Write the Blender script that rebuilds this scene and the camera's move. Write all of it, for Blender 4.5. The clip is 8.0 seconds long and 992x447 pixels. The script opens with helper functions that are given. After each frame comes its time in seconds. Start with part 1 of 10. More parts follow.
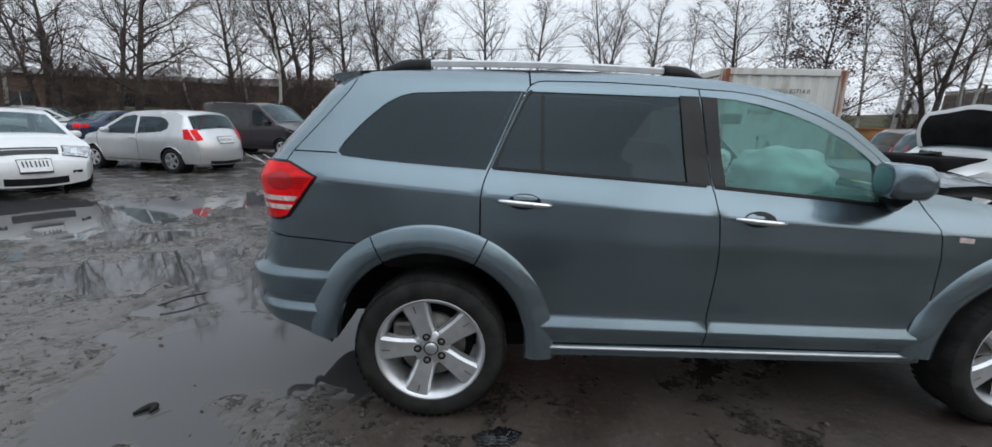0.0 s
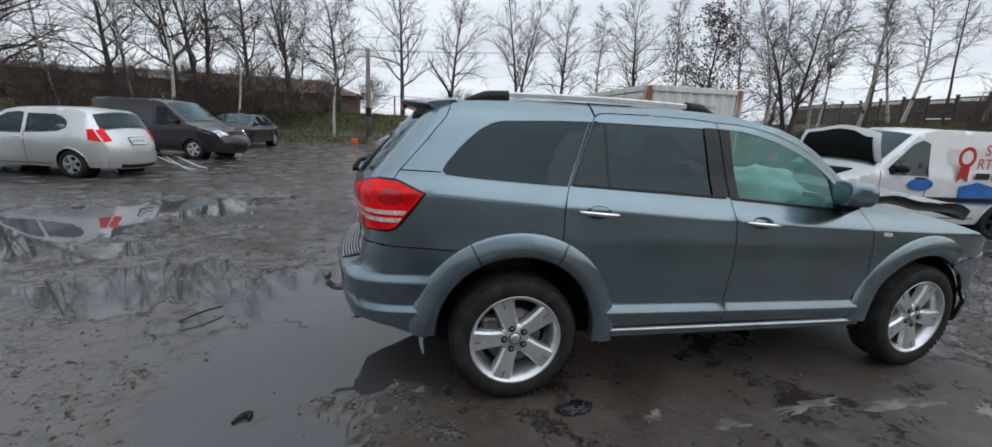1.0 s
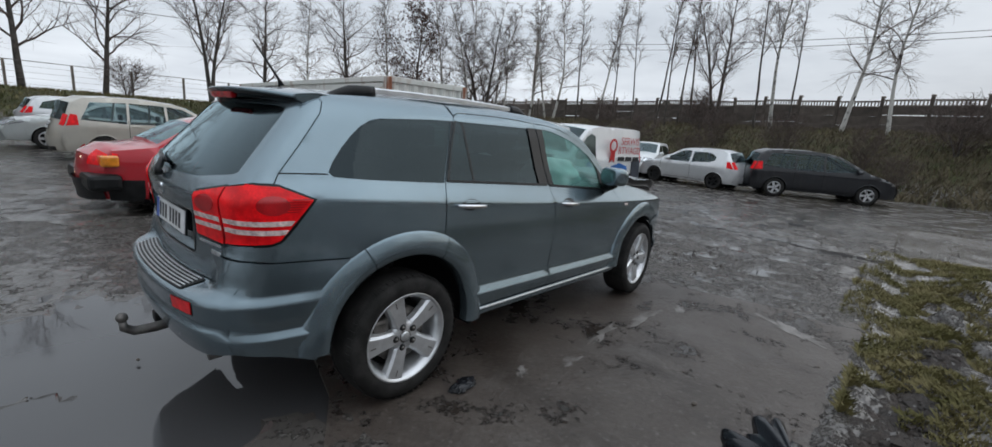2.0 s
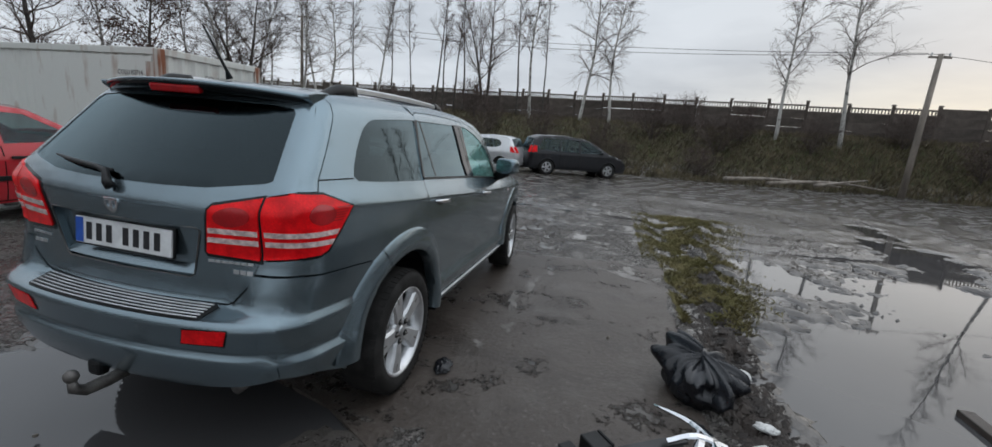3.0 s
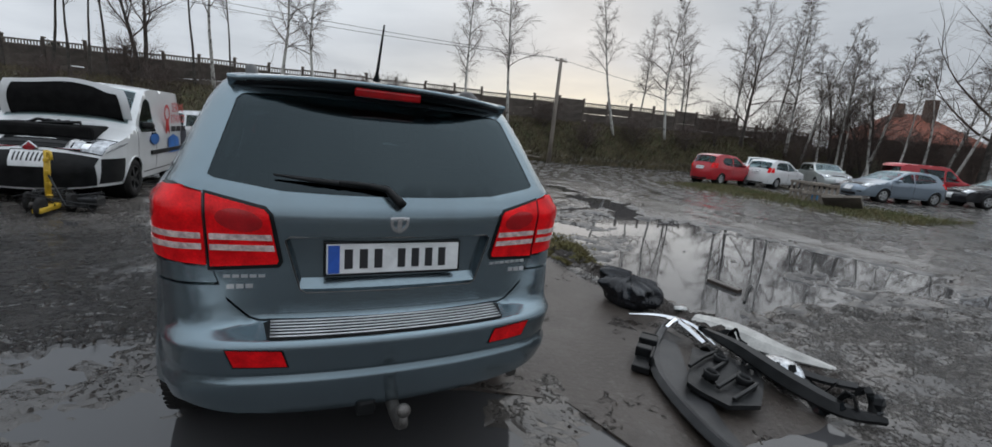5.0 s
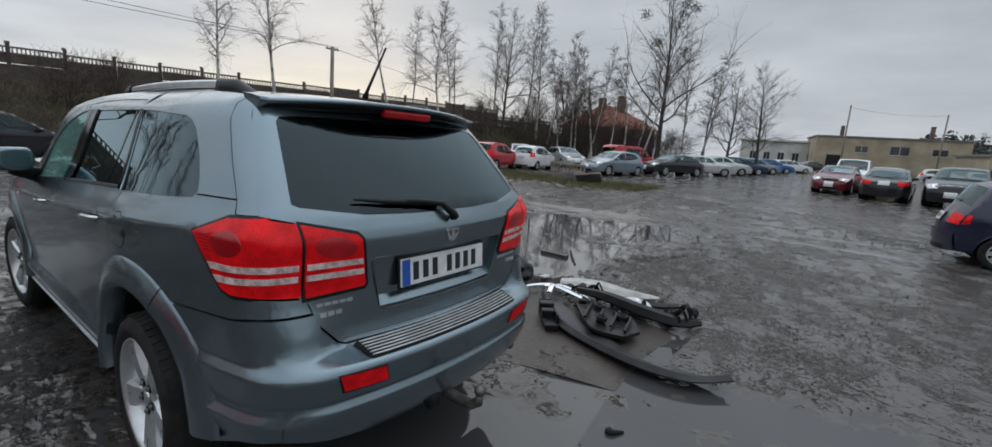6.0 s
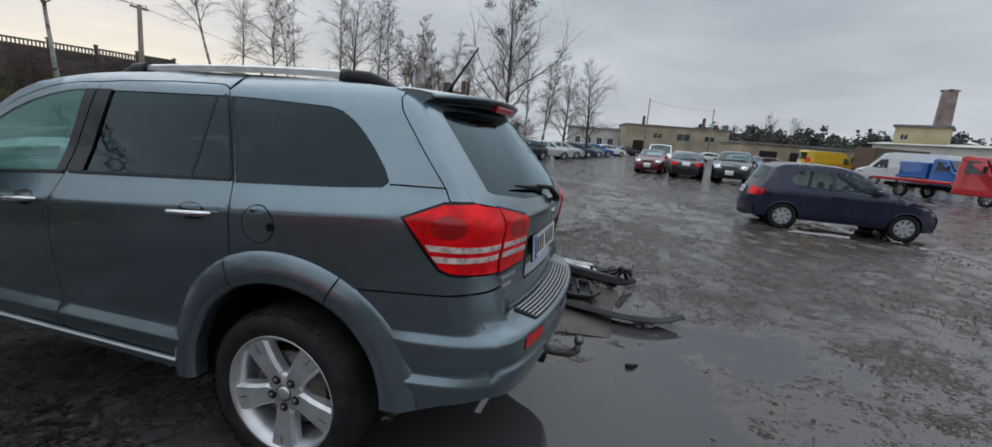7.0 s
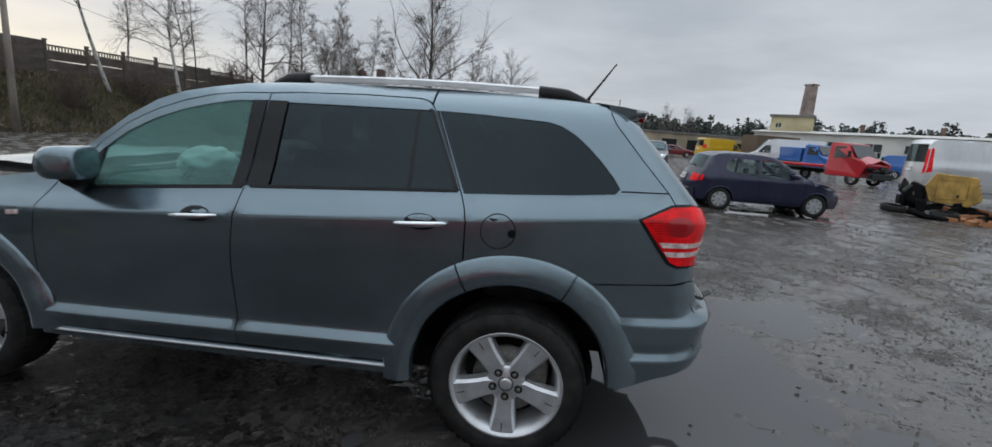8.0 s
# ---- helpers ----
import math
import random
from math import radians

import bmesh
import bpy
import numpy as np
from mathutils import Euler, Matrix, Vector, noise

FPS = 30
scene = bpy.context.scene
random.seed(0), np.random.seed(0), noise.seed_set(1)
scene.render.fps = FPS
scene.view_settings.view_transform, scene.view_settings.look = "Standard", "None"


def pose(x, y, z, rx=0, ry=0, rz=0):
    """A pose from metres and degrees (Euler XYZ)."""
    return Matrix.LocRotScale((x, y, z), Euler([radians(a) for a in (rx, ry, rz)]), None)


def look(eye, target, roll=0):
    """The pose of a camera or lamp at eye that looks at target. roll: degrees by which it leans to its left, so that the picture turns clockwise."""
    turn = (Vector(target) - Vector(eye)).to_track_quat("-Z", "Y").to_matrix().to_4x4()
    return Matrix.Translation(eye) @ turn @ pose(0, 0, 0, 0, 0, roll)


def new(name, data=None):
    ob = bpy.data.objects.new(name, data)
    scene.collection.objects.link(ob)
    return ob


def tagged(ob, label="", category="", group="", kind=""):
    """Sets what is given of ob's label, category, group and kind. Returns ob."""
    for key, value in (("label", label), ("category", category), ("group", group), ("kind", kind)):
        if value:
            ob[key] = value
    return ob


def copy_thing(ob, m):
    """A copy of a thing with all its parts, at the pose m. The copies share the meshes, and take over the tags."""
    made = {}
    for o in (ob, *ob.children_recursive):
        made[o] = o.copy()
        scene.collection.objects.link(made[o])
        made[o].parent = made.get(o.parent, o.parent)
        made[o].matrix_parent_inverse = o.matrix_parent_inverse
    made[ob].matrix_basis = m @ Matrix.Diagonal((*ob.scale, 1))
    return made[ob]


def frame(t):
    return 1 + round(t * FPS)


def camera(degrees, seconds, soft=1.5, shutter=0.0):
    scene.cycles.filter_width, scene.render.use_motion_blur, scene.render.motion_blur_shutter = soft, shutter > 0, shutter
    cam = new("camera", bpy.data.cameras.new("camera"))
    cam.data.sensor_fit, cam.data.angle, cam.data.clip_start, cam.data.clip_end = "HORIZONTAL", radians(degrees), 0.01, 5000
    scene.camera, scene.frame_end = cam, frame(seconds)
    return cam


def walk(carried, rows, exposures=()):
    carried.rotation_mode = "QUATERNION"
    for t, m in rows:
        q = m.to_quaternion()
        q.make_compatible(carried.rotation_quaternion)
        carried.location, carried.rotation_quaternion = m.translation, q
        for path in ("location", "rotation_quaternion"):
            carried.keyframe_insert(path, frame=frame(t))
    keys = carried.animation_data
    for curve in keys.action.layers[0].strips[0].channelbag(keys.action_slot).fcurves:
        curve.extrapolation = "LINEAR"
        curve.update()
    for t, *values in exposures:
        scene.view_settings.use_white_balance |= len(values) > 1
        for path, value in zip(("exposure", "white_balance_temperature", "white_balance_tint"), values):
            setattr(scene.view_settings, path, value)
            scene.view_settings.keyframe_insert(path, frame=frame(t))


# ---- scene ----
from mathutils.geometry import delaunay_2d_cdt as delaunay

cam = camera(94.9, 8.0)
PATH = [
    (0, (0.271, -2.915, 1.462), (0.301, -0.966, 1.016), 1.4),
    (0.5, (-0.178, -3.09, 1.496), (-0.074, -1.141, 1.058), 2.6),
    (1, (-0.657, -3.193, 1.557), (-0.231, -1.287, 1.129), 2.7),
    (1.5, (-1.015, -3.104, 1.561), (-0.032, -1.409, 1.16), 3.5),
    (2, (-1.483, -2.848, 1.569), (-0.026, -1.54, 1.161), 4.4),
    (3.3, (-2.463, -1.641, 1.567), (-0.523, -1.36, 1.17), 5.1),
    (3.5, (-2.513, -1.409, 1.547), (-0.563, -1.225, 1.145), 5.3),
    (4, (-2.652, -0.81, 1.535), (-0.698, -0.964, 1.137), 5.4),
    (4.5, (-2.72, -0.244, 1.524), (-0.808, -0.679, 1.134), 5.2),
    (5, (-2.642, 0.405, 1.512), (-0.868, -0.438, 1.134), 5.1),
    (5.2, (-2.595, 0.582, 1.528), (-0.926, -0.458, 1.161), 4.9),
    (6.3, (-2.009, 1.775, 1.544), (-1.03, 0.068, 1.188), 3.9),
    (6.5, (-1.823, 1.94, 1.51), (-0.968, 0.169, 1.145), 4.3),
    (7, (-1.309, 2.333, 1.5), (-0.75, 0.449, 1.132), 4.5),
    (7.5, (-0.717, 2.66, 1.497), (-0.437, 0.716, 1.12), 4.3),
    (8, (-0.095, 2.828, 1.506), (0.1, 0.875, 1.12), 4.1),
]
EXPOSURES = [(0, 0.17), (1.0, 0.12), (2.0, 0.0), (3.5, -0.12), (5.0, -0.11), (6.5, -0.11), (7.5, 0.0), (8.0, 0.02)]
walk(cam, [(t, look(eye, target, roll)) for t, eye, target, roll in PATH], EXPOSURES)

# ---- sky: closed grey cloud with a bright band low in the south-east ----
SUN_AZ, SUN_EL = radians(-34), radians(7)
world = bpy.data.worlds.new("overcast_sky")
scene.world = world
world.use_nodes = True
wn, wl = world.node_tree.nodes, world.node_tree.links
wn.clear()


def wnode(kind, **kw):
    n = wn.new(kind)
    for k, v in kw.items():
        n.inputs[k].default_value = v
    return n


def wmath(op, a, b=None, clamp=False):
    n = wn.new("ShaderNodeMath")
    n.operation, n.use_clamp = op, clamp
    for i, v in enumerate((a, b)):
        if v is None:
            continue
        if isinstance(v, (int, float)):
            n.inputs[i].default_value = v
        else:
            wl.new(v, n.inputs[i])
    return n.outputs[0]


def wmix(fac, a, b):
    n = wn.new("ShaderNodeMix")
    n.data_type = "RGBA"
    for i, v in ((0, fac), (6, a), (7, b)):
        if isinstance(v, (int, float, tuple)):
            n.inputs[i].default_value = v
        else:
            wl.new(v, n.inputs[i])
    return n.outputs[2]


wtc = wn.new("ShaderNodeTexCoord")
wsep = wn.new("ShaderNodeSeparateXYZ")
wl.new(wtc.outputs["Generated"], wsep.inputs[0])
sky = wn.new("ShaderNodeTexSky")
sky.sky_type, sky.sun_disc = "NISHITA", False
sky.sun_elevation, sky.sun_rotation = SUN_EL + radians(6), radians(90) - SUN_AZ
sky.air_density, sky.dust_density = 1.5, 4.0
# clouds, flattened towards the horizon; the cover is brightest overhead
zz = wmath("ADD", wmath("MAXIMUM", wsep.outputs[2], 0.0), 0.12)
comb = wn.new("ShaderNodeCombineXYZ")
wl.new(wmath("DIVIDE", wsep.outputs[0], zz), comb.inputs[0])
wl.new(wmath("DIVIDE", wsep.outputs[1], zz), comb.inputs[1])
cloud = wnode("ShaderNodeTexNoise", Scale=0.55, Detail=7.0, Roughness=0.55)
wl.new(comb.outputs[0], cloud.inputs["Vector"])
cfac = wn.new("ShaderNodeMapRange")
cfac.inputs[1].default_value, cfac.inputs[2].default_value = 0.35, 0.68
wl.new(cloud.outputs[0], cfac.inputs[0])
grey = wmix(cfac.outputs[0], (0.42, 0.465, 0.525, 1), (0.64, 0.69, 0.75, 1))
toward = wmath("ADD", wmath("MULTIPLY", wsep.outputs[0], math.cos(SUN_AZ)), wmath("MULTIPLY", wsep.outputs[1], math.sin(SUN_AZ)))
low = wmath("SUBTRACT", 1.0, wmath("MULTIPLY", wmath("ABSOLUTE", wmath("SUBTRACT", wsep.outputs[2], 0.075)), 11.0), True)
near = wmath("POWER", wmath("MAXIMUM", toward, 0.0), 16.0)
band = wmath("MULTIPLY", wmath("MULTIPLY", low, near), wmath("ADD", wmath("MULTIPLY", cfac.outputs[0], 0.6), 0.45), True)
col = wmix(band, grey, (1.0, 0.93, 0.72, 1))
haze = wmath("SUBTRACT", 1.0, wmath("MULTIPLY", wmath("ABSOLUTE", wsep.outputs[2]), 3.5), True)
col = wmix(wmath("MULTIPLY", haze, 0.35), col, (0.70, 0.725, 0.76, 1))
dim = wn.new("ShaderNodeVectorMath")
dim.operation = "SCALE"
dim.inputs[3].default_value = 0.09
wl.new(sky.outputs[0], dim.inputs[0])
col = wmix(0.025, col, dim.outputs[0])
wbg = wn.new("ShaderNodeBackground")
wl.new(col, wbg.inputs[0])
wl.new(wmath("MULTIPLY", wmath("ADD", 1.0, wmath("MULTIPLY", wmath("SUBTRACT", wsep.outputs[2], 0.32, True), wmath("ADD", 1.80, wmath("MULTIPLY", wmath("SUBTRACT", wmath("MULTIPLY", wsep.outputs[0], 0.5), wmath("MULTIPLY", wsep.outputs[1], 0.87)), 1.2)))), wmath("ADD", 1.18, wmath("MULTIPLY", wmath("ADD", wmath("MULTIPLY", wsep.outputs[0], 0.15), wmath("MULTIPLY", wsep.outputs[1], 0.97)), 0.2))), wbg.inputs[1])
wout = wn.new("ShaderNodeOutputWorld")
wl.new(wbg.outputs[0], wout.inputs[0])

sun = new("sun", bpy.data.lights.new("sun", "SUN"))
sun.data.energy, sun.data.angle, sun.data.color = 0.5, radians(75), (1.0, 0.97, 0.93)
sun.matrix_world = look((30 * math.cos(SUN_AZ), 30 * math.sin(SUN_AZ), 30 * math.tan(SUN_EL + 0.08)), (0, 0, 0))

# ---- materials ----
def mat(name, col, rough=0.5, metal=0.0, var=0.15, scale=4.0, bump=0.0, bscale=60.0, coat=0.0, col2=None, lo=0.35, hi=0.65, rvar=0.1, spec=0.5, random_tone=0.0, stretch=(1, 1, 1)):
    """A surface with colour that varies at two scales, uneven gloss and fine relief."""
    m = bpy.data.materials.new(name)
    m.use_nodes = True
    n, l = m.node_tree.nodes, m.node_tree.links
    b = n["Principled BSDF"]
    tc = n.new("ShaderNodeTexCoord")
    mp = n.new("ShaderNodeMapping")
    mp.inputs["Scale"].default_value = stretch
    l.new(tc.outputs["Object"], mp.inputs[0])
    big = n.new("ShaderNodeTexNoise")
    big.inputs["Scale"].default_value, big.inputs["Detail"].default_value = scale, 6.0
    fine = n.new("ShaderNodeTexNoise")
    fine.inputs["Scale"].default_value, fine.inputs["Detail"].default_value = bscale, 4.0
    l.new(mp.outputs[0], big.inputs["Vector"])
    l.new(mp.outputs[0], fine.inputs["Vector"])
    ramp = n.new("ShaderNodeMapRange")
    ramp.inputs[1].default_value, ramp.inputs[2].default_value = lo, hi
    l.new(big.outputs[0], ramp.inputs[0])
    mix = n.new("ShaderNodeMix")
    mix.data_type = "RGBA"
    c2 = col2 or tuple(min(1, c * (1 + var)) for c in col)
    c1 = tuple(c * (1 - var) for c in col) if col2 is None else col
    mix.inputs[6].default_value, mix.inputs[7].default_value = (*c1, 1), (*c2, 1)
    l.new(ramp.outputs[0], mix.inputs[0])
    grain = n.new("ShaderNodeMix")
    grain.data_type, grain.blend_type = "RGBA", "MULTIPLY"
    grain.inputs[0].default_value = min(1.0, var * 1.5)
    l.new(mix.outputs[2], grain.inputs[6])
    g2 = n.new("ShaderNodeMapRange")
    g2.inputs[1].default_value, g2.inputs[2].default_value, g2.inputs[3].default_value, g2.inputs[4].default_value = 0.3, 0.7, 0.6, 1.25
    l.new(fine.outputs[0], g2.inputs[0])
    cc = n.new("ShaderNodeCombineColor")
    for i in range(3):
        l.new(g2.outputs[0], cc.inputs[i])
    l.new(cc.outputs[0], grain.inputs[7])
    last = grain.outputs[2]
    if random_tone:
        oi = n.new("ShaderNodeObjectInfo")
        hsv = n.new("ShaderNodeHueSaturation")
        rr = n.new("ShaderNodeMapRange")
        rr.inputs[3].default_value, rr.inputs[4].default_value = 1 - random_tone, 1 + random_tone
        l.new(oi.outputs["Random"], rr.inputs[0])
        l.new(rr.outputs[0], hsv.inputs["Value"])
        l.new(last, hsv.inputs["Color"])
        last = hsv.outputs[0]
    l.new(last, b.inputs["Base Color"])
    rg = n.new("ShaderNodeMapRange")
    rg.inputs[3].default_value, rg.inputs[4].default_value = max(0.0, rough - rvar), min(1.0, rough + rvar)
    l.new(big.outputs[0], rg.inputs[0])
    l.new(rg.outputs[0], b.inputs["Roughness"])
    b.inputs["Metallic"].default_value = metal
    b.inputs["Specular IOR Level"].default_value = spec
    b.inputs["Coat Weight"].default_value, b.inputs["Coat Roughness"].default_value = coat, 0.04
    if bump:
        bp = n.new("ShaderNodeBump")
        bp.inputs["Strength"].default_value, bp.inputs["Distance"].default_value = 1.0, bump
        l.new(fine.outputs[0], bp.inputs["Height"])
        l.new(bp.outputs[0], b.inputs["Normal"])
    return m


def glass(name, tint, ior=1.5, rough=0.0):
    """A thin pane: lets tinted light straight through and mirrors by its Fresnel gloss."""
    m = bpy.data.materials.new(name)
    m.use_nodes = True
    n, l = m.node_tree.nodes, m.node_tree.links
    n.clear()
    tr, gl, lw, mx, out = (n.new("ShaderNode" + k) for k in ("BsdfTransparent", "BsdfGlossy", "LayerWeight", "MixShader", "OutputMaterial"))
    tr.inputs[0].default_value = (*tint, 1)
    gl.inputs["Color"].default_value = (0.74, 0.93, 1.0, 1)
    gl.inputs["Roughness"].default_value = rough
    lw.inputs[0].default_value = 0.5
    pw, ma = n.new("ShaderNodeMath"), n.new("ShaderNodeMath")
    pw.operation, ma.operation = "POWER", "MULTIPLY_ADD"
    l.new(lw.outputs["Facing"], pw.inputs[0])
    pw.inputs[1].default_value = 4.0
    l.new(pw.outputs[0], ma.inputs[0])
    f0 = ((ior - 1) / (ior + 1)) ** 2
    ma.inputs[1].default_value, ma.inputs[2].default_value = 1 - f0, f0
    l.new(ma.outputs[0], mx.inputs[0])
    l.new(tr.outputs[0], mx.inputs[1])
    l.new(gl.outputs[0], mx.inputs[2])
    l.new(mx.outputs[0], out.inputs[0])
    return m


def paint(name, col, metal=0.0, rough=0.35, dirt=(0.10, 0.085, 0.07), amount=0.25, gloss=0.95):
    """Car paint under clear coat with thin dried splashes of mud."""
    m = mat(name, col, rough, metal, 0.05, 1.6, 0, 300, 0.9, rvar=0.05)
    n, l = m.node_tree.nodes, m.node_tree.links
    b = n["Principled BSDF"]
    src = b.inputs["Base Color"].links[0].from_socket
    tc = n.new("ShaderNodeTexCoord")
    mp = n.new("ShaderNodeMapping")
    mp.inputs["Scale"].default_value = (1, 1, 0.35)
    l.new(tc.outputs["Object"], mp.inputs[0])
    nz = n.new("ShaderNodeTexNoise")
    nz.inputs["Scale"].default_value, nz.inputs["Detail"].default_value, nz.inputs["Roughness"].default_value = 7, 9, 0.7
    l.new(mp.outputs[0], nz.inputs["Vector"])
    mr = n.new("ShaderNodeMapRange")
    mr.inputs[1].default_value, mr.inputs[2].default_value, mr.inputs[4].default_value = 0.5, 0.8, amount
    l.new(nz.outputs[0], mr.inputs[0])
    mix = n.new("ShaderNodeMix")
    mix.data_type = "RGBA"
    l.new(mr.outputs[0], mix.inputs[0])
    l.new(src, mix.inputs[6])
    mix.inputs[7].default_value = (*dirt, 1)
    l.new(mix.outputs[2], b.inputs["Base Color"])
    b.inputs["Specular IOR Level"].default_value = 0.2
    inv = n.new("ShaderNodeMath")
    inv.operation = "MULTIPLY_ADD"
    inv.inputs[1].default_value, inv.inputs[2].default_value = -1.2 * gloss, gloss
    l.new(mr.outputs[0], inv.inputs[0])
    l.new(inv.outputs[0], b.inputs["Coat Weight"])
    return m


M = {}
M["body"] = paint("blue_grey_paint", (0.195, 0.252, 0.282), 0.86, 0.24, (0.17, 0.175, 0.175), 0.16, 0.45)
M["black_gloss"] = mat("black_gloss_trim", (0.009, 0.010, 0.011), 0.10, 0, 0.2, 6, 0, 80, spec=0.28)
M["black_plastic"] = mat("black_plastic", (0.013, 0.0135, 0.014), 0.42, 0, 0.35, 8, 0.0006, 220, spec=0.22)
M["black_matt"] = mat("black_underbody", (0.010, 0.010, 0.010), 0.85, 0, 0.3, 9, spec=0.1)
M["rubber"] = mat("tyre_rubber", (0.022, 0.021, 0.02), 0.75, 0, 0.4, 12, 0.001, 160, rvar=0.12, spec=0.2)
M["chrome"] = mat("chrome", (0.75, 0.76, 0.78), 0.08, 1.0, 0.05, 9, 0, 200, rvar=0.05)
M["alloy"] = mat("alloy", (0.62, 0.63, 0.64), 0.32, 0.75, 0.10, 14, 0, 200)
M["alloy_dark"] = mat("dirty_metal", (0.16, 0.15, 0.14), 0.5, 0.7, 0.35, 18, 0.0005, 220)
M["tint"] = glass("dark_tinted_glass", (0.03, 0.042, 0.046), 1.5)
M["green_glass"] = glass("green_side_glass", (0.46, 0.76, 0.70), 1.5)
def fogged(m, col, share):
    """Adds a film of fog and dust to a pane."""
    n, l = m.node_tree.nodes, m.node_tree.links
    out = [q for q in n if q.type == "OUTPUT_MATERIAL"][0]
    src = out.inputs[0].links[0].from_socket
    df, mx = n.new("ShaderNodeBsdfDiffuse"), n.new("ShaderNodeMixShader")
    df.inputs[0].default_value = (*col, 1)
    nz, mr, tc = n.new("ShaderNodeTexNoise"), n.new("ShaderNodeMapRange"), n.new("ShaderNodeTexCoord")
    nz.inputs["Scale"].default_value = 3.0
    l.new(tc.outputs["Object"], nz.inputs["Vector"])
    mr.inputs[3].default_value, mr.inputs[4].default_value = share * 0.6, share * 1.4
    l.new(nz.outputs[0], mr.inputs[0])
    l.new(mr.outputs[0], mx.inputs[0])
    l.new(src, mx.inputs[1])
    l.new(df.outputs[0], mx.inputs[2])
    l.new(mx.outputs[0], out.inputs[0])


fogged(M["green_glass"], (0.20, 0.42, 0.37), 0.30)
M["pane"] = glass("clear_glass", (0.55, 0.62, 0.62), 1.5)
M["far_glass"] = mat("dark_car_glass", (0.02, 0.025, 0.03), 0.06, 0, 0.3, 3, 0, 60, spec=0.8)
M["lamp_red"] = mat("red_lamp_lens", (0.80, 0.006, 0.010), 0.14, 0, 0.22, 14, 0.0012, 130, spec=0.25)
M["lamp_deep"] = mat("deep_red_lens", (0.40, 0.003, 0.007), 0.14, 0, 0.2, 10, 0.001, 130, coat=0.2)
M["lamp_white"] = mat("clear_lamp_lens", (0.80, 0.60, 0.57), 0.18, 0.15, 0.35, 40, 0.001, 150, coat=1.0)
M["lamp_amber"] = mat("amber_lens", (0.75, 0.25, 0.02), 0.15, 0, 0.2, 10, 0.001, 130, coat=1.0)
M["head_lens"] = mat("headlight_lens", (0.44, 0.46, 0.48), 0.08, 0.6, 0.5, 16, 0, 90, coat=1.0)
M["plate_white"] = mat("plate_white", (0.72, 0.73, 0.73), 0.35, 0, 0.08, 14)
M["plate_blue"] = mat("plate_blue", (0.02, 0.09, 0.42), 0.35, 0, 0.1, 14)
M["ink"] = mat("black_ink", (0.015, 0.015, 0.017), 0.5, 0, 0.1, 14)
M["seat"] = mat("grey_seat_cloth", (0.05, 0.05, 0.052), 0.9, 0, 0.25, 12, 0.001, 250)
M["dash"] = mat("dark_dashboard", (0.03, 0.032, 0.034), 0.6, 0, 0.2, 10)
M["airbag"] = mat("white_airbag_cloth", (0.72, 0.74, 0.72), 0.85, 0, 0.12, 9, 0.002, 60)
M["fence"] = mat("weathered_fence_concrete", (0.115, 0.095, 0.08), 0.85, 0, 0.35, 1.1, 0.004, 24, random_tone=0.18)
M["rail_concrete"] = mat("pale_fence_concrete", (0.19, 0.165, 0.14), 0.85, 0, 0.3, 1.5, 0.004, 24, random_tone=0.15)
M["bark"] = mat("grey_bark", (0.075, 0.066, 0.058), 0.9, 0, 0.45, 5, 0.01, 30)
M["birch"] = mat("white_birch_bark", (0.50, 0.485, 0.45), 0.8, 0, 0.2, 5, 0.003, 40, col2=(0.06, 0.05, 0.045), lo=0.52, hi=0.66, stretch=(1, 1, 0.6))
M["twig"] = mat("brown_twigs", (0.095, 0.07, 0.06), 0.9, 0, 0.35, 3)
M["twig_pale"] = mat("grey_twigs", (0.15, 0.125, 0.11), 0.9, 0, 0.35, 3)
M["leaf_brown"] = mat("dry_leaves", (0.075, 0.04, 0.03), 0.8, 0, 0.4, 4)
M["mistletoe"] = mat("mistletoe_green", (0.045, 0.06, 0.025), 0.8, 0, 0.4, 4)
M["conifer"] = mat("dark_conifer", (0.022, 0.034, 0.022), 0.85, 0, 0.4, 2)
M["grass"] = mat("winter_grass", (0.082, 0.098, 0.032), 0.8, 0, 0.45, 1.4, col2=(0.16, 0.13, 0.06))
M["turf"] = mat("mossy_turf", (0.115, 0.105, 0.03), 0.8, 0, 0.4, 2.2, col2=(0.22, 0.185, 0.085))
M["weed"] = mat("dry_weeds", (0.120, 0.098, 0.060), 0.9, 0, 0.4, 1.4)
M["pole"] = mat("grey_wood_pole", (0.26, 0.225, 0.19), 0.85, 0, 0.35, 3, 0.004, 30, stretch=(1, 1, 0.15))
M["container"] = mat("white_container_steel", (0.66, 0.67, 0.63), 0.55, 0, 0.1, 1.6, 0.002, 60, col2=(0.30, 0.17, 0.10), lo=0.56, hi=0.78, stretch=(2.2, 2.2, 0.6))
M["rust"] = mat("rusty_steel", (0.20, 0.075, 0.035), 0.8, 0.1, 0.4, 3, 0.003, 50, col2=(0.36, 0.17, 0.08))
M["rust_streak"] = mat("rust_streaked_steel", (0.50, 0.47, 0.42), 0.65, 0, 0.1, 2.2, 0.002, 50, col2=(0.24, 0.085, 0.04), lo=0.44, hi=0.58, stretch=(4, 4, 0.45))
M["bag"] = mat("black_plastic_film", (0.012, 0.013, 0.016), 0.20, 0, 0.3, 9, 0.001, 30, rvar=0.1)
M["white_plastic"] = mat("white_plastic", (0.62, 0.62, 0.6), 0.4, 0, 0.12, 6)
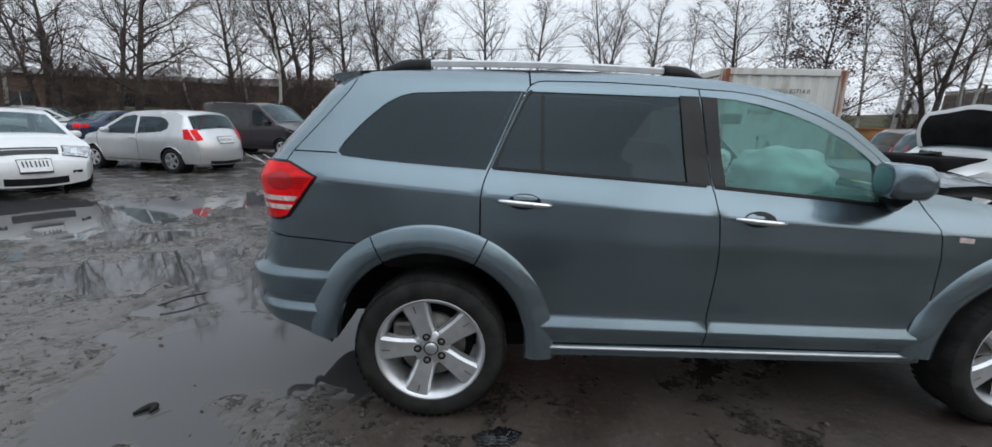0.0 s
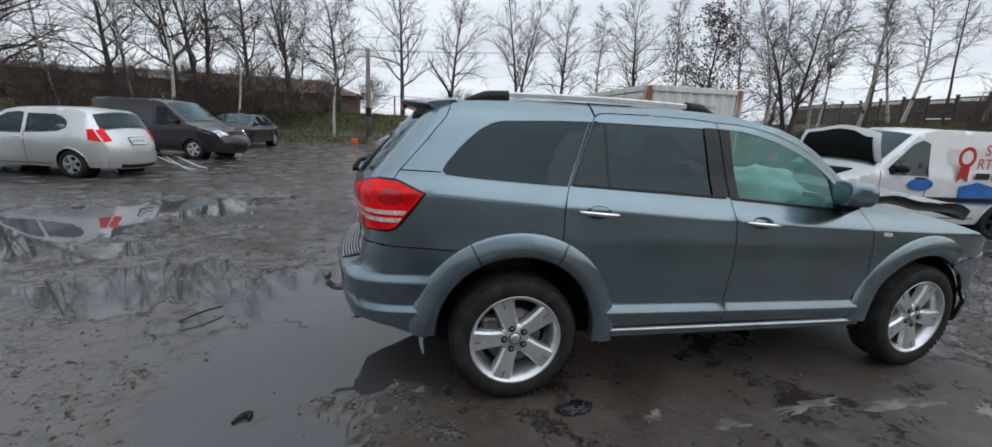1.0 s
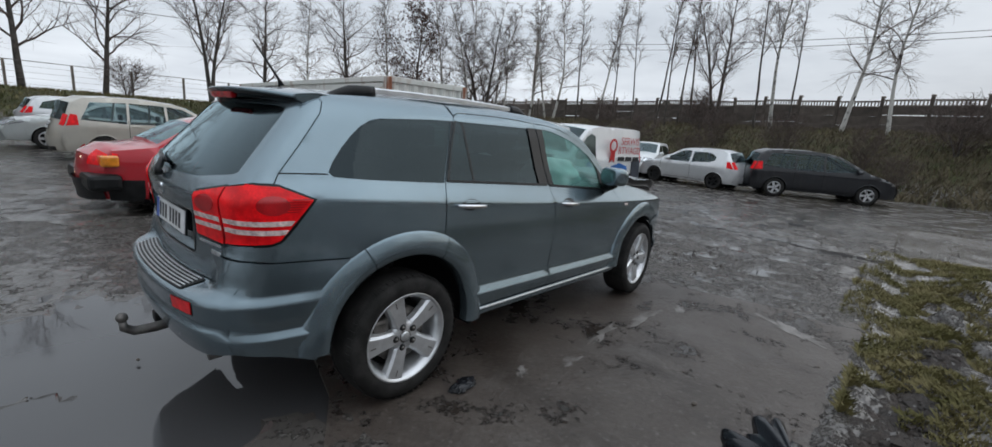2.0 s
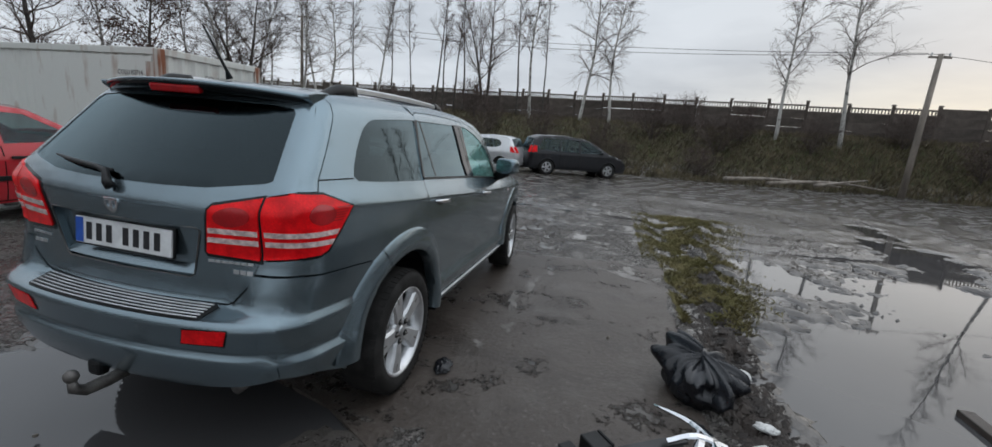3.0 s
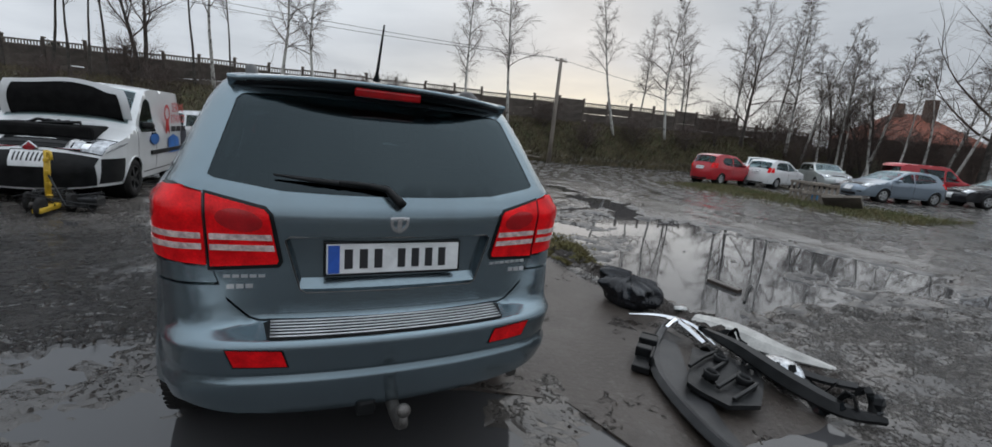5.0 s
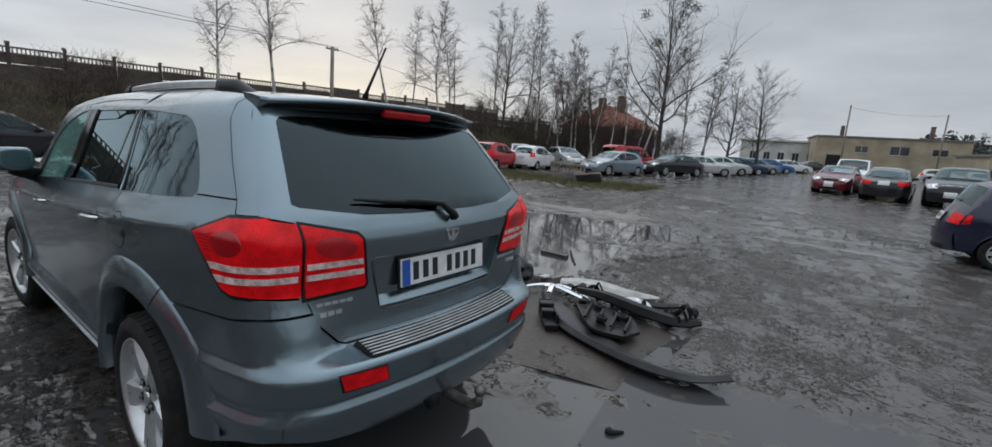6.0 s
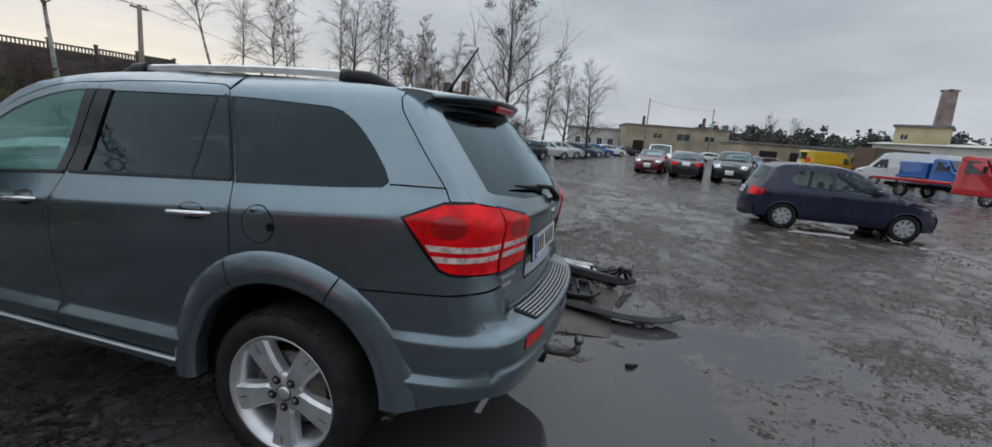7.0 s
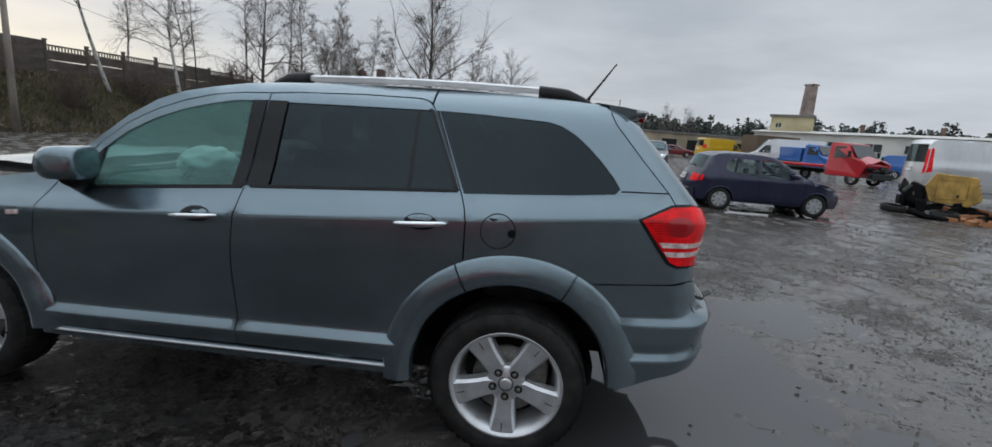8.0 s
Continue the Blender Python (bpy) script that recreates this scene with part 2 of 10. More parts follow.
M["wood"] = mat("wet_wood", (0.10, 0.065, 0.04), 0.6, 0, 0.4, 4, 0.003, 50, stretch=(1, 6, 6))
M["orange_wood"] = mat("orange_board", (0.30, 0.13, 0.05), 0.7, 0, 0.35, 3, 0.003, 40)
M["ochre"] = mat("ochre_machine_paint", (0.40, 0.245, 0.055), 0.55, 0, 0.35, 3)
M["yellow"] = mat("yellow_paint", (0.62, 0.40, 0.03), 0.45, 0, 0.2, 4)
M["render_beige"] = mat("beige_plaster", (0.33, 0.28, 0.20), 0.9, 0, 0.2, 0.5, 0.004, 12)
M["render_white"] = mat("white_plaster", (0.50, 0.49, 0.46), 0.9, 0, 0.2, 0.5, 0.004, 12)
M["brick_dark"] = mat("dark_brickwork", (0.13, 0.085, 0.065), 0.9, 0, 0.35, 1.2, 0.004, 14)
M["roof_red"] = mat("red_roof_tiles", (0.24, 0.075, 0.045), 0.8, 0, 0.25, 2, 0.01, 10)
M["roof_grey"] = mat("grey_roof_felt", (0.16, 0.155, 0.15), 0.8, 0, 0.2, 1)
M["dark_window"] = mat("dark_window_glass", (0.03, 0.035, 0.04), 0.1, 0, 0.2, 1)
M["wire"] = mat("black_cable", (0.02, 0.02, 0.02), 0.6, 0, 0.1, 3)


# ---- mesh helpers ----
def mesh_from(name, verts, faces, material, smooth=True, normals=None):
    me = bpy.data.meshes.new(name)
    me.from_pydata(verts, [], faces)
    me.materials.append(material)
    if smooth:
        me.polygons.foreach_set("use_smooth", [True] * len(me.polygons))
    me.update()
    if normals is not None:
        me.normals_split_custom_set_from_vertices(normals)
    return me


def piece(name, me, parent=None, label="", m=None):
    """Links a mesh as one object, a part of parent where there is one."""
    ob = new(name, me)
    if parent is not None:
        ob.parent = parent
    if m is not None:
        ob.matrix_basis = m
    if label:
        ob["label"] = label
    return ob


def thing(name, label, category, m=None, group="", kind=""):
    """An empty at the base of a thing, to which its parts belong."""
    ob = new(name)
    ob.empty_display_size = 0.1
    if m is not None:
        ob.matrix_basis = m
    return tagged(ob, label, category, group, kind)


def bm_mesh(name, bm, material, smooth=False):
    me = bpy.data.meshes.new(name)
    bm.to_mesh(me)
    bm.free()
    me.materials.append(material)
    if smooth:
        me.polygons.foreach_set("use_smooth", [True] * len(me.polygons))
    return me


def box_mesh(name, size, material, bevel=0.0, at=(0, 0, 0), turn=None, segments=2):
    bm = bmesh.new()
    bmesh.ops.create_cube(bm, size=1.0)
    bmesh.ops.scale(bm, vec=size, verts=bm.verts)
    if bevel:
        bmesh.ops.bevel(bm, geom=bm.edges[:], offset=bevel, segments=segments, affect="EDGES", profile=0.5)
    if turn is not None:
        bmesh.ops.transform(bm, matrix=turn, verts=bm.verts)
    bmesh.ops.translate(bm, vec=at, verts=bm.verts)
    return bm_mesh(name, bm, material)


def tube(path, radii, sides=6, cap=True):
    """Vertices and faces of a tapered tube along path."""
    vs, fs = [], []
    path = [Vector(p) for p in path]
    ref = Vector((0.31, 0.17, 0.93))
    for i, p in enumerate(path):
        d = (path[min(i + 1, len(path) - 1)] - path[max(i - 1, 0)]).normalized()
        a = d.cross(ref)
        if a.length < 0.05:
            a = d.cross(Vector((1, 0, 0)))
        a.normalize()
        b = d.cross(a)
        for k in range(sides):
            an = 2 * math.pi * k / sides
            vs.append(p + (a * math.cos(an) + b * math.sin(an)) * radii[i])
    for i in range(len(path) - 1):
        for k in range(sides):
            k2 = (k + 1) % sides
            fs.append((i * sides + k, i * sides + k2, (i + 1) * sides + k2, (i + 1) * sides + k))
    if cap:
        fs.append(tuple(range(sides - 1, -1, -1)))
        fs.append(tuple(range((len(path) - 1) * sides, len(path) * sides)))
    return vs, fs


def tube_mesh(name, path, radii, material, sides=8):
    if isinstance(radii, (int, float)):
        radii = [radii] * len(path)
    v, f = tube(path, radii, sides)
    return mesh_from(name, v, f, material)


def lathe(name, profile, material, sides=32, axis="y"):
    """A ring of revolution about the axis; profile: rows of (radius, along)."""
    vs, fs = [], []
    for r, h in profile:
        for k in range(sides):
            a = 2 * math.pi * k / sides
            c, s = r * math.cos(a), r * math.sin(a)
            vs.append((c, h, s) if axis == "y" else (c, s, h))
    for i in range(len(profile) - 1):
        for k in range(sides):
            k2 = (k + 1) % sides
            fs.append((i * sides + k, i * sides + k2, (i + 1) * sides + k2, (i + 1) * sides + k))
    return mesh_from(name, vs, fs, material)


def join(parts):
    """Joins lists of (verts, faces)."""
    vs, fs = [], []
    for v, f in parts:
        o = len(vs)
        vs += list(v)
        fs += [tuple(i + o for i in face) for face in f]
    return vs, fs


def inside(poly, pts):
    x, y = pts[:, 0], pts[:, 1]
    res = np.zeros(len(pts), bool)
    for (x0, y0), (x1, y1) in zip(poly, poly[1:] + poly[:1]):
        if y0 == y1:
            continue
        cross = ((y0 > y) != (y1 > y)) & (x < (x1 - x0) * (y - y0) / (y1 - y0) + x0)
        res ^= cross
    return res


def fill(poly, holes=(), step=0.07, rows=None):
    """A triangulated outline with holes and a grid of points inside: points, triangles and rim edges."""
    pts, edges = [], []
    for loop in (poly, *holes):
        first = len(pts)
        for (x0, y0), (x1, y1) in zip(loop, loop[1:] + loop[:1]):
            k = max(1, int(math.hypot(x1 - x0, y1 - y0) / (step * 0.6)))
            pts += [(x0 + (x1 - x0) * i / k, y0 + (y1 - y0) * i / k) for i in range(k)]
        m = len(pts) - first
        edges += [(first + i, first + (i + 1) % m) for i in range(m)]
    rim = np.array(pts)
    (xa, ya), (xb, yb) = rim.min(0), rim.max(0)
    levels = np.arange(ya + step / 4, yb, step / 2) if rows is None else np.array([q for q in rows if ya < q < yb])
    gx, gy = np.meshgrid(np.arange(xa + step / 2, xb, step), levels)
    g = np.stack([gx.ravel(), gy.ravel()], 1)
    if len(g):
        ok = inside(poly, g)
        for h in holes:
            ok &= ~inside(h, g)
        g = g[ok]
    if len(g):
        d = np.min(np.hypot(g[:, None, 0] - rim[None, :, 0], g[:, None, 1] - rim[None, :, 1]), 1)
        g = g[d > (step * 0.3 if rows is None else 0.008)]
    from_cdt = delaunay([Vector(p) for p in pts] + [Vector(p) for p in g], edges, [], 0, 1e-6)
    v2, tris = from_cdt[0], from_cdt[2]
    v = np.array([tuple(p) for p in v2])
    c = np.array([v[list(t)].mean(0) for t in tris])
    ok = inside(poly, c)
    for h in holes:
        ok &= ~inside(h, c)
    tris = [tuple(t) for t, k in zip(tris, ok) if k]
    count = {}
    for t in tris:
        for a, b in zip(t, t[1:] + t[:1]):
            count[(min(a, b), max(a, b))] = count.get((min(a, b), max(a, b)), 0) + 1
    rims = [e for t in tris for e in zip(t, t[1:] + t[:1]) if count[(min(e), max(e))] == 1]
    return v, tris, rims


def sheet(name, poly, place, material, parent, holes=(), depth=0.02, step=0.07, label="", rows=None):
    """A curved panel: outline in two coordinates, put into space by place(a, b, off), with a turned-in rim."""
    v, tris, rims = fill(poly, holes, step, rows)
    e = 0.004
    vs, ns = [], []
    for a, b in v:
        p = Vector(place(a, b, 0.0))
        q = Vector(place(a + e, b, 0)) - Vector(place(a - e, b, 0))
        r = Vector(place(a, b + e, 0)) - Vector(place(a, b - e, 0))
        n = q.cross(r).normalized()
        if n.dot(Vector(place(a, b, 0.01)) - p) < 0:
            n = -n
        vs.append(p)
        ns.append(n)
    votes = 0
    for t in tris:
        votes += 1 if (vs[t[1]] - vs[t[0]]).cross(vs[t[2]] - vs[t[0]]).dot(ns[t[0]]) > 0 else -1
    up = votes > 0
    fs = [t if up else t[::-1] for t in tris]
    if depth:
        rim_ids = sorted({i for ed in rims for i in ed})
        o1 = {i: len(vs) + k for k, i in enumerate(rim_ids)}
        for i in rim_ids:
            vs.append(vs[i].copy())
            ns.append(ns[i])
        o2 = {i: len(vs) + k for k, i in enumerate(rim_ids)}
        for i in rim_ids:
            vs.append(Vector(place(v[i][0], v[i][1], -depth)))
            ns.append(ns[i])
        side_n = {}
        for a, b in rims:
            f = (b, a) if up else (a, b)
            fs.append((o1[f[0]], o1[f[1]], o2[f[1]], o2[f[0]]))
            fn = (vs[o1[f[1]]] - vs[o1[f[0]]]).cross(vs[o2[f[0]]] - vs[o1[f[0]]]).normalized()
            for i in (a, b):
                side_n[i] = side_n.get(i, Vector()) + fn
        for i in rim_ids:
            sn = side_n[i].normalized() if side_n[i].length > 0 else ns[i]
            ns[o1[i]] = ns[o2[i]] = sn
    me = mesh_from(name, vs, fs, material, True, ns)
    return piece(name, me, parent, label)

# ---- the crossover in the middle: a skin in horizontal sections, cut into panels ----
def ip(x, xs, ys):
    return float(np.interp(x, xs, ys))


PW_Z = [0.22, 0.30, 0.345, 0.375, 0.385, 0.405, 0.415, 0.43, 0.515, 0.53, 0.562, 0.60, 0.80, 1.00, 1.12, 1.158, 1.164, 1.20, 1.25, 1.29, 1.55, 1.60, 1.64, 1.67, 1.70, 1.72]
PW_Y = [0.84, 0.875, 0.893, 0.899, 0.901, 0.903, 0.904, 0.905, 0.930, 0.930, 0.901, 0.898, 0.915, 0.926, 0.926, 0.9245, 0.9215, 0.901, 0.869, 0.850, 0.735, 0.708, 0.675, 0.635, 0.58, 0.53]
XR_Z = [0.30, 0.36, 0.42, 0.50, 0.565, 0.578, 0.592, 0.60, 0.69, 0.712, 0.728, 0.736, 0.752, 0.766, 0.79, 1.00, 1.16, 1.185, 1.25, 1.58, 1.64, 1.70]
XR_X = [-0.86, -0.91, -0.965, -1.0, -1.018, -1.016, -1.0, -1.005, -1.022, -1.030, -1.020, -1.002, -0.915, -0.889, -0.887, -0.900, -0.925, -0.922, -0.885, -0.580, -0.515, -0.44]


# towards the corners the bumper ledge fades into a slope
XS_Z = [z for z in XR_Z if z <= 0.69] + [0.712, 0.742, 0.765, 0.80, 0.86, 0.92] + [z for z in XR_Z if z >= 1.0]
XS_X = [x for z, x in zip(XR_Z, XR_X) if z <= 0.69] + [-1.028, -0.998, -0.974, -0.956, -0.935, -0.914] + [x for z, x in zip(XR_Z, XR_X) if z >= 1.0]


def half_width(x, z):
    shift = x * ip(z, [0.3, 0.6, 1.1, 1.3, 1.6], [0.012, 0.028, 0.075, 0.068, 0.0]) if x > -0.5 else -0.5 * ip(z, [0.3, 0.6, 1.1, 1.3, 1.6], [0.012, 0.028, 0.06, 0.055, 0.0])
    w = ip(z + shift, PW_Z, PW_Y)
    if x < 0.2:
        w -= 0.122 * (0.2 - x) ** 2
    if x < -0.28:
        w += 0.020 * min(1.0, (-0.28 - x) / 0.30) * ip(z, [0.56, 0.61, 0.708, 0.742, 0.80], [0, 1, 1, 0.05, 0])
    if x > 2.0:
        w -= 0.04 * (x - 2.0) ** 2
    if x > 3.3:
        w -= 0.70 * (x - 3.3) ** 2
    return w


def belt_shift(x, z):
    return max(x, -0.5) * ip(z, [0.3, 0.6, 1.1, 1.3, 1.6], [0.012, 0.028, 0.075, 0.068, 0.0])


def side_rows():
    """Levels at which the side skin changes its slope, with steps between them."""
    out = []
    for a, b in zip(PW_Z, PW_Z[1:]):
        k = max(1, math.ceil((b - a) / 0.035))
        out += [a + (b - a) * i / k for i in range(k)]
    return out


def rear_rows():
    out = []
    for a, b in zip(XR_Z, XR_Z[1:]):
        k = max(1, math.ceil((b - a) / 0.03))
        out += [a + (b - a) * i / k for i in range(k)]
    return out


def skin(name, poly, sgn, material, parent, holes=(), depth=0.03, lift=0.0, step=0.07, label=""):
    """A side panel whose grid follows the creases of the skin."""
    def to(loop):
        out = []
        for (x0, z0), (x1, z1) in zip(loop, loop[1:] + loop[:1]):
            k = max(1, int(math.hypot(x1 - x0, z1 - z0) / 0.08))
            out += [(x0 + (x1 - x0) * i / k, z0 + (z1 - z0) * i / k) for i in range(k)]
        return [(x, z + belt_shift(x, z)) for x, z in out]

    def place(x, q, off):
        z = q
        for _ in range(5):
            z = q - belt_shift(x, z)
        return (x, sgn * (side_y(x, z) + off + lift), z)
    return sheet(name, to(poly), place, material, parent, [to(h) for h in holes], depth, step, label, side_rows())


def corner_round(z):
    return ip(z, [0.3, 0.6, 0.75, 0.95, 1.2, 1.6], [0.20, 0.19, 0.16, 0.11, 0.09, 0.10])


def rear_bow(y):
    return 0.20 * abs(y) ** 2.2


TZ = np.arange(0.20, 1.76, 0.004)
TX = np.arange(-1.1, 4.05, 0.02)
TY = np.arange(0, 0.96, 0.01)
SIDE, REAR, CORNER = np.zeros((len(TZ), len(TX))), np.zeros((len(TZ), len(TY))), np.zeros((len(TZ), 2))
for iz, z in enumerate(TZ):
    rho = corner_round(z)
    mid_x, end_x = ip(z, XR_Z, XR_X), ip(z, XS_Z, XS_X)

    def back_x(y):
        w = min(1.0, max(0.0, (y - 0.46) / 0.26))
        w = w * w * (3 - 2 * w)
        return mid_x * (1 - w) + end_x * w + rear_bow(y)
    xr = mid_x
    cx, cy = xr + 0.1, 0.8
    for _ in range(12):
        cy = half_width(cx, z)
        cx = back_x(cy)
    a = Vector((back_x(cy - rho), cy - rho))
    b = Vector((cx + rho, half_width(cx + rho, z)))
    c = Vector((cx, cy))
    poly = [(back_x(y), y) for y in np.linspace(0, cy - rho, 22)[:-1]]
    poly += [tuple(a * (1 - t) ** 2 + c * 2 * t * (1 - t) + b * t * t) for t in np.linspace(0, 1, 17)]
    poly += [(x, half_width(x, z)) for x in np.linspace(cx + rho, 4.05, 90)[1:]]
    px, py = np.array(poly).T
    SIDE[iz] = np.interp(TX, px, py)
    k = int(np.argmax(py))
    REAR[iz] = np.interp(TY, py[:k + 1], px[:k + 1])
    m = a * 0.25 + c * 0.5 + b * 0.25
    CORNER[iz] = m


def bilinear(t, z, u, u0, du):
    i = min(max((z - TZ[0]) / 0.004, 0), len(TZ) - 1.001)
    j = min(max((u - u0) / du, 0), t.shape[1] - 1.001)
    a, b = int(i), int(j)
    f, g = i - a, j - b
    return (t[a, b] * (1 - g) + t[a, b + 1] * g) * (1 - f) + (t[a + 1, b] * (1 - g) + t[a + 1, b + 1] * g) * f


def side_y(x, z):
    return bilinear(SIDE, z, x, -1.1, 0.02)


def rear_x(y, z):
    return bilinear(REAR, z, abs(y), 0.0, 0.01)


def corner_x(z):
    return ip(z, TZ, CORNER[:, 0])


def corner_y(z):
    return ip(z, TZ, CORNER[:, 1])


def on_side(sgn, lift=0.0):
    def place(x, z, off):
        extra = lift(x, z) if callable(lift) else lift
        return (x, sgn * (side_y(x, z) + off + extra), z)
    return place


def on_rear(lift=0.0):
    def place(y, z, off):
        return (rear_x(y, z) - off - lift, y, z)
    return place


def mirrored(half):
    """A closed outline from its half with y >= 0, given from the top middle to the bottom middle."""
    return [(y, z) for y, z in half] + [(-y, z) for y, z in reversed(half) if y > 1e-6]


def arc(cx, cz, r, a0, a1, n=18):
    return [(cx + r * math.cos(radians(a0 + (a1 - a0) * i / n)), cz + r * math.sin(radians(a0 + (a1 - a0) * i / n))) for i in range(n + 1)]


def roof_edge(x):
    return ip(x, [-0.55, -0.37, -0.2, 0.05, 0.35, 0.65, 0.95, 1.25, 1.40, 1.55, 1.69, 1.82, 1.96, 2.09, 2.22, 2.34], [1.655, 1.668, 1.68, 1.693, 1.70, 1.70, 1.695, 1.68, 1.665, 1.637, 1.605, 1.556, 1.472, 1.37, 1.262, 1.165])


def make_hero():
    car = thing("crossover_car", "blue-grey metallic crossover car with a crash-damaged front", "car")
    body = M["body"]
    QW = [(-0.425, 1.306), (-0.405, 1.284), (-0.23, 1.268), (0.06, 1.250), (0.252, 1.238), (0.335, 1.42), (0.412, 1.592), (0.22, 1.588), (0.04, 1.58), (-0.09, 1.574), (-0.15, 1.560), (-0.215, 1.525), (-0.275, 1.477), (-0.335, 1.420), (-0.395, 1.352)]
    roof_q = [(x, roof_edge(x)) for x in (0.447, 0.2, 0.0, -0.2, -0.372)]
    TG = [(-0.375, 1.655), (-0.37, 1.63), (-0.395, 1.58), (-0.53, 1.42), (-0.64, 1.298), (-0.665, 1.258)]
    LAMP = [(-0.665, 1.25), (-0.515, 1.188), (-0.608, 1.068), (-0.662, 1.002), (-0.70, 0.987)]
    quarter = [(0.447, 1.618)] + roof_q + TG + LAMP + [(corner_x(0.983), 0.983), (corner_x(0.95), 0.95), (corner_x(0.915), 0.915), (-0.69, 0.906), (-0.51, 0.90), (-0.36, 0.893), (-0.24, 0.868)] + arc(0, 0.405, 0.50, 115, 64) + [(0.226, 0.95), (0.226, 1.12), (0.236, 1.175), (0.248, 1.21), (0.266, 1.25), (0.347, 1.42), (0.428, 1.59)]
    rear_door = [(0.232, 1.12), (0.242, 1.175), (0.254, 1.21), (0.272, 1.25), (0.353, 1.42), (0.434, 1.59), (0.458, 1.622), (0.49, 1.637), (0.53, 1.641), (0.80, 1.642), (1.10, 1.632), (1.243, 1.62), (1.253, 1.51), (1.268, 1.34), (1.283, 1.19), (1.295, 1.15), (1.304, 1.06), (1.324, 0.89), (1.326, 0.80), (1.321, 0.67), (1.316, 0.54), (1.308, 0.418), (0.50, 0.422)] + arc(0, 0.405, 0.50, 3, 62)
    RD_HOLE = [(0.29, 1.247), (0.362, 1.42), (0.437, 1.577), (0.455, 1.592), (1.215, 1.583), (1.237, 1.34), (1.252, 1.192)]
    front_door = [(1.249, 1.62), (1.40, 1.613), (1.53, 1.595), (1.67, 1.56), (1.81, 1.508), (1.95, 1.437), (2.08, 1.338), (2.18, 1.245), (2.265, 1.14), (2.30, 1.085), (2.335, 1.02), (2.362, 0.87), (2.372, 0.72), (2.372, 0.40), (1.314, 0.417), (1.322, 0.54), (1.327, 0.67), (1.332, 0.80), (1.33, 0.89), (1.31, 1.06), (1.301, 1.15), (1.289, 1.19), (1.274, 1.34), (1.259, 1.51)]
    FD_HOLE = [(1.315, 1.185), (1.30, 1.34), (1.288, 1.585), (1.41, 1.578), (1.53, 1.556), (1.67, 1.52), (1.81, 1.468), (1.95, 1.395), (2.07, 1.302), (2.125, 1.25), (2.155, 1.2), (2.16, 1.118)]
    sill = [(0.55, 0.412), (2.40, 0.393), (2.41, 0.335), (0.55, 0.352)]
    fender = [(2.272, 1.146), (2.306, 1.087), (2.341, 1.02), (2.368, 0.87), (2.378, 0.72), (2.385, 0.40)] + arc(2.89, 0.36, 0.50, 176, 52) + [(3.24, 0.79), (3.42, 0.775), (3.60, 0.80), (3.58, 0.90), (3.40, 0.955), (3.22, 1.005), (2.98, 1.06), (2.69, 1.115), (2.45, 1.155), (2.33, 1.172)]
    nose = [(3.17, 0.725), (3.28, 0.765), (3.50, 0.775), (3.74, 0.78), (3.80, 0.62), (3.80, 0.42), (3.72, 0.27), (3.44, 0.262), (3.43, 0.40), (3.37, 0.55), (3.28, 0.66)]
    top_rail = [(0.455, roof_edge(0.455)), (0.455, 1.628), (0.49, 1.643), (0.53, 1.647), (0.80, 1.648), (1.10, 1.638), (1.25, 1.627), (1.40, 1.619), (1.53, 1.601), (1.67, 1.566), (1.81, 1.514), (1.95, 1.443), (2.08, 1.344), (2.18, 1.251), (2.262, 1.15), (2.335, 1.165)] + [(x, roof_edge(x)) for x in (2.22, 2.09, 1.96, 1.82, 1.69, 1.55, 1.40, 1.25, 0.95, 0.65)]
    gate_side = [(-0.38, 1.655)] + [(x - 0.006, z) for x, z in TG[1:]] + [(corner_x(z), z) for z in (1.26, 1.35, 1.45, 1.55, 1.62, 1.655)]
    bump_side = [(corner_x(0.905), 0.905), (-0.69, 0.899), (-0.51, 0.893), (-0.36, 0.886), (-0.24, 0.86)] + arc(0, 0.405, 0.50, 116, 185) + [(-0.50, 0.37), (-0.57, 0.40), (-0.68, 0.44), (corner_x(0.47), 0.47)] + [(corner_x(z), z) for z in (0.55, 0.60, 0.68, 0.72, 0.75, 0.80, 0.85)]
    lamp_side = [(corner_x(1.252) - 0.010, 1.252), (-0.655, 1.245), (-0.524, 1.188), (-0.613, 1.074), (-0.665, 1.010), (-0.70, 0.995), (corner_x(0.99) - 0.010, 0.990), (corner_x(1.1) - 0.010, 1.1), (corner_x(1.2) - 0.010, 1.2)]
    for sgn, side in ((-1, "right"), (1, "left")):
        s = on_side(sgn)
        skin("quarter_panel", quarter, sgn, body, car, [QW])
        d = skin("rear_door", rear_door, sgn, body, car, [RD_HOLE])
        f = skin("front_door", front_door, sgn, body, car, [FD_HOLE])
        skin("sill", sill, sgn, body, car, (), 0.08)
        skin("front_wing", fender, sgn, body, car)
        sheet("roof_side", top_rail, s, body, car, (), 0.02, 0.05)
        sheet("tailgate_side", gate_side, s, body, car, (), 0.02, 0.05)
        sheet("bumper_side", bump_side, s, body, car, (), 0.03, 0.04, "", rear_rows())
        if sgn < 0:
            sheet("front_bumper_corner", nose, on_side(sgn, 0.012), body, car, (), 0.03, 0.06, "torn-off painted corner of the front bumper")
        # glazing
        sheet("quarter_window", QW, on_side(sgn, -0.004), M["tint"], car, (), 0.0, 0.06, "dark tinted fixed window")
        sheet("window", [(0.512, 1.233), (0.512, 1.594), (1.155, 1.585), (1.168, 1.34), (1.175, 1.198)], on_side(sgn, -0.006), M["tint"], d, (), 0.0, 0.06, "dark tinted door window")
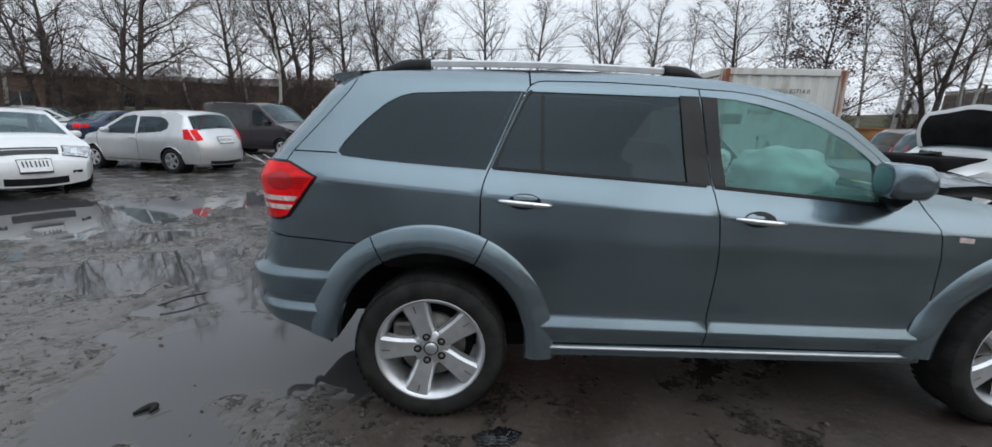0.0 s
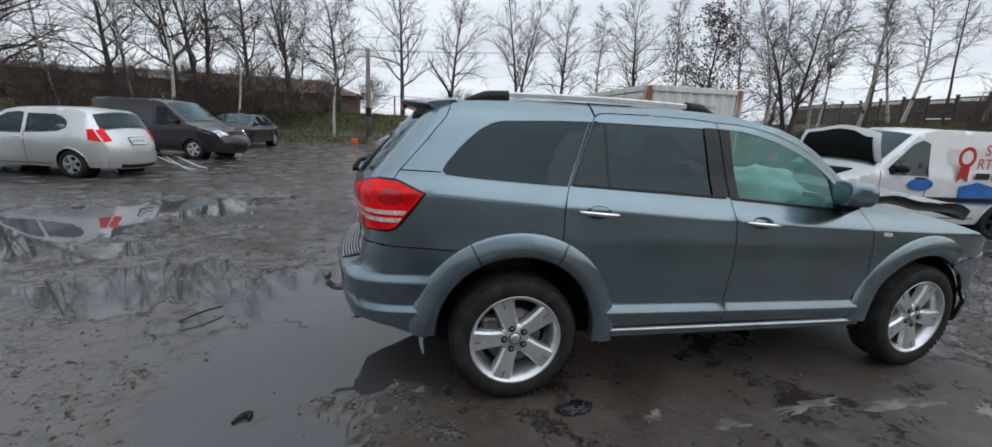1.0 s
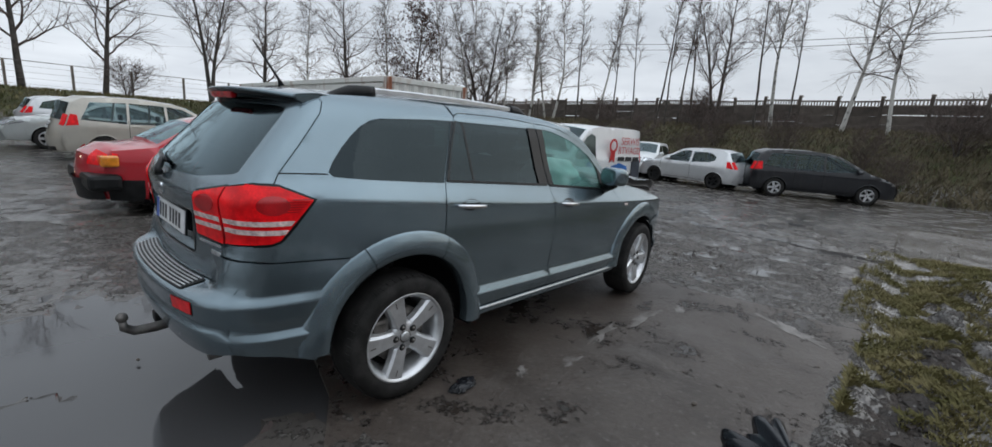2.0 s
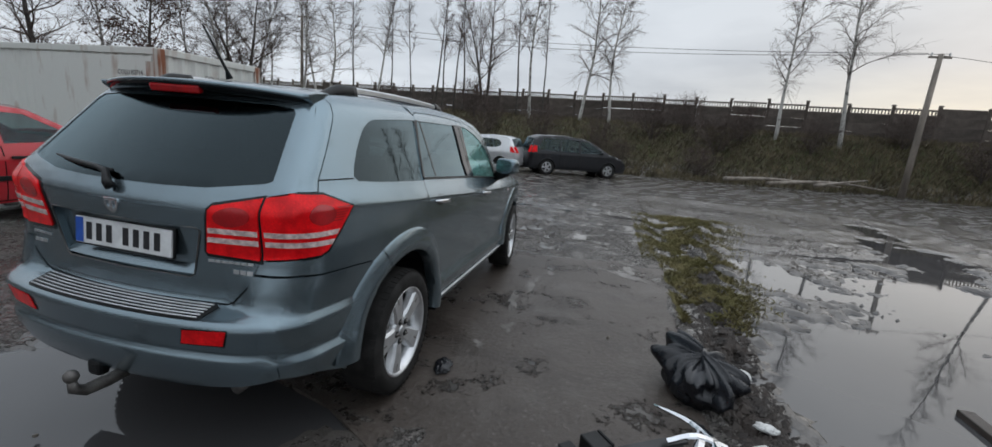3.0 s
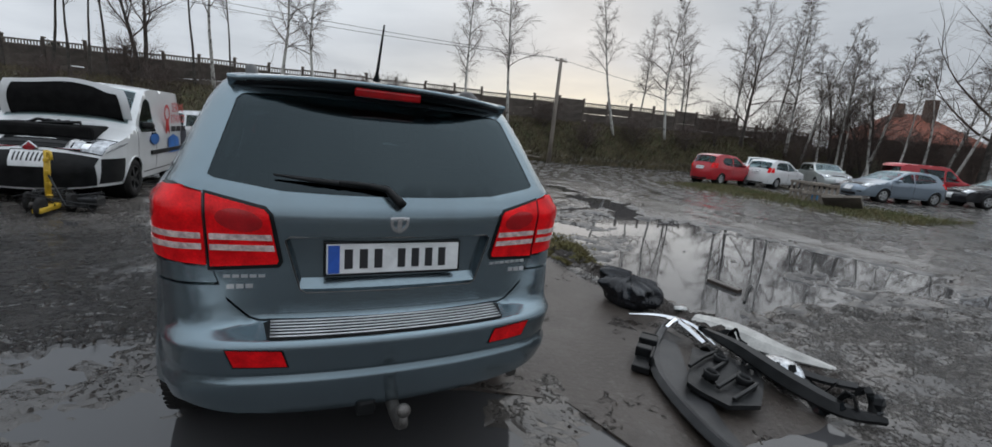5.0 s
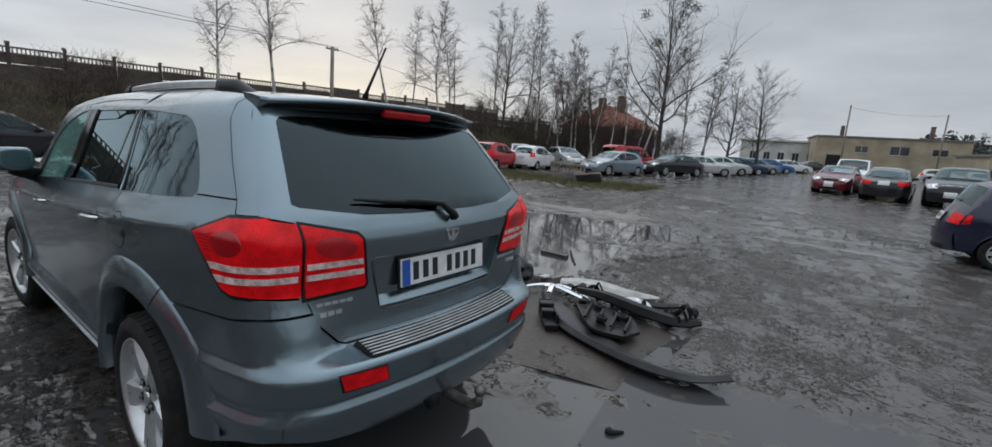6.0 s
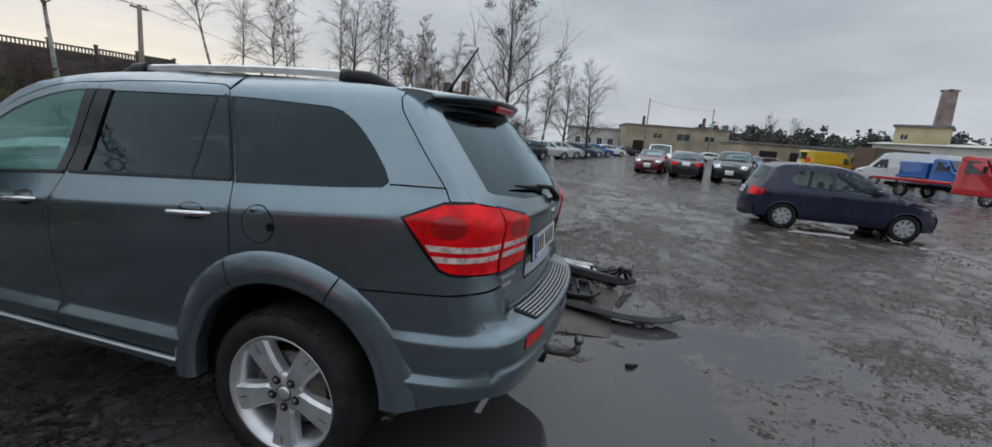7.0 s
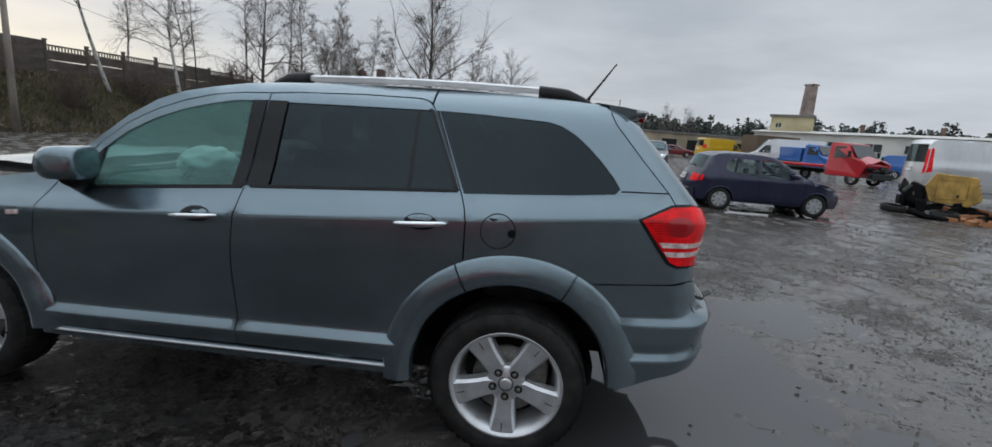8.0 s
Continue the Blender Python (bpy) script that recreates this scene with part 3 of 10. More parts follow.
        sheet("fixed_pane", [(0.29, 1.247), (0.362, 1.42), (0.437, 1.577), (0.455, 1.594), (0.506, 1.594), (0.506, 1.233)], on_side(sgn, -0.006), M["tint"], d, (), 0.0, 0.06)
        sheet("window_bar", [(0.500, 1.233), (0.500, 1.594), (0.516, 1.594), (0.516, 1.233)], on_side(sgn, -0.004), M["black_gloss"], d, (), 0.008, 0.06)
        sheet("pillar_trim", [(1.150, 1.590), (1.241, 1.588), (1.251, 1.51), (1.266, 1.34), (1.280, 1.19), (1.172, 1.199), (1.164, 1.34)], on_side(sgn, 0.004), M["black_gloss"], d, (), 0.02, 0.06)
        sheet("pillar_trim", [(1.253, 1.588), (1.325, 1.584), (1.332, 1.4), (1.352, 1.183), (1.293, 1.188), (1.276, 1.34), (1.261, 1.51)], on_side(sgn, 0.004), M["black_gloss"], f, (), 0.02, 0.06)
        sheet("window", [(1.352, 1.182), (1.332, 1.4), (1.325, 1.582), (1.41, 1.578), (1.53, 1.556), (1.67, 1.52), (1.81, 1.468), (1.95, 1.395), (2.07, 1.302), (2.09, 1.124)], on_side(sgn, -0.006), M["green_glass"], f, (), 0.0, 0.06, "pale green front door glass")
        sheet("mirror_triangle", [(2.08, 1.127), (2.065, 1.303), (2.125, 1.25), (2.155, 1.2), (2.165, 1.117)], on_side(sgn, 0.003), M["black_plastic"], f, (), 0.02, 0.06)
        sheet("pillar_trim", [(0.257, 1.238), (0.338, 1.42), (0.414, 1.592), (0.426, 1.590), (0.345, 1.42), (0.263, 1.25)], on_side(sgn, 0.003), M["black_gloss"], car, (), 0.012, 0.05)
        sheet("pillar_trim", [(0.275, 1.25), (0.355, 1.42), (0.436, 1.59), (0.452, 1.600), (0.462, 1.594), (0.442, 1.574), (0.366, 1.42), (0.296, 1.247)], on_side(sgn, 0.003), M["black_gloss"], d, (), 0.012, 0.05)
        belt_r = [(0.275, 1.256), (0.285, 1.244), (1.262, 1.183), (1.258, 1.196)]
        sheet("weatherstrip", belt_r, on_side(sgn, 0.006), M["black_plastic"], d, (), 0.012, 0.05)
        sheet("weatherstrip", [(1.30, 1.192), (1.302, 1.178), (2.17, 1.108), (2.165, 1.122)], on_side(sgn, 0.006), M["black_plastic"], f, (), 0.012, 0.05)
        # bright strip along the sill
        strip = []
        for k in range(25):
            x, z = 0.57 + 1.79 * k / 24, 0.396 - 0.022 * k / 24
            strip.append((x, sgn * (max(side_y(x, z + d) for d in (-0.02, -0.01, 0.0, 0.01, 0.02)) + 0.002), z))
        piece("sill_strip", tube_mesh("sill_strip", strip, 0.0085, M["alloy"], 8), car, "bright metal sill strip")
        # handles
        for (hx, hz), door in (((0.305, 1.112), d), ((1.372, 1.052), f)):
            cup = [(hx + 0.12 + 0.075 * math.cos(a), hz - 0.004 + 0.036 * math.sin(a)) for a in np.linspace(0, 2 * math.pi, 18)[:-1]]
            sheet("handle_cup", cup, on_side(sgn, 0.0012), M["black_gloss"], door, (), 0.004, 0.05)
            px = [(hx + t * 0.245, sgn * (side_y(hx + t * 0.245, hz - 0.018 * t) + 0.012 + 0.028 * math.sin(math.pi * min(max(t, 0.0), 1.0)) ** 0.5), hz - 0.018 * t) for t in np.linspace(0, 1, 11)]
            hb = bmesh.new()
            rows = []
            for i, p in enumerate(px):
                t = i / 10
                hh, dd = 0.0135 * (0.55 + 0.45 * math.sin(math.pi * t) ** 0.4) if 0 < i < 10 else 0.007, 0.009
                rows.append([hb.verts.new((p[0], p[1] + sgn * dd * math.cos(a), p[2] + hh * math.sin(a))) for a in np.linspace(0, 2 * math.pi, 11)[:-1]])
            for r0, r1 in zip(rows, rows[1:]):
                for k in range(10):
                    hb.faces.new((r0[k], r0[(k + 1) % 10], r1[(k + 1) % 10], r1[k]))
            hb.faces.new(rows[0])
            hb.faces.new(rows[-1][::-1])
            bmesh.ops.recalc_face_normals(hb, faces=hb.faces)
            piece("door_handle", bm_mesh("door_handle", hb, M["chrome"], True), door, "chrome bar door handle")
        skin("panel_gap", [(-0.640, 1.304), (-0.43, 1.300), (-0.43, 1.295), (-0.640, 1.299)], sgn, M["black_matt"], car, (), 0.004, 0.0015, 0.06)
        # side repeater
        sheet("side_marker", [(2.43, 0.985), (2.50, 0.978), (2.50, 0.955), (2.43, 0.962)], on_side(sgn, 0.004), M["lamp_white"], car, (), 0.01, 0.04)
        if sgn > 0:
            sheet("fuel_flap", [(0.085 + 0.073 * math.cos(a), 1.095 + 0.073 * math.sin(a)) for a in np.linspace(0, 2 * math.pi, 33)[:-1]], on_side(sgn, 0.0015), body, car, (), 0.008, 0.04)
            sheet("flap_rim", [(0.085 + 0.078 * math.cos(a), 1.095 + 0.078 * math.sin(a)) for a in np.linspace(0, 2 * math.pi, 33)[:-1]], on_side(sgn, 0.0006), M["black_plastic"], car, (), 0.006, 0.04)
            sheet("flap_dimple", [(0.025 + 0.018 * math.cos(a), 1.09 + 0.018 * math.sin(a)) for a in np.linspace(0, 2 * math.pi, 13)[:-1]], on_side(sgn, 0.003), M["black_gloss"], car, (), 0.006, 0.03)
        # wheel arch flares, in pieces that follow the panel gaps
        for cx, cz, segs, ro, ri, lean in ((0.0, 0.405, ((-7, 62.8), (63.6, 117.3), (118.0, 179)), 0.592, 0.452, 0), (2.89, 0.36, ((-2, 56), (56.6, 178)), 0.598, 0.452, 0)):
            for a0, a1 in segs:
                if cx > 1 and a0 < 0:
                    continue
                n = max(6, int((a1 - a0) / 4))
                prof = [(ri, -0.05), (ri, 0.012), (ri + 0.010, 0.024), (ri + 0.04, 0.031), (ri + 0.065, 0.028), (ro - 0.045, 0.019), (ro - 0.02, 0.009), (ro - 0.006, 0.002), (ro, -0.006)]
                vs, fs = [], []
                for i in range(n + 1):
                    a = radians(a0 + (a1 - a0) * i / n)
                    for r, o in prof:
                        x, z = cx + r * math.cos(a), cz + r * math.sin(a)
                        vs.append((x, sgn * (side_y(x, max(z, 0.77 if x < 0 else 0.60)) + o + 0.008 * max(0.0, min(1.0, (0.62 - z) / 0.1))), z))
                k = len(prof)
                for i in range(n):
                    for j in range(k - 1):
                        q = (i * k + j, i * k + j + 1, (i + 1) * k + j + 1, (i + 1) * k + j)
                        fs.append(q if sgn > 0 else q[::-1])
                fs += [tuple(range(k)), tuple(range(n * k, n * k + k))]
                bm = bmesh.new()
                bv = [bm.verts.new(v) for v in vs]
                for q in fs:
                    bm.faces.new([bv[i] for i in q])
                bmesh.ops.recalc_face_normals(bm, faces=bm.faces)
                me = bm_mesh("arch_flare", bm, body, True)
                me.set_sharp_from_angle(angle=radians(40))
                piece("arch_flare", me, car)
        # arch liners
        for cx, cz in ((0.0, 0.405), (2.89, 0.36)):
            vs, fs = [], []
            for i in range(25):
                a = radians(-3 + 184 * i / 24)
                for yy, r in ((0.84, 0.462), (0.50, 0.462), (0.50, 0.0)):
                    vs.append((cx + r * math.cos(a), sgn * yy, cz + r * math.sin(a)))
            for i in range(24):
                for j in range(2):
                    fs.append((i * 3 + j, i * 3 + j + 1, i * 3 + 4 + j, i * 3 + 3 + j))
            piece("arch_liner", mesh_from("arch_liner", vs, fs, M["black_matt"]), car)
        # mud flap
        piece("mud_flap", box_mesh("mud_flap", (0.03, 0.16, 0.12), M["black_plastic"], 0.008, (0.50, sgn * 0.83, 0.37)), car)
        # lamps
        sheet("tail_lamp", lamp_side, on_side(sgn, 0.008), M["lamp_red"], car, (), 0.03, 0.04, "red tail lamp that wraps round the corner")
        for za, zb in ((1.075, 1.097), (1.035, 1.057)):
            xa = -0.622 if za > 1.06 else -0.648
            sheet("lamp_band", [(corner_x(zb) - 0.012, zb), (xa + 0.016, zb), (xa, za), (corner_x(za) - 0.012, za)], on_side(sgn, 0.011), M["lamp_white"], car, (), 0.008, 0.03, "clear band of the tail lamp")
        sheet("lamp_seal", [(corner_x(1.258), 1.258), (-0.652, 1.255), (-0.507, 1.191), (-0.601, 1.063), (-0.656, 0.997), (-0.70, 0.981), (corner_x(0.977), 0.977), (corner_x(1.1), 1.1), (corner_x(1.2), 1.2)], on_side(sgn, 0.003), M["black_gloss"], car, (), 0.02, 0.04)
        lamp_rear = [(sgn * a, b) for a, b in [(corner_y(1.252) + 0.010, 1.252), (0.664, 1.234), (0.655, 0.978), (corner_y(0.99) + 0.010, 0.990), (corner_y(1.1) + 0.010, 1.1), (corner_y(1.2) + 0.010, 1.2)]]
        sheet("tail_lamp", lamp_rear, on_rear(0.008), M["lamp_red"], car, (), 0.03, 0.04)
        lamp_in = [(sgn * a, b) for a, b in [(0.652, 1.232), (0.47, 1.188), (0.455, 1.17), (0.424, 0.995), (0.43, 0.985), (0.643, 0.974)]]
        sheet("tail_lamp_inner", lamp_in, on_rear(0.010), M["lamp_red"], car, (), 0.03, 0.04, "red tail lamp on the tailgate")
        rim_in = [(sgn * a, b) for a, b in [(0.660, 1.243), (0.464, 1.199), (0.441, 1.173), (0.409, 0.991), (0.421, 0.970), (0.651, 0.958)]]
        sheet("lamp_seal", rim_in, on_rear(0.004), M["black_gloss"], car, (), 0.02, 0.05)
        for za, zb in ((1.075, 1.097), (1.035, 1.057)):
            sheet("lamp_band", [(sgn * 0.642, zb), (sgn * (0.447 if za > 1.05 else 0.44), zb), (sgn * (0.443 if za > 1.05 else 0.436), za), (sgn * 0.642, za)], on_rear(0.0125), M["lamp_white"], car, (), 0.008, 0.03)
            sheet("lamp_band", [(sgn * (corner_y(zb) + 0.012), zb), (sgn * 0.668, zb), (sgn * 0.668, za), (sgn * (corner_y(za) + 0.012), za)], on_rear(0.0105), M["lamp_white"], car, (), 0.008, 0.03)
        # bulb chambers behind the lens
        sheet("lamp_chamber", [(sgn * (0.548 + 0.074 * math.cos(a)), 1.148 + 0.040 * math.sin(a) + 0.010 * math.cos(a)) for a in np.linspace(0, 2 * math.pi, 21)[:-1]], on_rear(0.0118), M["lamp_deep"], car, (), 0.003, 0.03, "darker bulb chamber of the tail lamp")
        sheet("lamp_chamber", [(-0.690 + 0.066 * math.cos(a), 1.166 + 0.043 * math.sin(a)) for a in np.linspace(0, 2 * math.pi, 21)[:-1]], on_side(sgn, 0.0098), M["lamp_deep"], car, (), 0.003, 0.03)
        for k in range(6):
            za = 1.134 + 0.011 * k
            xa = -0.612 + 0.90 * (za - 1.134)
            sheet("lamp_rib", [(xa - 0.04 - 0.10 * (0.5 - abs(k - 2.5) / 6), za), (xa + 0.022, za), (xa + 0.028, za + 0.0035), (xa - 0.04 - 0.10 * (0.5 - abs(k - 2.5) / 6), za + 0.0035)], on_side(sgn, 0.0098), M["lamp_deep"], car, (), 0.002, 0.03)
        # reflectors in the bumper
        sheet("reflector", [(sgn * 0.590, 0.708), (sgn * 0.415, 0.698), (sgn * 0.396, 0.634), (sgn * 0.568, 0.640)], on_rear(0.005), M["lamp_red"], car, (), 0.02, 0.04, "red bumper reflector")
        sheet("reflector_frame", [(sgn * 0.598, 0.714), (sgn * 0.411, 0.704), (sgn * 0.389, 0.628), (sgn * 0.572, 0.633)], on_rear(0.002), M["black_gloss"], car, (), 0.02, 0.05)
        # quarter panel where it turns into the rear
        sheet("quarter_corner", [(sgn * a, b) for a, b in [(corner_y(0.980), 0.980), (corner_y(0.95), 0.95), (corner_y(0.915), 0.915), (0.622, 0.915), (0.640, 0.966)]], on_rear(), body, car, (), 0.02, 0.05)
        # mirrors
        mb = bmesh.new()
        bmesh.ops.create_icosphere(mb, subdivisions=3, radius=1.0)
        for v in mb.verts:
            x, y, z = v.co
            z = max(min(z, 0.70), -0.66) + 0.15 * z
            x = min(x, 1.0) if x > -0.5 else -0.5 + (x + 0.5) * 0.12
            y = max(min(y, 0.8), -0.8) + 0.15 * y
            v.co = (x * 0.128, y * 0.104, (z - 0.10 * max(x, 0.0)) * 0.090)
        bmesh.ops.transform(mb, matrix=pose(2.035, sgn * 0.985, 1.245, 0, 0, sgn * 16), verts=mb.verts)
        mir = piece("door_mirror", bm_mesh("door_mirror", mb, body, True), car, "body-coloured door mirror")
        piece("mirror_foot", tube_mesh("mirror_foot", [(2.13, sgn * 0.85, 1.130), (2.10, sgn * 0.91, 1.155), (2.07, sgn * 0.965, 1.185)], [0.05, 0.045, 0.05], M["black_plastic"], 10), mir)
        # roof rails
        pts = [(-0.05 + 1.18 * t, 0.565, 1.717 + 0.012 * math.sin(math.pi * min(1, 0.12 + t * 0.8)) - 0.006 * t) for t in np.linspace(0, 1, 12)]
        rail = [(x, sgn * (y - 0.02 * abs(2 * (x - 0.5) / 1.2) ** 2), z) for x, y, z in pts]
        bm = bmesh.new()
        rows = [[bm.verts.new((x, y + dy, z + dz)) for dy, dz in ((-0.02, -0.014), (-0.02, 0.008), (-0.01, 0.016), (0.01, 0.016), (0.02, 0.008), (0.02, -0.014))] for x, y, z in rail]
        for r0, r1 in zip(rows, rows[1:]):
            for k in range(6):
                bm.faces.new((r0[k], r0[(k + 1) % 6], r1[(k + 1) % 6], r1[k]))
        bm.faces.new(rows[0]); bm.faces.new(rows[-1])
        bmesh.ops.recalc_face_normals(bm, faces=bm.faces)
        rr = piece("roof_rail", bm_mesh("roof_rail", bm, M["alloy"]), car, "silver roof rail with black feet")
        for x0, x1, hx in ((-0.31, -0.03, 1), (1.12, 1.36, -1)):
            bm = bmesh.new()
            rows = []
            for t in np.linspace(0, 1, 9):
                x = x0 + (x1 - x0) * t
                up = t if hx > 0 else 1 - t
                base = roof_edge(x) - 0.012
                h = 0.064 * min(1.0, up * 1.9) ** 0.7 + 0.004
                y = 0.565 - 0.02 * abs(2 * (x - 0.5) / 1.2) ** 2
                rows.append([bm.verts.new((x, sgn * (y + dy), base + h * dz)) for dy, dz in ((-0.03, 0), (-0.024, 0.8), (-0.01, 1), (0.01, 1), (0.024, 0.8), (0.034, 0))])
            for r0, r1 in zip(rows, rows[1:]):
                for k in range(6):
                    bm.faces.new((r0[k], r0[(k + 1) % 6], r1[(k + 1) % 6], r1[k]))
            bm.faces.new(rows[0]); bm.faces.new(rows[-1])
            bmesh.ops.recalc_face_normals(bm, faces=bm.faces)
            piece("rail_foot", bm_mesh("rail_foot", bm, M["black_plastic"], True), rr)

    # tailgate with window and number plate recess
    gate_half = [(0, 1.625), (0.30, 1.625)] + [(corner_y(z), z) for z in (1.625, 1.55, 1.45, 1.35, 1.258)] + [(0.664, 1.238), (0.660, 0.972), (0.632, 0.955), (0.600, 0.868), (0.520, 0.782), (0.49, 0.768), (0.0, 0.764)]
    win_half = [(0, 1.605), (0.45, 1.60), (0.555, 1.59), (0.575, 1.57), (0.652, 1.293), (0.63, 1.282), (0.41, 1.250), (0.2, 1.243), (0.0, 1.242)]
    rec_half = [(0, 1.088), (0.385, 1.088), (0.402, 1.075), (0.352, 0.882), (0.33, 0.868), (0.0, 0.866)]
    gate = sheet("tailgate", mirrored(gate_half), on_rear(), body, car, [mirrored(win_half), mirrored(rec_half)], 0.045, 0.06, "", rear_rows())
    sheet("rear_window", mirrored(win_half), on_rear(-0.004), M["tint"], gate, (), 0.0, 0.07, "dark tinted rear window")
    sheet("plate_recess", mirrored([(0, 1.092), (0.41, 1.092), (0.36, 0.862), (0, 0.862)]), on_rear(-0.030), body, gate, (), 0.0, 0.08)
    sheet("recess_ledge", mirrored([(0, 0.922), (0.345, 0.922), (0.358, 0.884), (0, 0.884)]), lambda a, b, o: (rear_x(a, 0.9) + 0.030 - (0.92 - b) * 0.85 - o, a, b), body, gate, (), 0.02, 0.06)
    # recess rim of thin bright trim
    rimp = [(rear_x(y, z) - 0.001, y, z) for y, z in mirrored(rec_half)]
    rimp.append(rimp[0])
    piece("recess_rim", tube_mesh("recess_rim", rimp, 0.0030, M["alloy_dark"], 6), gate)
    # number plate with unreadable bars
    px = rear_x(0, 1.0) + 0.012
    tilt = pose(px, 0, 1.0, 0, 4, 0)
    pl = piece("number_plate", box_mesh("number_plate", (0.012, 0.525, 0.116), M["plate_white"], 0.004), gate, "white number plate with a blue edge strip", tilt)
    piece("plate_frame", box_mesh("plate_frame", (0.010, 0.545, 0.135), M["black_gloss"], 0.004), pl, "", pose(0.006, 0, 0))
    piece("blue_strip", box_mesh("blue_strip", (0.003, 0.042, 0.108), M["plate_blue"]), pl, "", pose(-0.0065, 0.236, 0))
    for k in range(7):
        y = 0.182 - k * 0.056 - (0.035 if k > 2 else 0)
        piece("plate_bar", box_mesh("plate_bar", (0.002, 0.031, 0.076), M["ink"]), pl, "", pose(-0.0065, y, 0.0))
    # badge bars and emblem
    for y0, y1, z, h in ((0.605, 0.465, 0.937, 0.011), (0.595, 0.505, 0.899, 0.016), (-0.42, -0.615, 0.952, 0.011), (-0.525, -0.615, 0.915, 0.018)):
        k = (5 if y0 > 0 else 7) if h < 0.014 else 3
        for i in range(k):
            a, b = y0 + (y1 - y0) * (i + 0.06) / k, y0 + (y1 - y0) * (i + 0.86) / k
            sheet("badge_bar", [(a, z + h / 2), (b, z + h / 2), (b, z - h / 2), (a, z - h / 2)], on_rear(0.003), M["alloy"], gate, (), 0.004, 0.05)
    shield = [(0, 1.172), (0.036, 1.170), (0.036, 1.142), (0.024, 1.118), (0, 1.106)]
    sheet("emblem", mirrored(shield), on_rear(0.006), M["chrome"], gate, [[(sg * 0.008, 1.158), (sg * 0.026, 1.160), (sg * 0.024, 1.138), (sg * 0.010, 1.122)][::sg] for sg in (1, -1)], 0.008, 0.03, "chrome shield emblem")
    # wiper
    arm = [(rear_x(y, z) - o, y, z) for y, z, o in ((-0.005, 1.215, 0.02), (0.01, 1.235, 0.035), (0.05, 1.275, 0.04), (0.12, 1.285, 0.035), (0.22, 1.292, 0.03))]
    wp = piece("rear_wiper", tube_mesh("rear_wiper", arm, [0.022, 0.018, 0.014, 0.011, 0.008], M["black_plastic"], 8), gate, "black rear wiper")
    blade = [(rear_x(y, z) - 0.02, y, z) for y, z in ((0.04, 1.274), (0.16, 1.282), (0.30, 1.292), (0.44, 1.305))]
    piece("wiper_blade", tube_mesh("wiper_blade", blade, [0.010, 0.012, 0.011, 0.004], M["black_plastic"], 6), wp)
    # bumper
    bump_half = [(0, 0.758), (0.485, 0.762), (0.526, 0.776), (0.592, 0.848), (0.612, 0.905)] + [(corner_y(z), z) for z in (0.905, 0.85, 0.80, 0.75, 0.72, 0.68, 0.60, 0.55, 0.47)] + [(0.60, 0.44), (0.35, 0.41), (0, 0.405)]
    bumper = sheet("rear_bumper", mirrored(bump_half), on_rear(), body, car, (), 0.03, 0.05, "", rear_rows())
    # ribbed step pad let into the ledge
    def ledge(y, t, up):
        z = 0.764 - 0.030 * t
        x0, x1 = rear_x(y, 0.766) - 0.010, rear_x(y, 0.728) + 0.006
        return (x0 + (x1 - x0) * t, y, z + up)
    sheet("step_pad", mirrored([(0, 1.0), (0.445, 1.0), (0.475, 0.86), (0.462, 0.10), (0.45, 0.04), (0, 0.04)]), lambda y, t, off: ledge(y, 1 - t, 0.004 + off), M["black_plastic"], bumper, (), 0.004, 0.06, "dark ribbed step pad with bright ribs")
    for i in range(6):
        t = 0.13 + 0.15 * i
        path = [ledge(y, t, 0.0075) for y in np.linspace(-0.452, 0.452, 31)]
        piece("rib", tube_mesh("rib", path, 0.0040, M["alloy"], 5), bumper)
    # spoiler
    vs, fs = [], []
    ys = np.linspace(-0.60, 0.60, 25)
    for y in ys:
        k = abs(y) / 0.60
        edge = -0.635 + 0.155 * k ** 2.5
        crown = 1.695 - 0.028 * k ** 2.2
        for x, z in ((-0.32, crown + 0.012), (-0.42, crown + 0.002), (edge + 0.012, crown - 0.012), (edge, crown - 0.020), (edge + 0.01, crown - 0.030)):
            vs.append((x, y, z))
    for i in range(24):
        for j in range(4):
            fs.append((i * 5 + j, i * 5 + j + 1, i * 5 + 6 + j, i * 5 + 5 + j))
    sp = piece("spoiler", mesh_from("spoiler", vs, fs, body), car)
    vs, fs = [], []
    for y in ys:
        k = abs(y) / 0.60
        edge = -0.635 + 0.155 * k ** 2.5
        crown = 1.695 - 0.028 * k ** 2.2
        for x, z in ((edge + 0.012, crown - 0.031), (edge + 0.018, crown - 0.046), (edge + 0.05, crown - 0.060), (edge + 0.16, crown - 0.066)):
            vs.append((x, y * 0.985, z))
    for i in range(24):
        for j in range(3):
            fs.append((i * 4 + j, i * 4 + j + 1, i * 4 + 5 + j, i * 4 + 4 + j))
    piece("spoiler_underside", mesh_from("spoiler_underside", vs, fs, M["black_gloss"]), sp, "black underside of the spoiler")
    for sgn in (-1, 1):
        tip = [(-0.36, 1.672), (-0.43, 1.668), (-0.490, 1.658), (-0.484, 1.640), (-0.43, 1.605), (-0.40, 1.596)]
        sheet("spoiler_tip", tip, lambda a, b, off, s=sgn: (a, s * (0.612 + off - 0.05 * (1.67 - b)), b), body, sp, (), 0.03, 0.05)
    piece("brake_lamp", box_mesh("brake_lamp", (0.03, 0.28, 0.036), M["lamp_deep"], 0.008, (-0.606, 0.0, 1.641), pose(0, 0, 0, 0, -18, 0)), sp, "dark red high brake lamp")
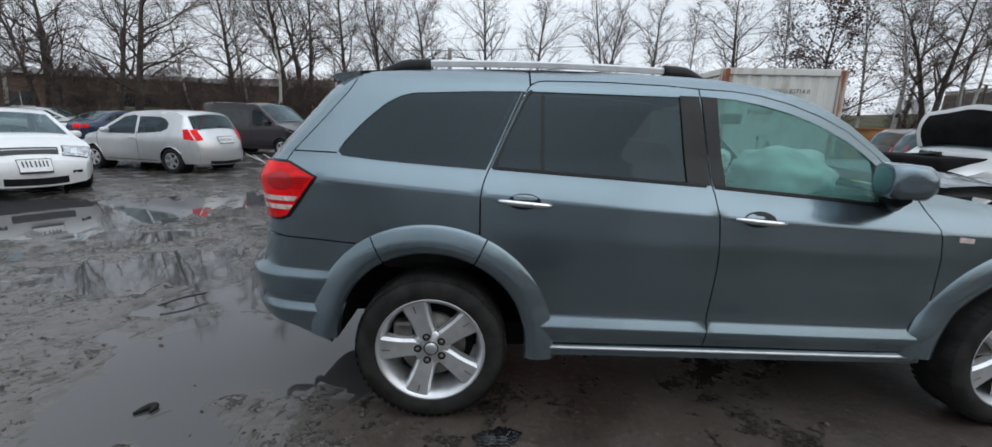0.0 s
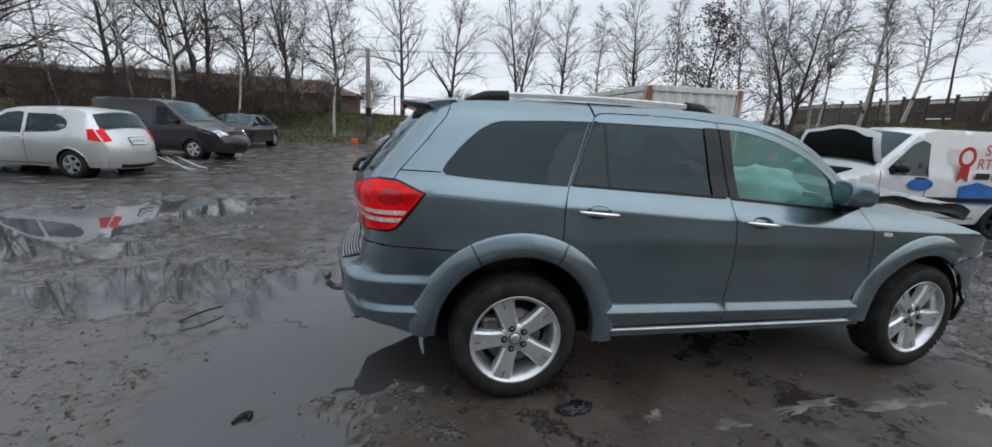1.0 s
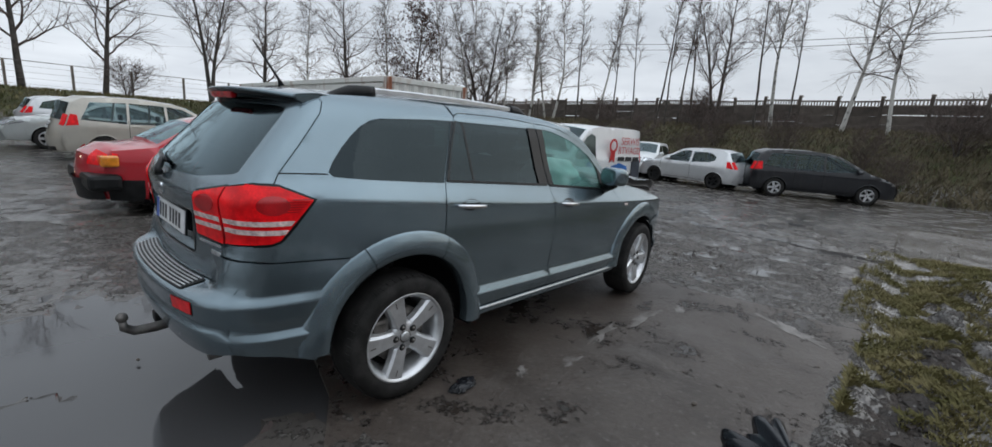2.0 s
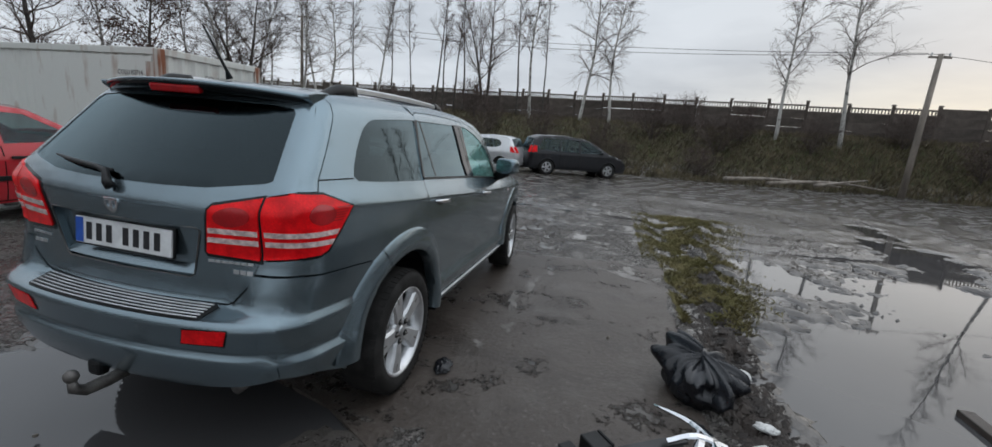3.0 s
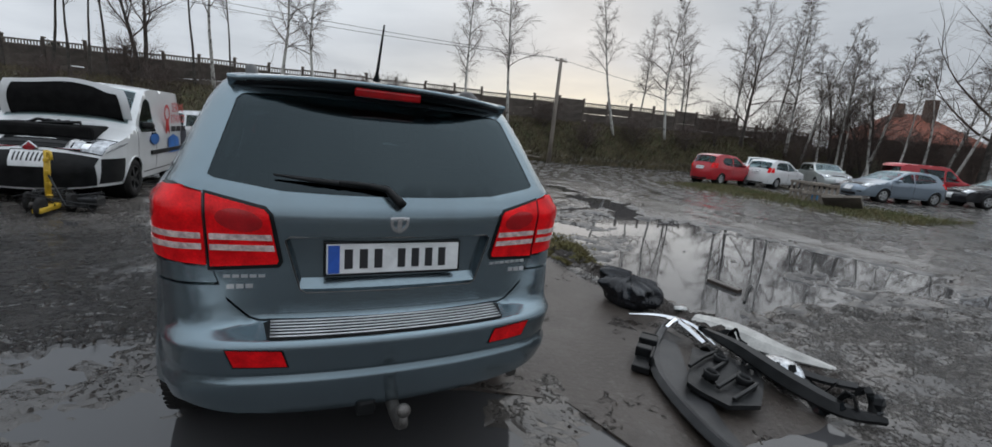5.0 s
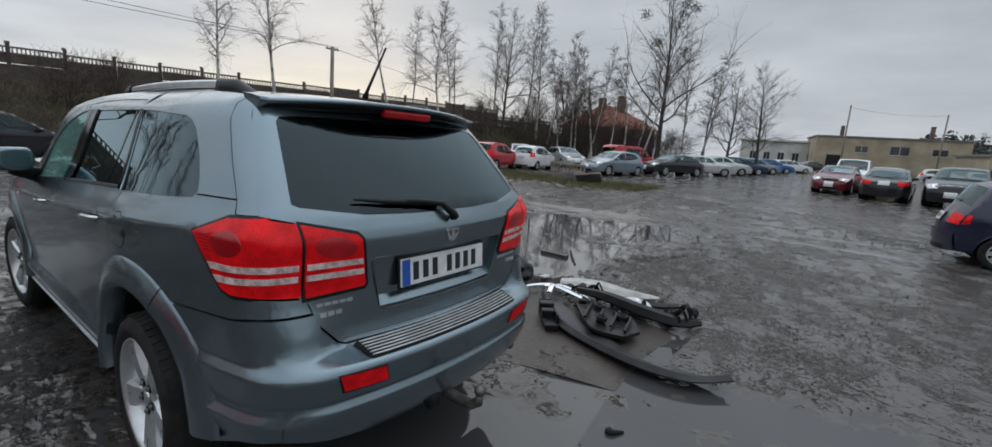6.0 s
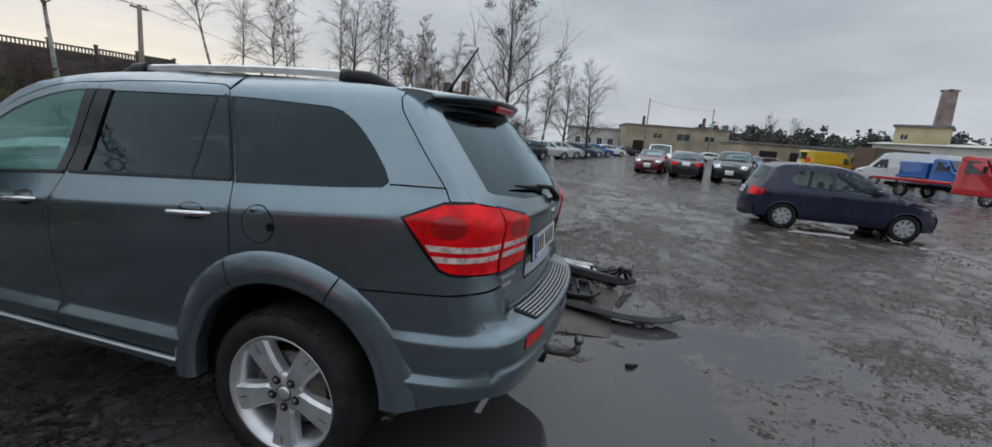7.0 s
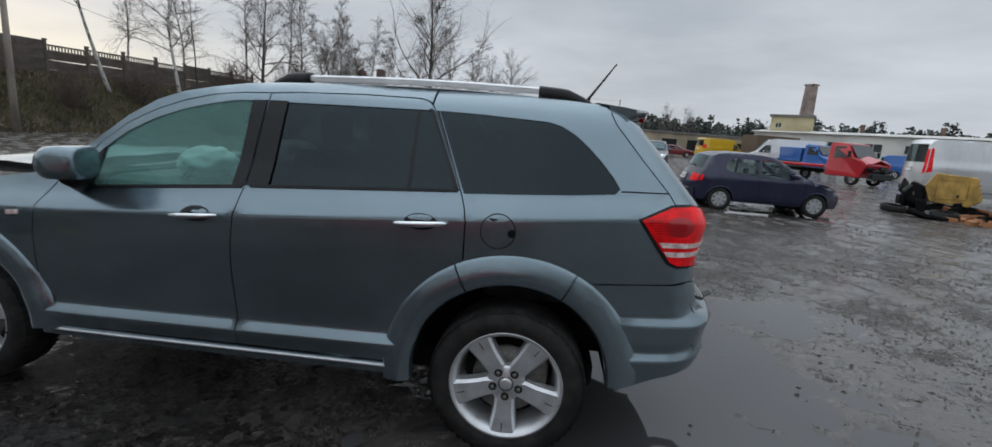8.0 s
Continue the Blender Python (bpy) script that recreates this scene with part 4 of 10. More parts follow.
    # roof and windscreen
    def crown_strip(xs, lift, bow, inset=0.0):
        vs, fs = [], []
        n = 21
        for x in xs:
            z, we = roof_edge(x), side_y(x, roof_edge(x)) - inset
            for f in np.linspace(-1, 1, n):
                vs.append((x + bow(x) * (1 - f * f), we * f, z + lift * (1 - abs(f) ** 2.4)))
        for i in range(len(xs) - 1):
            for j in range(n - 1):
                fs.append((i * n + j, (i + 1) * n + j, (i + 1) * n + j + 1, i * n + j + 1))
        return vs, fs
    v, f = crown_strip(list(np.linspace(-0.50, 1.42, 40)), 0.032, lambda x: 0.05 * max(0, (x - 0.9) / 0.52) ** 2)
    piece("roof", mesh_from("roof", v, f, body), car)
    v, f = crown_strip(list(np.linspace(1.425, 2.34, 20)), 0.032, lambda x: 0.05 + 0.10 * (x - 1.42), 0.03)
    piece("windscreen", mesh_from("windscreen", v, f, M["pane"]), car, "windscreen")
    piece("aerial", tube_mesh("aerial", [(-0.30, -0.0, 1.72), (-0.315, 0, 1.755), (-0.45, 0, 1.95)], [0.018, 0.008, 0.004], M["black_plastic"], 8), car, "short black whip aerial")
    # hood, torn loose and standing up over the wings, and what lies under it
    def hood_at(x, f):
        y = f * (0.79 - 0.10 * max(0.0, (x - 3.1) / 0.4) ** 2)
        z = 1.222 - 0.115 * (max(0.0, x - 2.45) / 1.03) ** 1.1 + 0.035 * (1 - f * f) - 0.035 * max(0.0, (2.62 - x) / 0.2)
        z += 0.030 * math.exp(-((x - 2.75) / 0.14) ** 2) * (1 - abs(f)) + 0.016 * math.sin(x * 9 + f * 2) * ((x - 2.4) / 1.1) + 0.018 * noise.noise(Vector((x * 4, y * 4, 3)))
        return x, y, z
    nx, ny = 24, 25
    grid = [hood_at(2.43 + 1.06 * i / (nx - 1), -1 + 2 * j / (ny - 1)) for i in range(nx) for j in range(ny)]
    fs = [(i * ny + j, (i + 1) * ny + j, (i + 1) * ny + j + 1, i * ny + j + 1) for i in range(nx - 1) for j in range(ny - 1)]
    hood = piece("hood", mesh_from("hood", grid, fs, body), car, "crumpled hood torn loose by a crash")
    o = len(grid)
    under = [(x, y, z - 0.006) for x, y, z in grid] + [(x - 0.01, y * 0.97, z - 0.055 - 0.02 * ((x - 2.43) / 1.06)) for x, y, z in grid]
    rim = [i * ny for i in range(nx)] + [(nx - 1) * ny + j for j in range(1, ny)] + [i * ny + ny - 1 for i in range(nx - 2, -1, -1)] + list(range(ny - 2, 0, -1))
    fs2 = [tuple(o + k for k in f[::-1]) for f in fs] + [(p, q, q + o, p + o) for p, q in zip(rim, rim[1:] + rim[:1])]
    piece("hood_frame", mesh_from("hood_frame", under, fs2, M["black_plastic"]), hood, "black inner frame of the hood")
    piece("cowl", box_mesh("cowl", (0.16, 1.40, 0.05), M["black_plastic"], 0.015, (2.36, 0, 1.13)), car)
    piece("engine_bay", box_mesh("engine_bay", (1.05, 1.30, 0.55), M["black_matt"], 0.05, (2.93, 0, 0.72)), car)
    piece("radiator", box_mesh("radiator", (0.08, 1.1, 0.45), M["alloy_dark"], 0.02, (3.50, 0.05, 0.62)), car)
    piece("underbody", box_mesh("underbody", (3.75, 1.30, 0.14), M["black_matt"], 0.03, (1.45, 0, 0.33)), car)
    piece("floor_pan", box_mesh("floor_pan", (1.55, 1.66, 0.10), M["black_matt"], 0.02, (1.45, 0, 0.40)), car)
    piece("boot_floor", box_mesh("boot_floor", (0.75, 1.10, 0.10), M["black_matt"], 0.02, (-0.40, 0, 0.52)), car)
    # seats, dash, wheel, airbags
    def seat_at(x, y, w, back):
        st = piece("seat", box_mesh("seat", (0.52, w, 0.16), M["seat"], 0.05, (x + 0.25, y, 0.72)), car, "dark grey cloth seat")
        piece("seat_back", box_mesh("seat_back", (0.15, w, 0.62), M["seat"], 0.06, (0, 0, 0.31)), st, "", pose(x - 0.02, y, 0.76, 0, -16, 0))
        for k in range(back):
            yy = 0 if back == 1 else (k - (back - 1) / 2) * w / back
            piece("headrest", box_mesh("headrest", (0.10, 0.26, 0.18), M["seat"], 0.045, (x - 0.24, y + yy, 1.47 if back == 1 else 1.43)), st)
    for sg in (-1, 1):
        seat_at(1.30, sg * 0.38, 0.50, 1)
    seat_at(0.40, 0, 1.25, 3)
    seat_at(-0.32, 0, 1.05, 2)
    piece("dashboard", box_mesh("dashboard", (0.42, 1.42, 0.28), M["dash"], 0.08, (2.02, 0, 1.02)), car)
    sw = lathe("steering_wheel", [(0.175, 0.014), (0.192, 0.0), (0.175, -0.014), (0.160, 0.0), (0.175, 0.014)], M["black_plastic"], 28, "z")
    piece("steering_wheel", sw, car, "", pose(1.87, 0.38, 1.12, 0, 62, 0))
    piece("rear_mirror", box_mesh("rear_mirror", (0.03, 0.24, 0.07), M["dash"], 0.015, (1.78, 0.02, 1.50)), car)

    def blob(name, at, size, seed):
        bm = bmesh.new()
        bmesh.ops.create_icosphere(bm, subdivisions=4, radius=1.0)
        for v in bm.verts:
            d = 0.22 * noise.noise(v.co * 2.2 + Vector((seed, 0, 0))) + 0.14 * abs(noise.noise(v.co * 5.5 + Vector((0, seed, 0))))
            v.co = Vector(v.co[k] * size[k] * (1 - d) + at[k] for k in range(3))
        piece(name, bm_mesh(name, bm, M["airbag"], True), car, "deployed white airbag, gone limp")
    blob("airbag", (1.84, -0.46, 1.21), (0.24, 0.28, 0.15), 3)
    blob("airbag", (1.84, 0.37, 1.23), (0.13, 0.18, 0.09), 9)
    # tow bar and exhaust
    piece("tow_bar", tube_mesh("tow_bar", [(-0.80, 0, 0.40), (-1.00, 0, 0.385), (-1.085, 0, 0.388), (-1.125, 0, 0.415), (-1.13, 0, 0.455)], [0.026, 0.026, 0.024, 0.022, 0.016], M["alloy_dark"], 10), car, "dark steel tow bar")
    bm = bmesh.new()
    bmesh.ops.create_uvsphere(bm, u_segments=14, v_segments=10, radius=0.027)
    bmesh.ops.translate(bm, vec=(-1.13, 0, 0.472), verts=bm.verts)
    piece("tow_ball", bm_mesh("tow_ball", bm, M["alloy_dark"], True), car)
    piece("tow_socket", box_mesh("tow_socket", (0.05, 0.075, 0.07), M["black_plastic"], 0.015, (-0.955, 0.11, 0.405)), car)
    piece("exhaust_pipe", tube_mesh("exhaust_pipe", [(-0.5, -0.56, 0.43), (-0.90, -0.57, 0.425)], [0.026, 0.028], M["alloy_dark"], 12), car)

    # wheels
    def wheel(x, sgn, turn, steer=0.0):
        wz = 0.367
        tyre_p = [(0.256, -0.10), (0.272, -0.112), (0.318, -0.117), (0.350, -0.104), (0.364, -0.085), (0.369, -0.04), (0.369, 0.04), (0.364, 0.085), (0.350, 0.104), (0.318, 0.117), (0.290, 0.1165), (0.287, 0.1145), (0.272, 0.112), (0.256, 0.10)]
        w = piece("wheel", lathe("wheel", tyre_p, M["rubber"], 56), car, "black tyre on a five-spoke alloy rim", pose(x, sgn * 0.805, wz, 0, 0, steer))
        grooves = []
        for k in range(56):
            a = 2 * math.pi * k / 56
            for off, dy in ((0.0, -0.088), (0.5, 0.088)):
                aa = a + off * 2 * math.pi / 56
                c, s = math.cos(aa), math.sin(aa)
                t = Vector((-s, 0, c)) * 0.012
                r = Vector((c, 0, s))
                ctr = r * 0.360 + Vector((0, dy, 0))
                b0 = [ctr + t * i + Vector((0, j * 0.019, 0)) for i, j in ((-1, -1), (1, -1), (1, 1), (-1, 1))]
                grooves.append((b0 + [p + r * (0.0095 if j * dy < 0 else 0.002) for p, j in zip(b0, (-1, -1, 1, 1))], [(4, 5, 6, 7), (0, 1, 5, 4), (1, 2, 6, 5), (2, 3, 7, 6), (3, 0, 4, 7)]))
        v, f = join(grooves)
        tagged(piece("tread", mesh_from("tread", v, f, M["rubber"], False), w), kind="stuff")
        rim_p = [(0.214, -0.09), (0.222, 0.02), (0.231, 0.070), (0.246, 0.094), (0.256, 0.106), (0.264, 0.110), (0.266, 0.104), (0.258, 0.094)]
        rim_p = [(r, h * sgn) for r, h in rim_p]
        rim = piece("rim", lathe("rim", rim_p, M["alloy"], 56), w, "bright five-spoke alloy rim")
        # flat spokes with chamfered flanks, joined by a hub disc
        for k in range(5):
            bm = bmesh.new()
            rows = []
            for r, hw, y in ((0.045, 0.030, 0.079), (0.085, 0.041, 0.084), (0.13, 0.043, 0.089), (0.18, 0.049, 0.092), (0.222, 0.056, 0.093), (0.247, 0.060, 0.096)):
                rows.append([bm.verts.new(c) for c in ((r, sgn * (y - 0.045), -hw - 0.012), (r, sgn * (y - 0.014), -hw - 0.005), (r, sgn * y, -hw + 0.007), (r, sgn * y, hw - 0.007), (r, sgn * (y - 0.014), hw + 0.005), (r, sgn * (y - 0.045), hw + 0.012))])
            for r0, r1 in zip(rows, rows[1:]):
                for i in range(6):
                    bm.faces.new((r0[i], r0[(i + 1) % 6], r1[(i + 1) % 6], r1[i]))
            bm.faces.new(rows[0]); bm.faces.new(rows[-1])
            bmesh.ops.recalc_face_normals(bm, faces=bm.faces)
            piece("spoke", bm_mesh("spoke", bm, M["alloy"]), w, "", pose(0, 0, 0, 0, -(turn + 72 * k), 0))
            piece("spoke_groove", box_mesh("spoke_groove", (0.040, 0.005, 0.006), M["alloy_dark"], 0.001, (0.218, sgn * 0.0925, 0.004)), w, "", pose(0, 0, 0, 0, -(turn + 72 * k), 0))
        piece("hub_disc", lathe("hub_disc", [(0.0, sgn * 0.080), (0.078, sgn * 0.080), (0.090, sgn * 0.070), (0.094, sgn * 0.045)], M["alloy"], 30), w)
        piece("hub_ring", lathe("hub_ring", [(0.030, sgn * 0.0815), (0.037, sgn * 0.0815), (0.038, sgn * 0.079)], M["alloy_dark"], 24), w)
        piece("hub_cap", lathe("hub_cap", [(0.0, sgn * 0.090), (0.022, sgn * 0.090), (0.029, sgn * 0.086), (0.031, sgn * 0.075)], M["alloy"], 24), w)
        for k in range(5):
            a = radians(turn + 72 * k)
            nut = lathe("lug_nut", [(0.0, sgn * 0.096), (0.009, sgn * 0.096), (0.0105, sgn * 0.088), (0.0105, sgn * 0.06)], M["alloy_dark"], 6)
            piece("lug_nut", nut, w, "", pose(0.064 * math.cos(a), 0, 0.064 * math.sin(a)))
            seat = lathe("nut_seat", [(0.011, sgn * 0.0865), (0.019, sgn * 0.0865), (0.020, sgn * 0.080)], M["black_plastic"], 14)
            piece("nut_seat", seat, w, "", pose(0.064 * math.cos(a), 0, 0.064 * math.sin(a)))
        piece("brake_disc", lathe("brake_disc", [(0.04, sgn * 0.03), (0.165, sgn * 0.03), (0.165, sgn * 0.005), (0.04, sgn * 0.005)], M["alloy_dark"], 36), w, "rusty brake disc")
        piece("caliper", box_mesh("caliper", (0.10, 0.07, 0.13), M["alloy_dark"], 0.02, (-0.14, sgn * 0.02, 0.06)), w)
        piece("wheel_back", lathe("wheel_back", [(0.0, sgn * -0.02), (0.205, sgn * -0.02)], M["black_matt"], 24), w)
    wheel(0.0, -1, 180 + 1)
    wheel(0.0, 1, -90)
    wheel(2.89, -1, 63, 4)
    wheel(2.89, 1, 20, 4)
    return car


hero = make_hero()

# ---- ground: one sheet, with shallow basins that hold water, and grass banks ----
def smooth(a, b, x):
    t = np.clip((x - a) / (b - a), 0, 1)
    return t * t * (3 - 2 * t)


def fence_x(y):
    return 32.26 + 0.193 * y


BASINS = [  # x, y, radii, turn, depth
    (1.6, -5.0, 2.0, 1.5, 0, 0.10), (3.2, -6.7, 2.6, 1.9, 20, 0.11), (0.9, -7.6, 1.6, 1.2, 0, 0.08), (4.6, -4.4, 1.3, 0.5, 20, 0.06), (1.4, -3.9, 1.1, 0.8, 0, 0.07), (7.3, -7.6, 2.0, 0.7, -8, 0.075), (10.6, -8.3, 1.2, 0.4, -10, 0.05),
    (-1.35, -0.15, 1.1, 0.85, 15, 0.036), (-1.5, 1.0, 1.3, 0.9, 10, 0.045), (-3.0, 1.2, 1.3, 0.8, 15, 0.045), (-2.2, -1.5, 1.2, 0.5, 20, 0.028), (-0.4, 0.5, 1.2, 0.9, 0, 0.036), (0.2, 1.5, 0.8, 0.5, 30, 0.028),
    (-5.2, 3.6, 1.9, 1.5, 35, 0.07), (-4.0, 4.9, 1.6, 0.8, 20, 0.06), (-6.6, 4.0, 1.4, 1.0, 0, 0.06), (-3.5, 5.9, 1.0, 0.4, 10, 0.04), (-3.9, 2.5, 0.7, 0.5, 30, 0.04),
]
BASINS_FAR = [(-2.3, -9.3, 1.9, 0.24, 0, 0.05), (-5.6, -9.1, 1.7, 0.4, 0, 0.05), (0.6, -13.0, 1.6, 0.3, 10, 0.05), (4.5, 1.4, 1.0, 0.4, 10, 0.05), (1.0, -16, 2.4, 0.35, -15, 0.05), (-2.2, -20, 2.0, 0.3, 8, 0.05), (-1.6, -0.2, 0.2, 0.2, 0, 0.0)]


def ground_z(x, y):
    """Height of the ground; takes arrays."""
    x, y = np.asarray(x, float), np.asarray(y, float)
    toe = np.interp(y, [-60, -40, -25, -15, -4, 5, 30], [14, 19, 22.5, 24.3, 21.5, 20, 20])
    z = 2.85 * smooth(0, 1, (x - toe) / np.maximum(fence_x(y) - toe - 0.8, 1))
    far = smooth(44, 60, x)
    z = z * (1 - far) + 3.0 * far
    z = z * smooth(-60, -44, y)
    z = np.maximum(z, 1.75 * smooth(26.0, 31.5, y + 0.05 * x) * smooth(-45, -30, x))
    z = z + 0.006 * np.clip(-y - 12, 0, 60)
    return z - 0.008


def low_side(x, y):
    """1 where the yard lies lower, on the puddle's side of the slab."""
    return smooth(2.74, 2.98, -y) * smooth(-0.30, 0.50, x + 0.10 * np.sin(3.1 * y)) * (1 - smooth(9.0, 10.4, -y)) * (1 - smooth(12.0, 13.5, x))


GROUND_GRID = {}


def GROUND_AT(x, y):
    """The built ground's height at one spot."""
    xs, ys, z = GROUND_GRID["x"], GROUND_GRID["y"], GROUND_GRID["z"]
    i = min(max(int(np.searchsorted(xs, x)) - 1, 0), len(xs) - 2)
    j = min(max(int(np.searchsorted(ys, y)) - 1, 0), len(ys) - 2)
    f, g = (x - xs[i]) / (xs[i + 1] - xs[i]), (y - ys[j]) / (ys[j + 1] - ys[j])
    return float((z[i, j] * (1 - g) + z[i, j + 1] * g) * (1 - f) + (z[i + 1, j] * (1 - g) + z[i + 1, j + 1] * g) * f)


def build_ground():
    def axis(lo, hi, fine):
        a = [lo]
        while a[-1] < hi:
            a.append(a[-1] + fine)
        left, right, d = [], [], fine
        p = lo
        while p > -420:
            d *= 1.06
            p -= d
            left.append(p)
        p, d = a[-1], fine
        while p < 420:
            d *= 1.06
            p += d
            right.append(p)
        return np.array(left[::-1] + a + right)
    xs, ys = axis(-7.0, 8.0, 0.055), axis(-8.5, 6.5, 0.055)
    X, Y = np.meshgrid(xs, ys, indexing="ij")
    Z = ground_z(X, Y)
    r = np.hypot(X, Y)
    near = 1 - smooth(16, 40, r)
    flat = X.ravel(), Y.ravel()
    n1 = np.array([noise.fractal(Vector((a * 0.45, b * 0.45, 0)), 1.0, 2.0, 4) for a, b in zip(*flat)]).reshape(X.shape)
    n2 = np.array([noise.fractal(Vector((a * 2.1, b * 2.1, 5)), 0.9, 2.0, 5) if abs(a) < 22 and abs(b) < 22 else 0.0 for a, b in zip(*flat)]).reshape(X.shape)
    rough = 0.25 + 0.75 * smooth(-0.2, 0.5, n1)
    n3 = np.array([noise.fractal(Vector((a * 7.0, b * 7.0, 9)), 0.8, 2.0, 3) if -7.2 < a < 8.2 and -8.7 < b < 6.7 else 0.0 for a, b in zip(*flat)]).reshape(X.shape)
    Z += near * (0.012 * n1 + 0.022 * n2 * rough + 0.012 * n3 * (0.4 + rough) + 0.006)
    # ruts curving round the yard
    for cx, cy, rad, wid, dep in ((20, -2, 12.4, 0.22, 0.05), (20, -2, 14.0, 0.22, 0.05), (21, -1, 13.2, 0.25, 0.04), (4, -30, 19.0, 0.25, 0.05), (4, -30, 20.7, 0.25, 0.05), (5, -33, 23.0, 0.3, 0.05), (-30, -20, 24.0, 0.25, 0.04), (-30, -20, 25.6, 0.25, 0.04), (14, 20, 19.5, 0.22, 0.03), (14, 20, 21.2, 0.22, 0.03)):
        d = np.abs(np.hypot(X - cx, Y - cy) - rad + 0.3 * n1)
        away = smooth(3.6, 6.0, np.hypot(X - 1.2, Y + 0.8))
        Z += 0.5 * away * near * dep * (-np.exp(-(d / wid) ** 2) + 0.6 * np.exp(-((d - 2 * wid) / wid) ** 2)) * (1 + 0.5 * n2)
    for bx, by, ra, rb, turn, dep in BASINS + BASINS_FAR:
        c, s = math.cos(radians(turn)), math.sin(radians(turn))
        u, v = ((X - bx) * c + (Y - by) * s) / ra, (-(X - bx) * s + (Y - by) * c) / rb
        d = np.hypot(u, v) * (1 + 0.34 * n1 + 0.34 * n2 + 0.14 * n3)
        Z -= dep * (1 - smooth(0.40, 1.25, d))
        Z += 0.8 * dep * (0.30 * n2 + 0.45 * n3) * (1 - smooth(0.9, 1.4, d))
    # mud heap and turf strip beside the slab
    heap = smooth(0, 1, 1 - np.abs((Y + 3.02 + 0.10 * (X - 1)) / (0.36 + 0.05 * np.clip(X, 0, 8)))) * smooth(-0.9, 0.2, X) * (1 - smooth(7.6, 9.2, X))
    Z += heap * (0.075 + 0.11 * n2 + 0.06 * n3)
    # the yard lies lower beyond the slab
    Z -= 0.062 * low_side(X, Y)
    spit = smooth(-2.6, -1.2, X) * (1 - smooth(-0.1, 0.55, X + 0.10 * np.sin(3.1 * Y))) * smooth(2.7, 3.1, -Y) * (1 - smooth(6.5, 8.5, -Y))
    Z += spit * (0.040 + 0.030 * n2 + 0.012 * n3)
    Z += 0.030 * n2 * smooth(3.3, 4.4, X) * (1 - smooth(10, 14, X)) * smooth(-3.0, -1.5, Y) * (1 - smooth(2.5, 4.5, Y))
    # firm ground under wheels and slab
    pad = smooth(0, 0.30, np.minimum(np.minimum(X + 0.35, 3.75 - X), np.minimum(Y + 2.80, 0.2 - Y)))
    pad = np.maximum(pad, smooth(0, 0.30, np.minimum(np.minimum(X + 1.55, 0.4 - X), np.minimum(Y + 2.72, -1.15 - Y))))
    Z = Z * (1 - pad) + (-0.055) * pad
    GROUND_GRID.update(x=xs, y=ys, z=Z)
    vs = np.stack([X.ravel(), Y.ravel(), Z.ravel()], 1)
    nx, ny = X.shape
    idx = np.arange(nx * ny).reshape(nx, ny)
    fs = np.stack([idx[:-1, :-1].ravel(), idx[1:, :-1].ravel(), idx[1:, 1:].ravel(), idx[:-1, 1:].ravel()], 1)
    me = bpy.data.meshes.new("ground")
    me.vertices.add(len(vs))
    me.vertices.foreach_set("co", vs.ravel())
    me.loops.add(fs.size)
    me.loops.foreach_set("vertex_index", fs.ravel())
    me.polygons.add(len(fs))
    me.polygons.foreach_set("loop_start", np.arange(0, fs.size, 4))
    me.polygons.foreach_set("use_smooth", [True] * len(fs))
    me.update(calc_edges=True)
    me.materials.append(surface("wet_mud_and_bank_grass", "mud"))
    return tagged(piece("ground", me), "dark wet mud and gravel yard with tyre ruts, grassy banks", "ground", kind="structure")


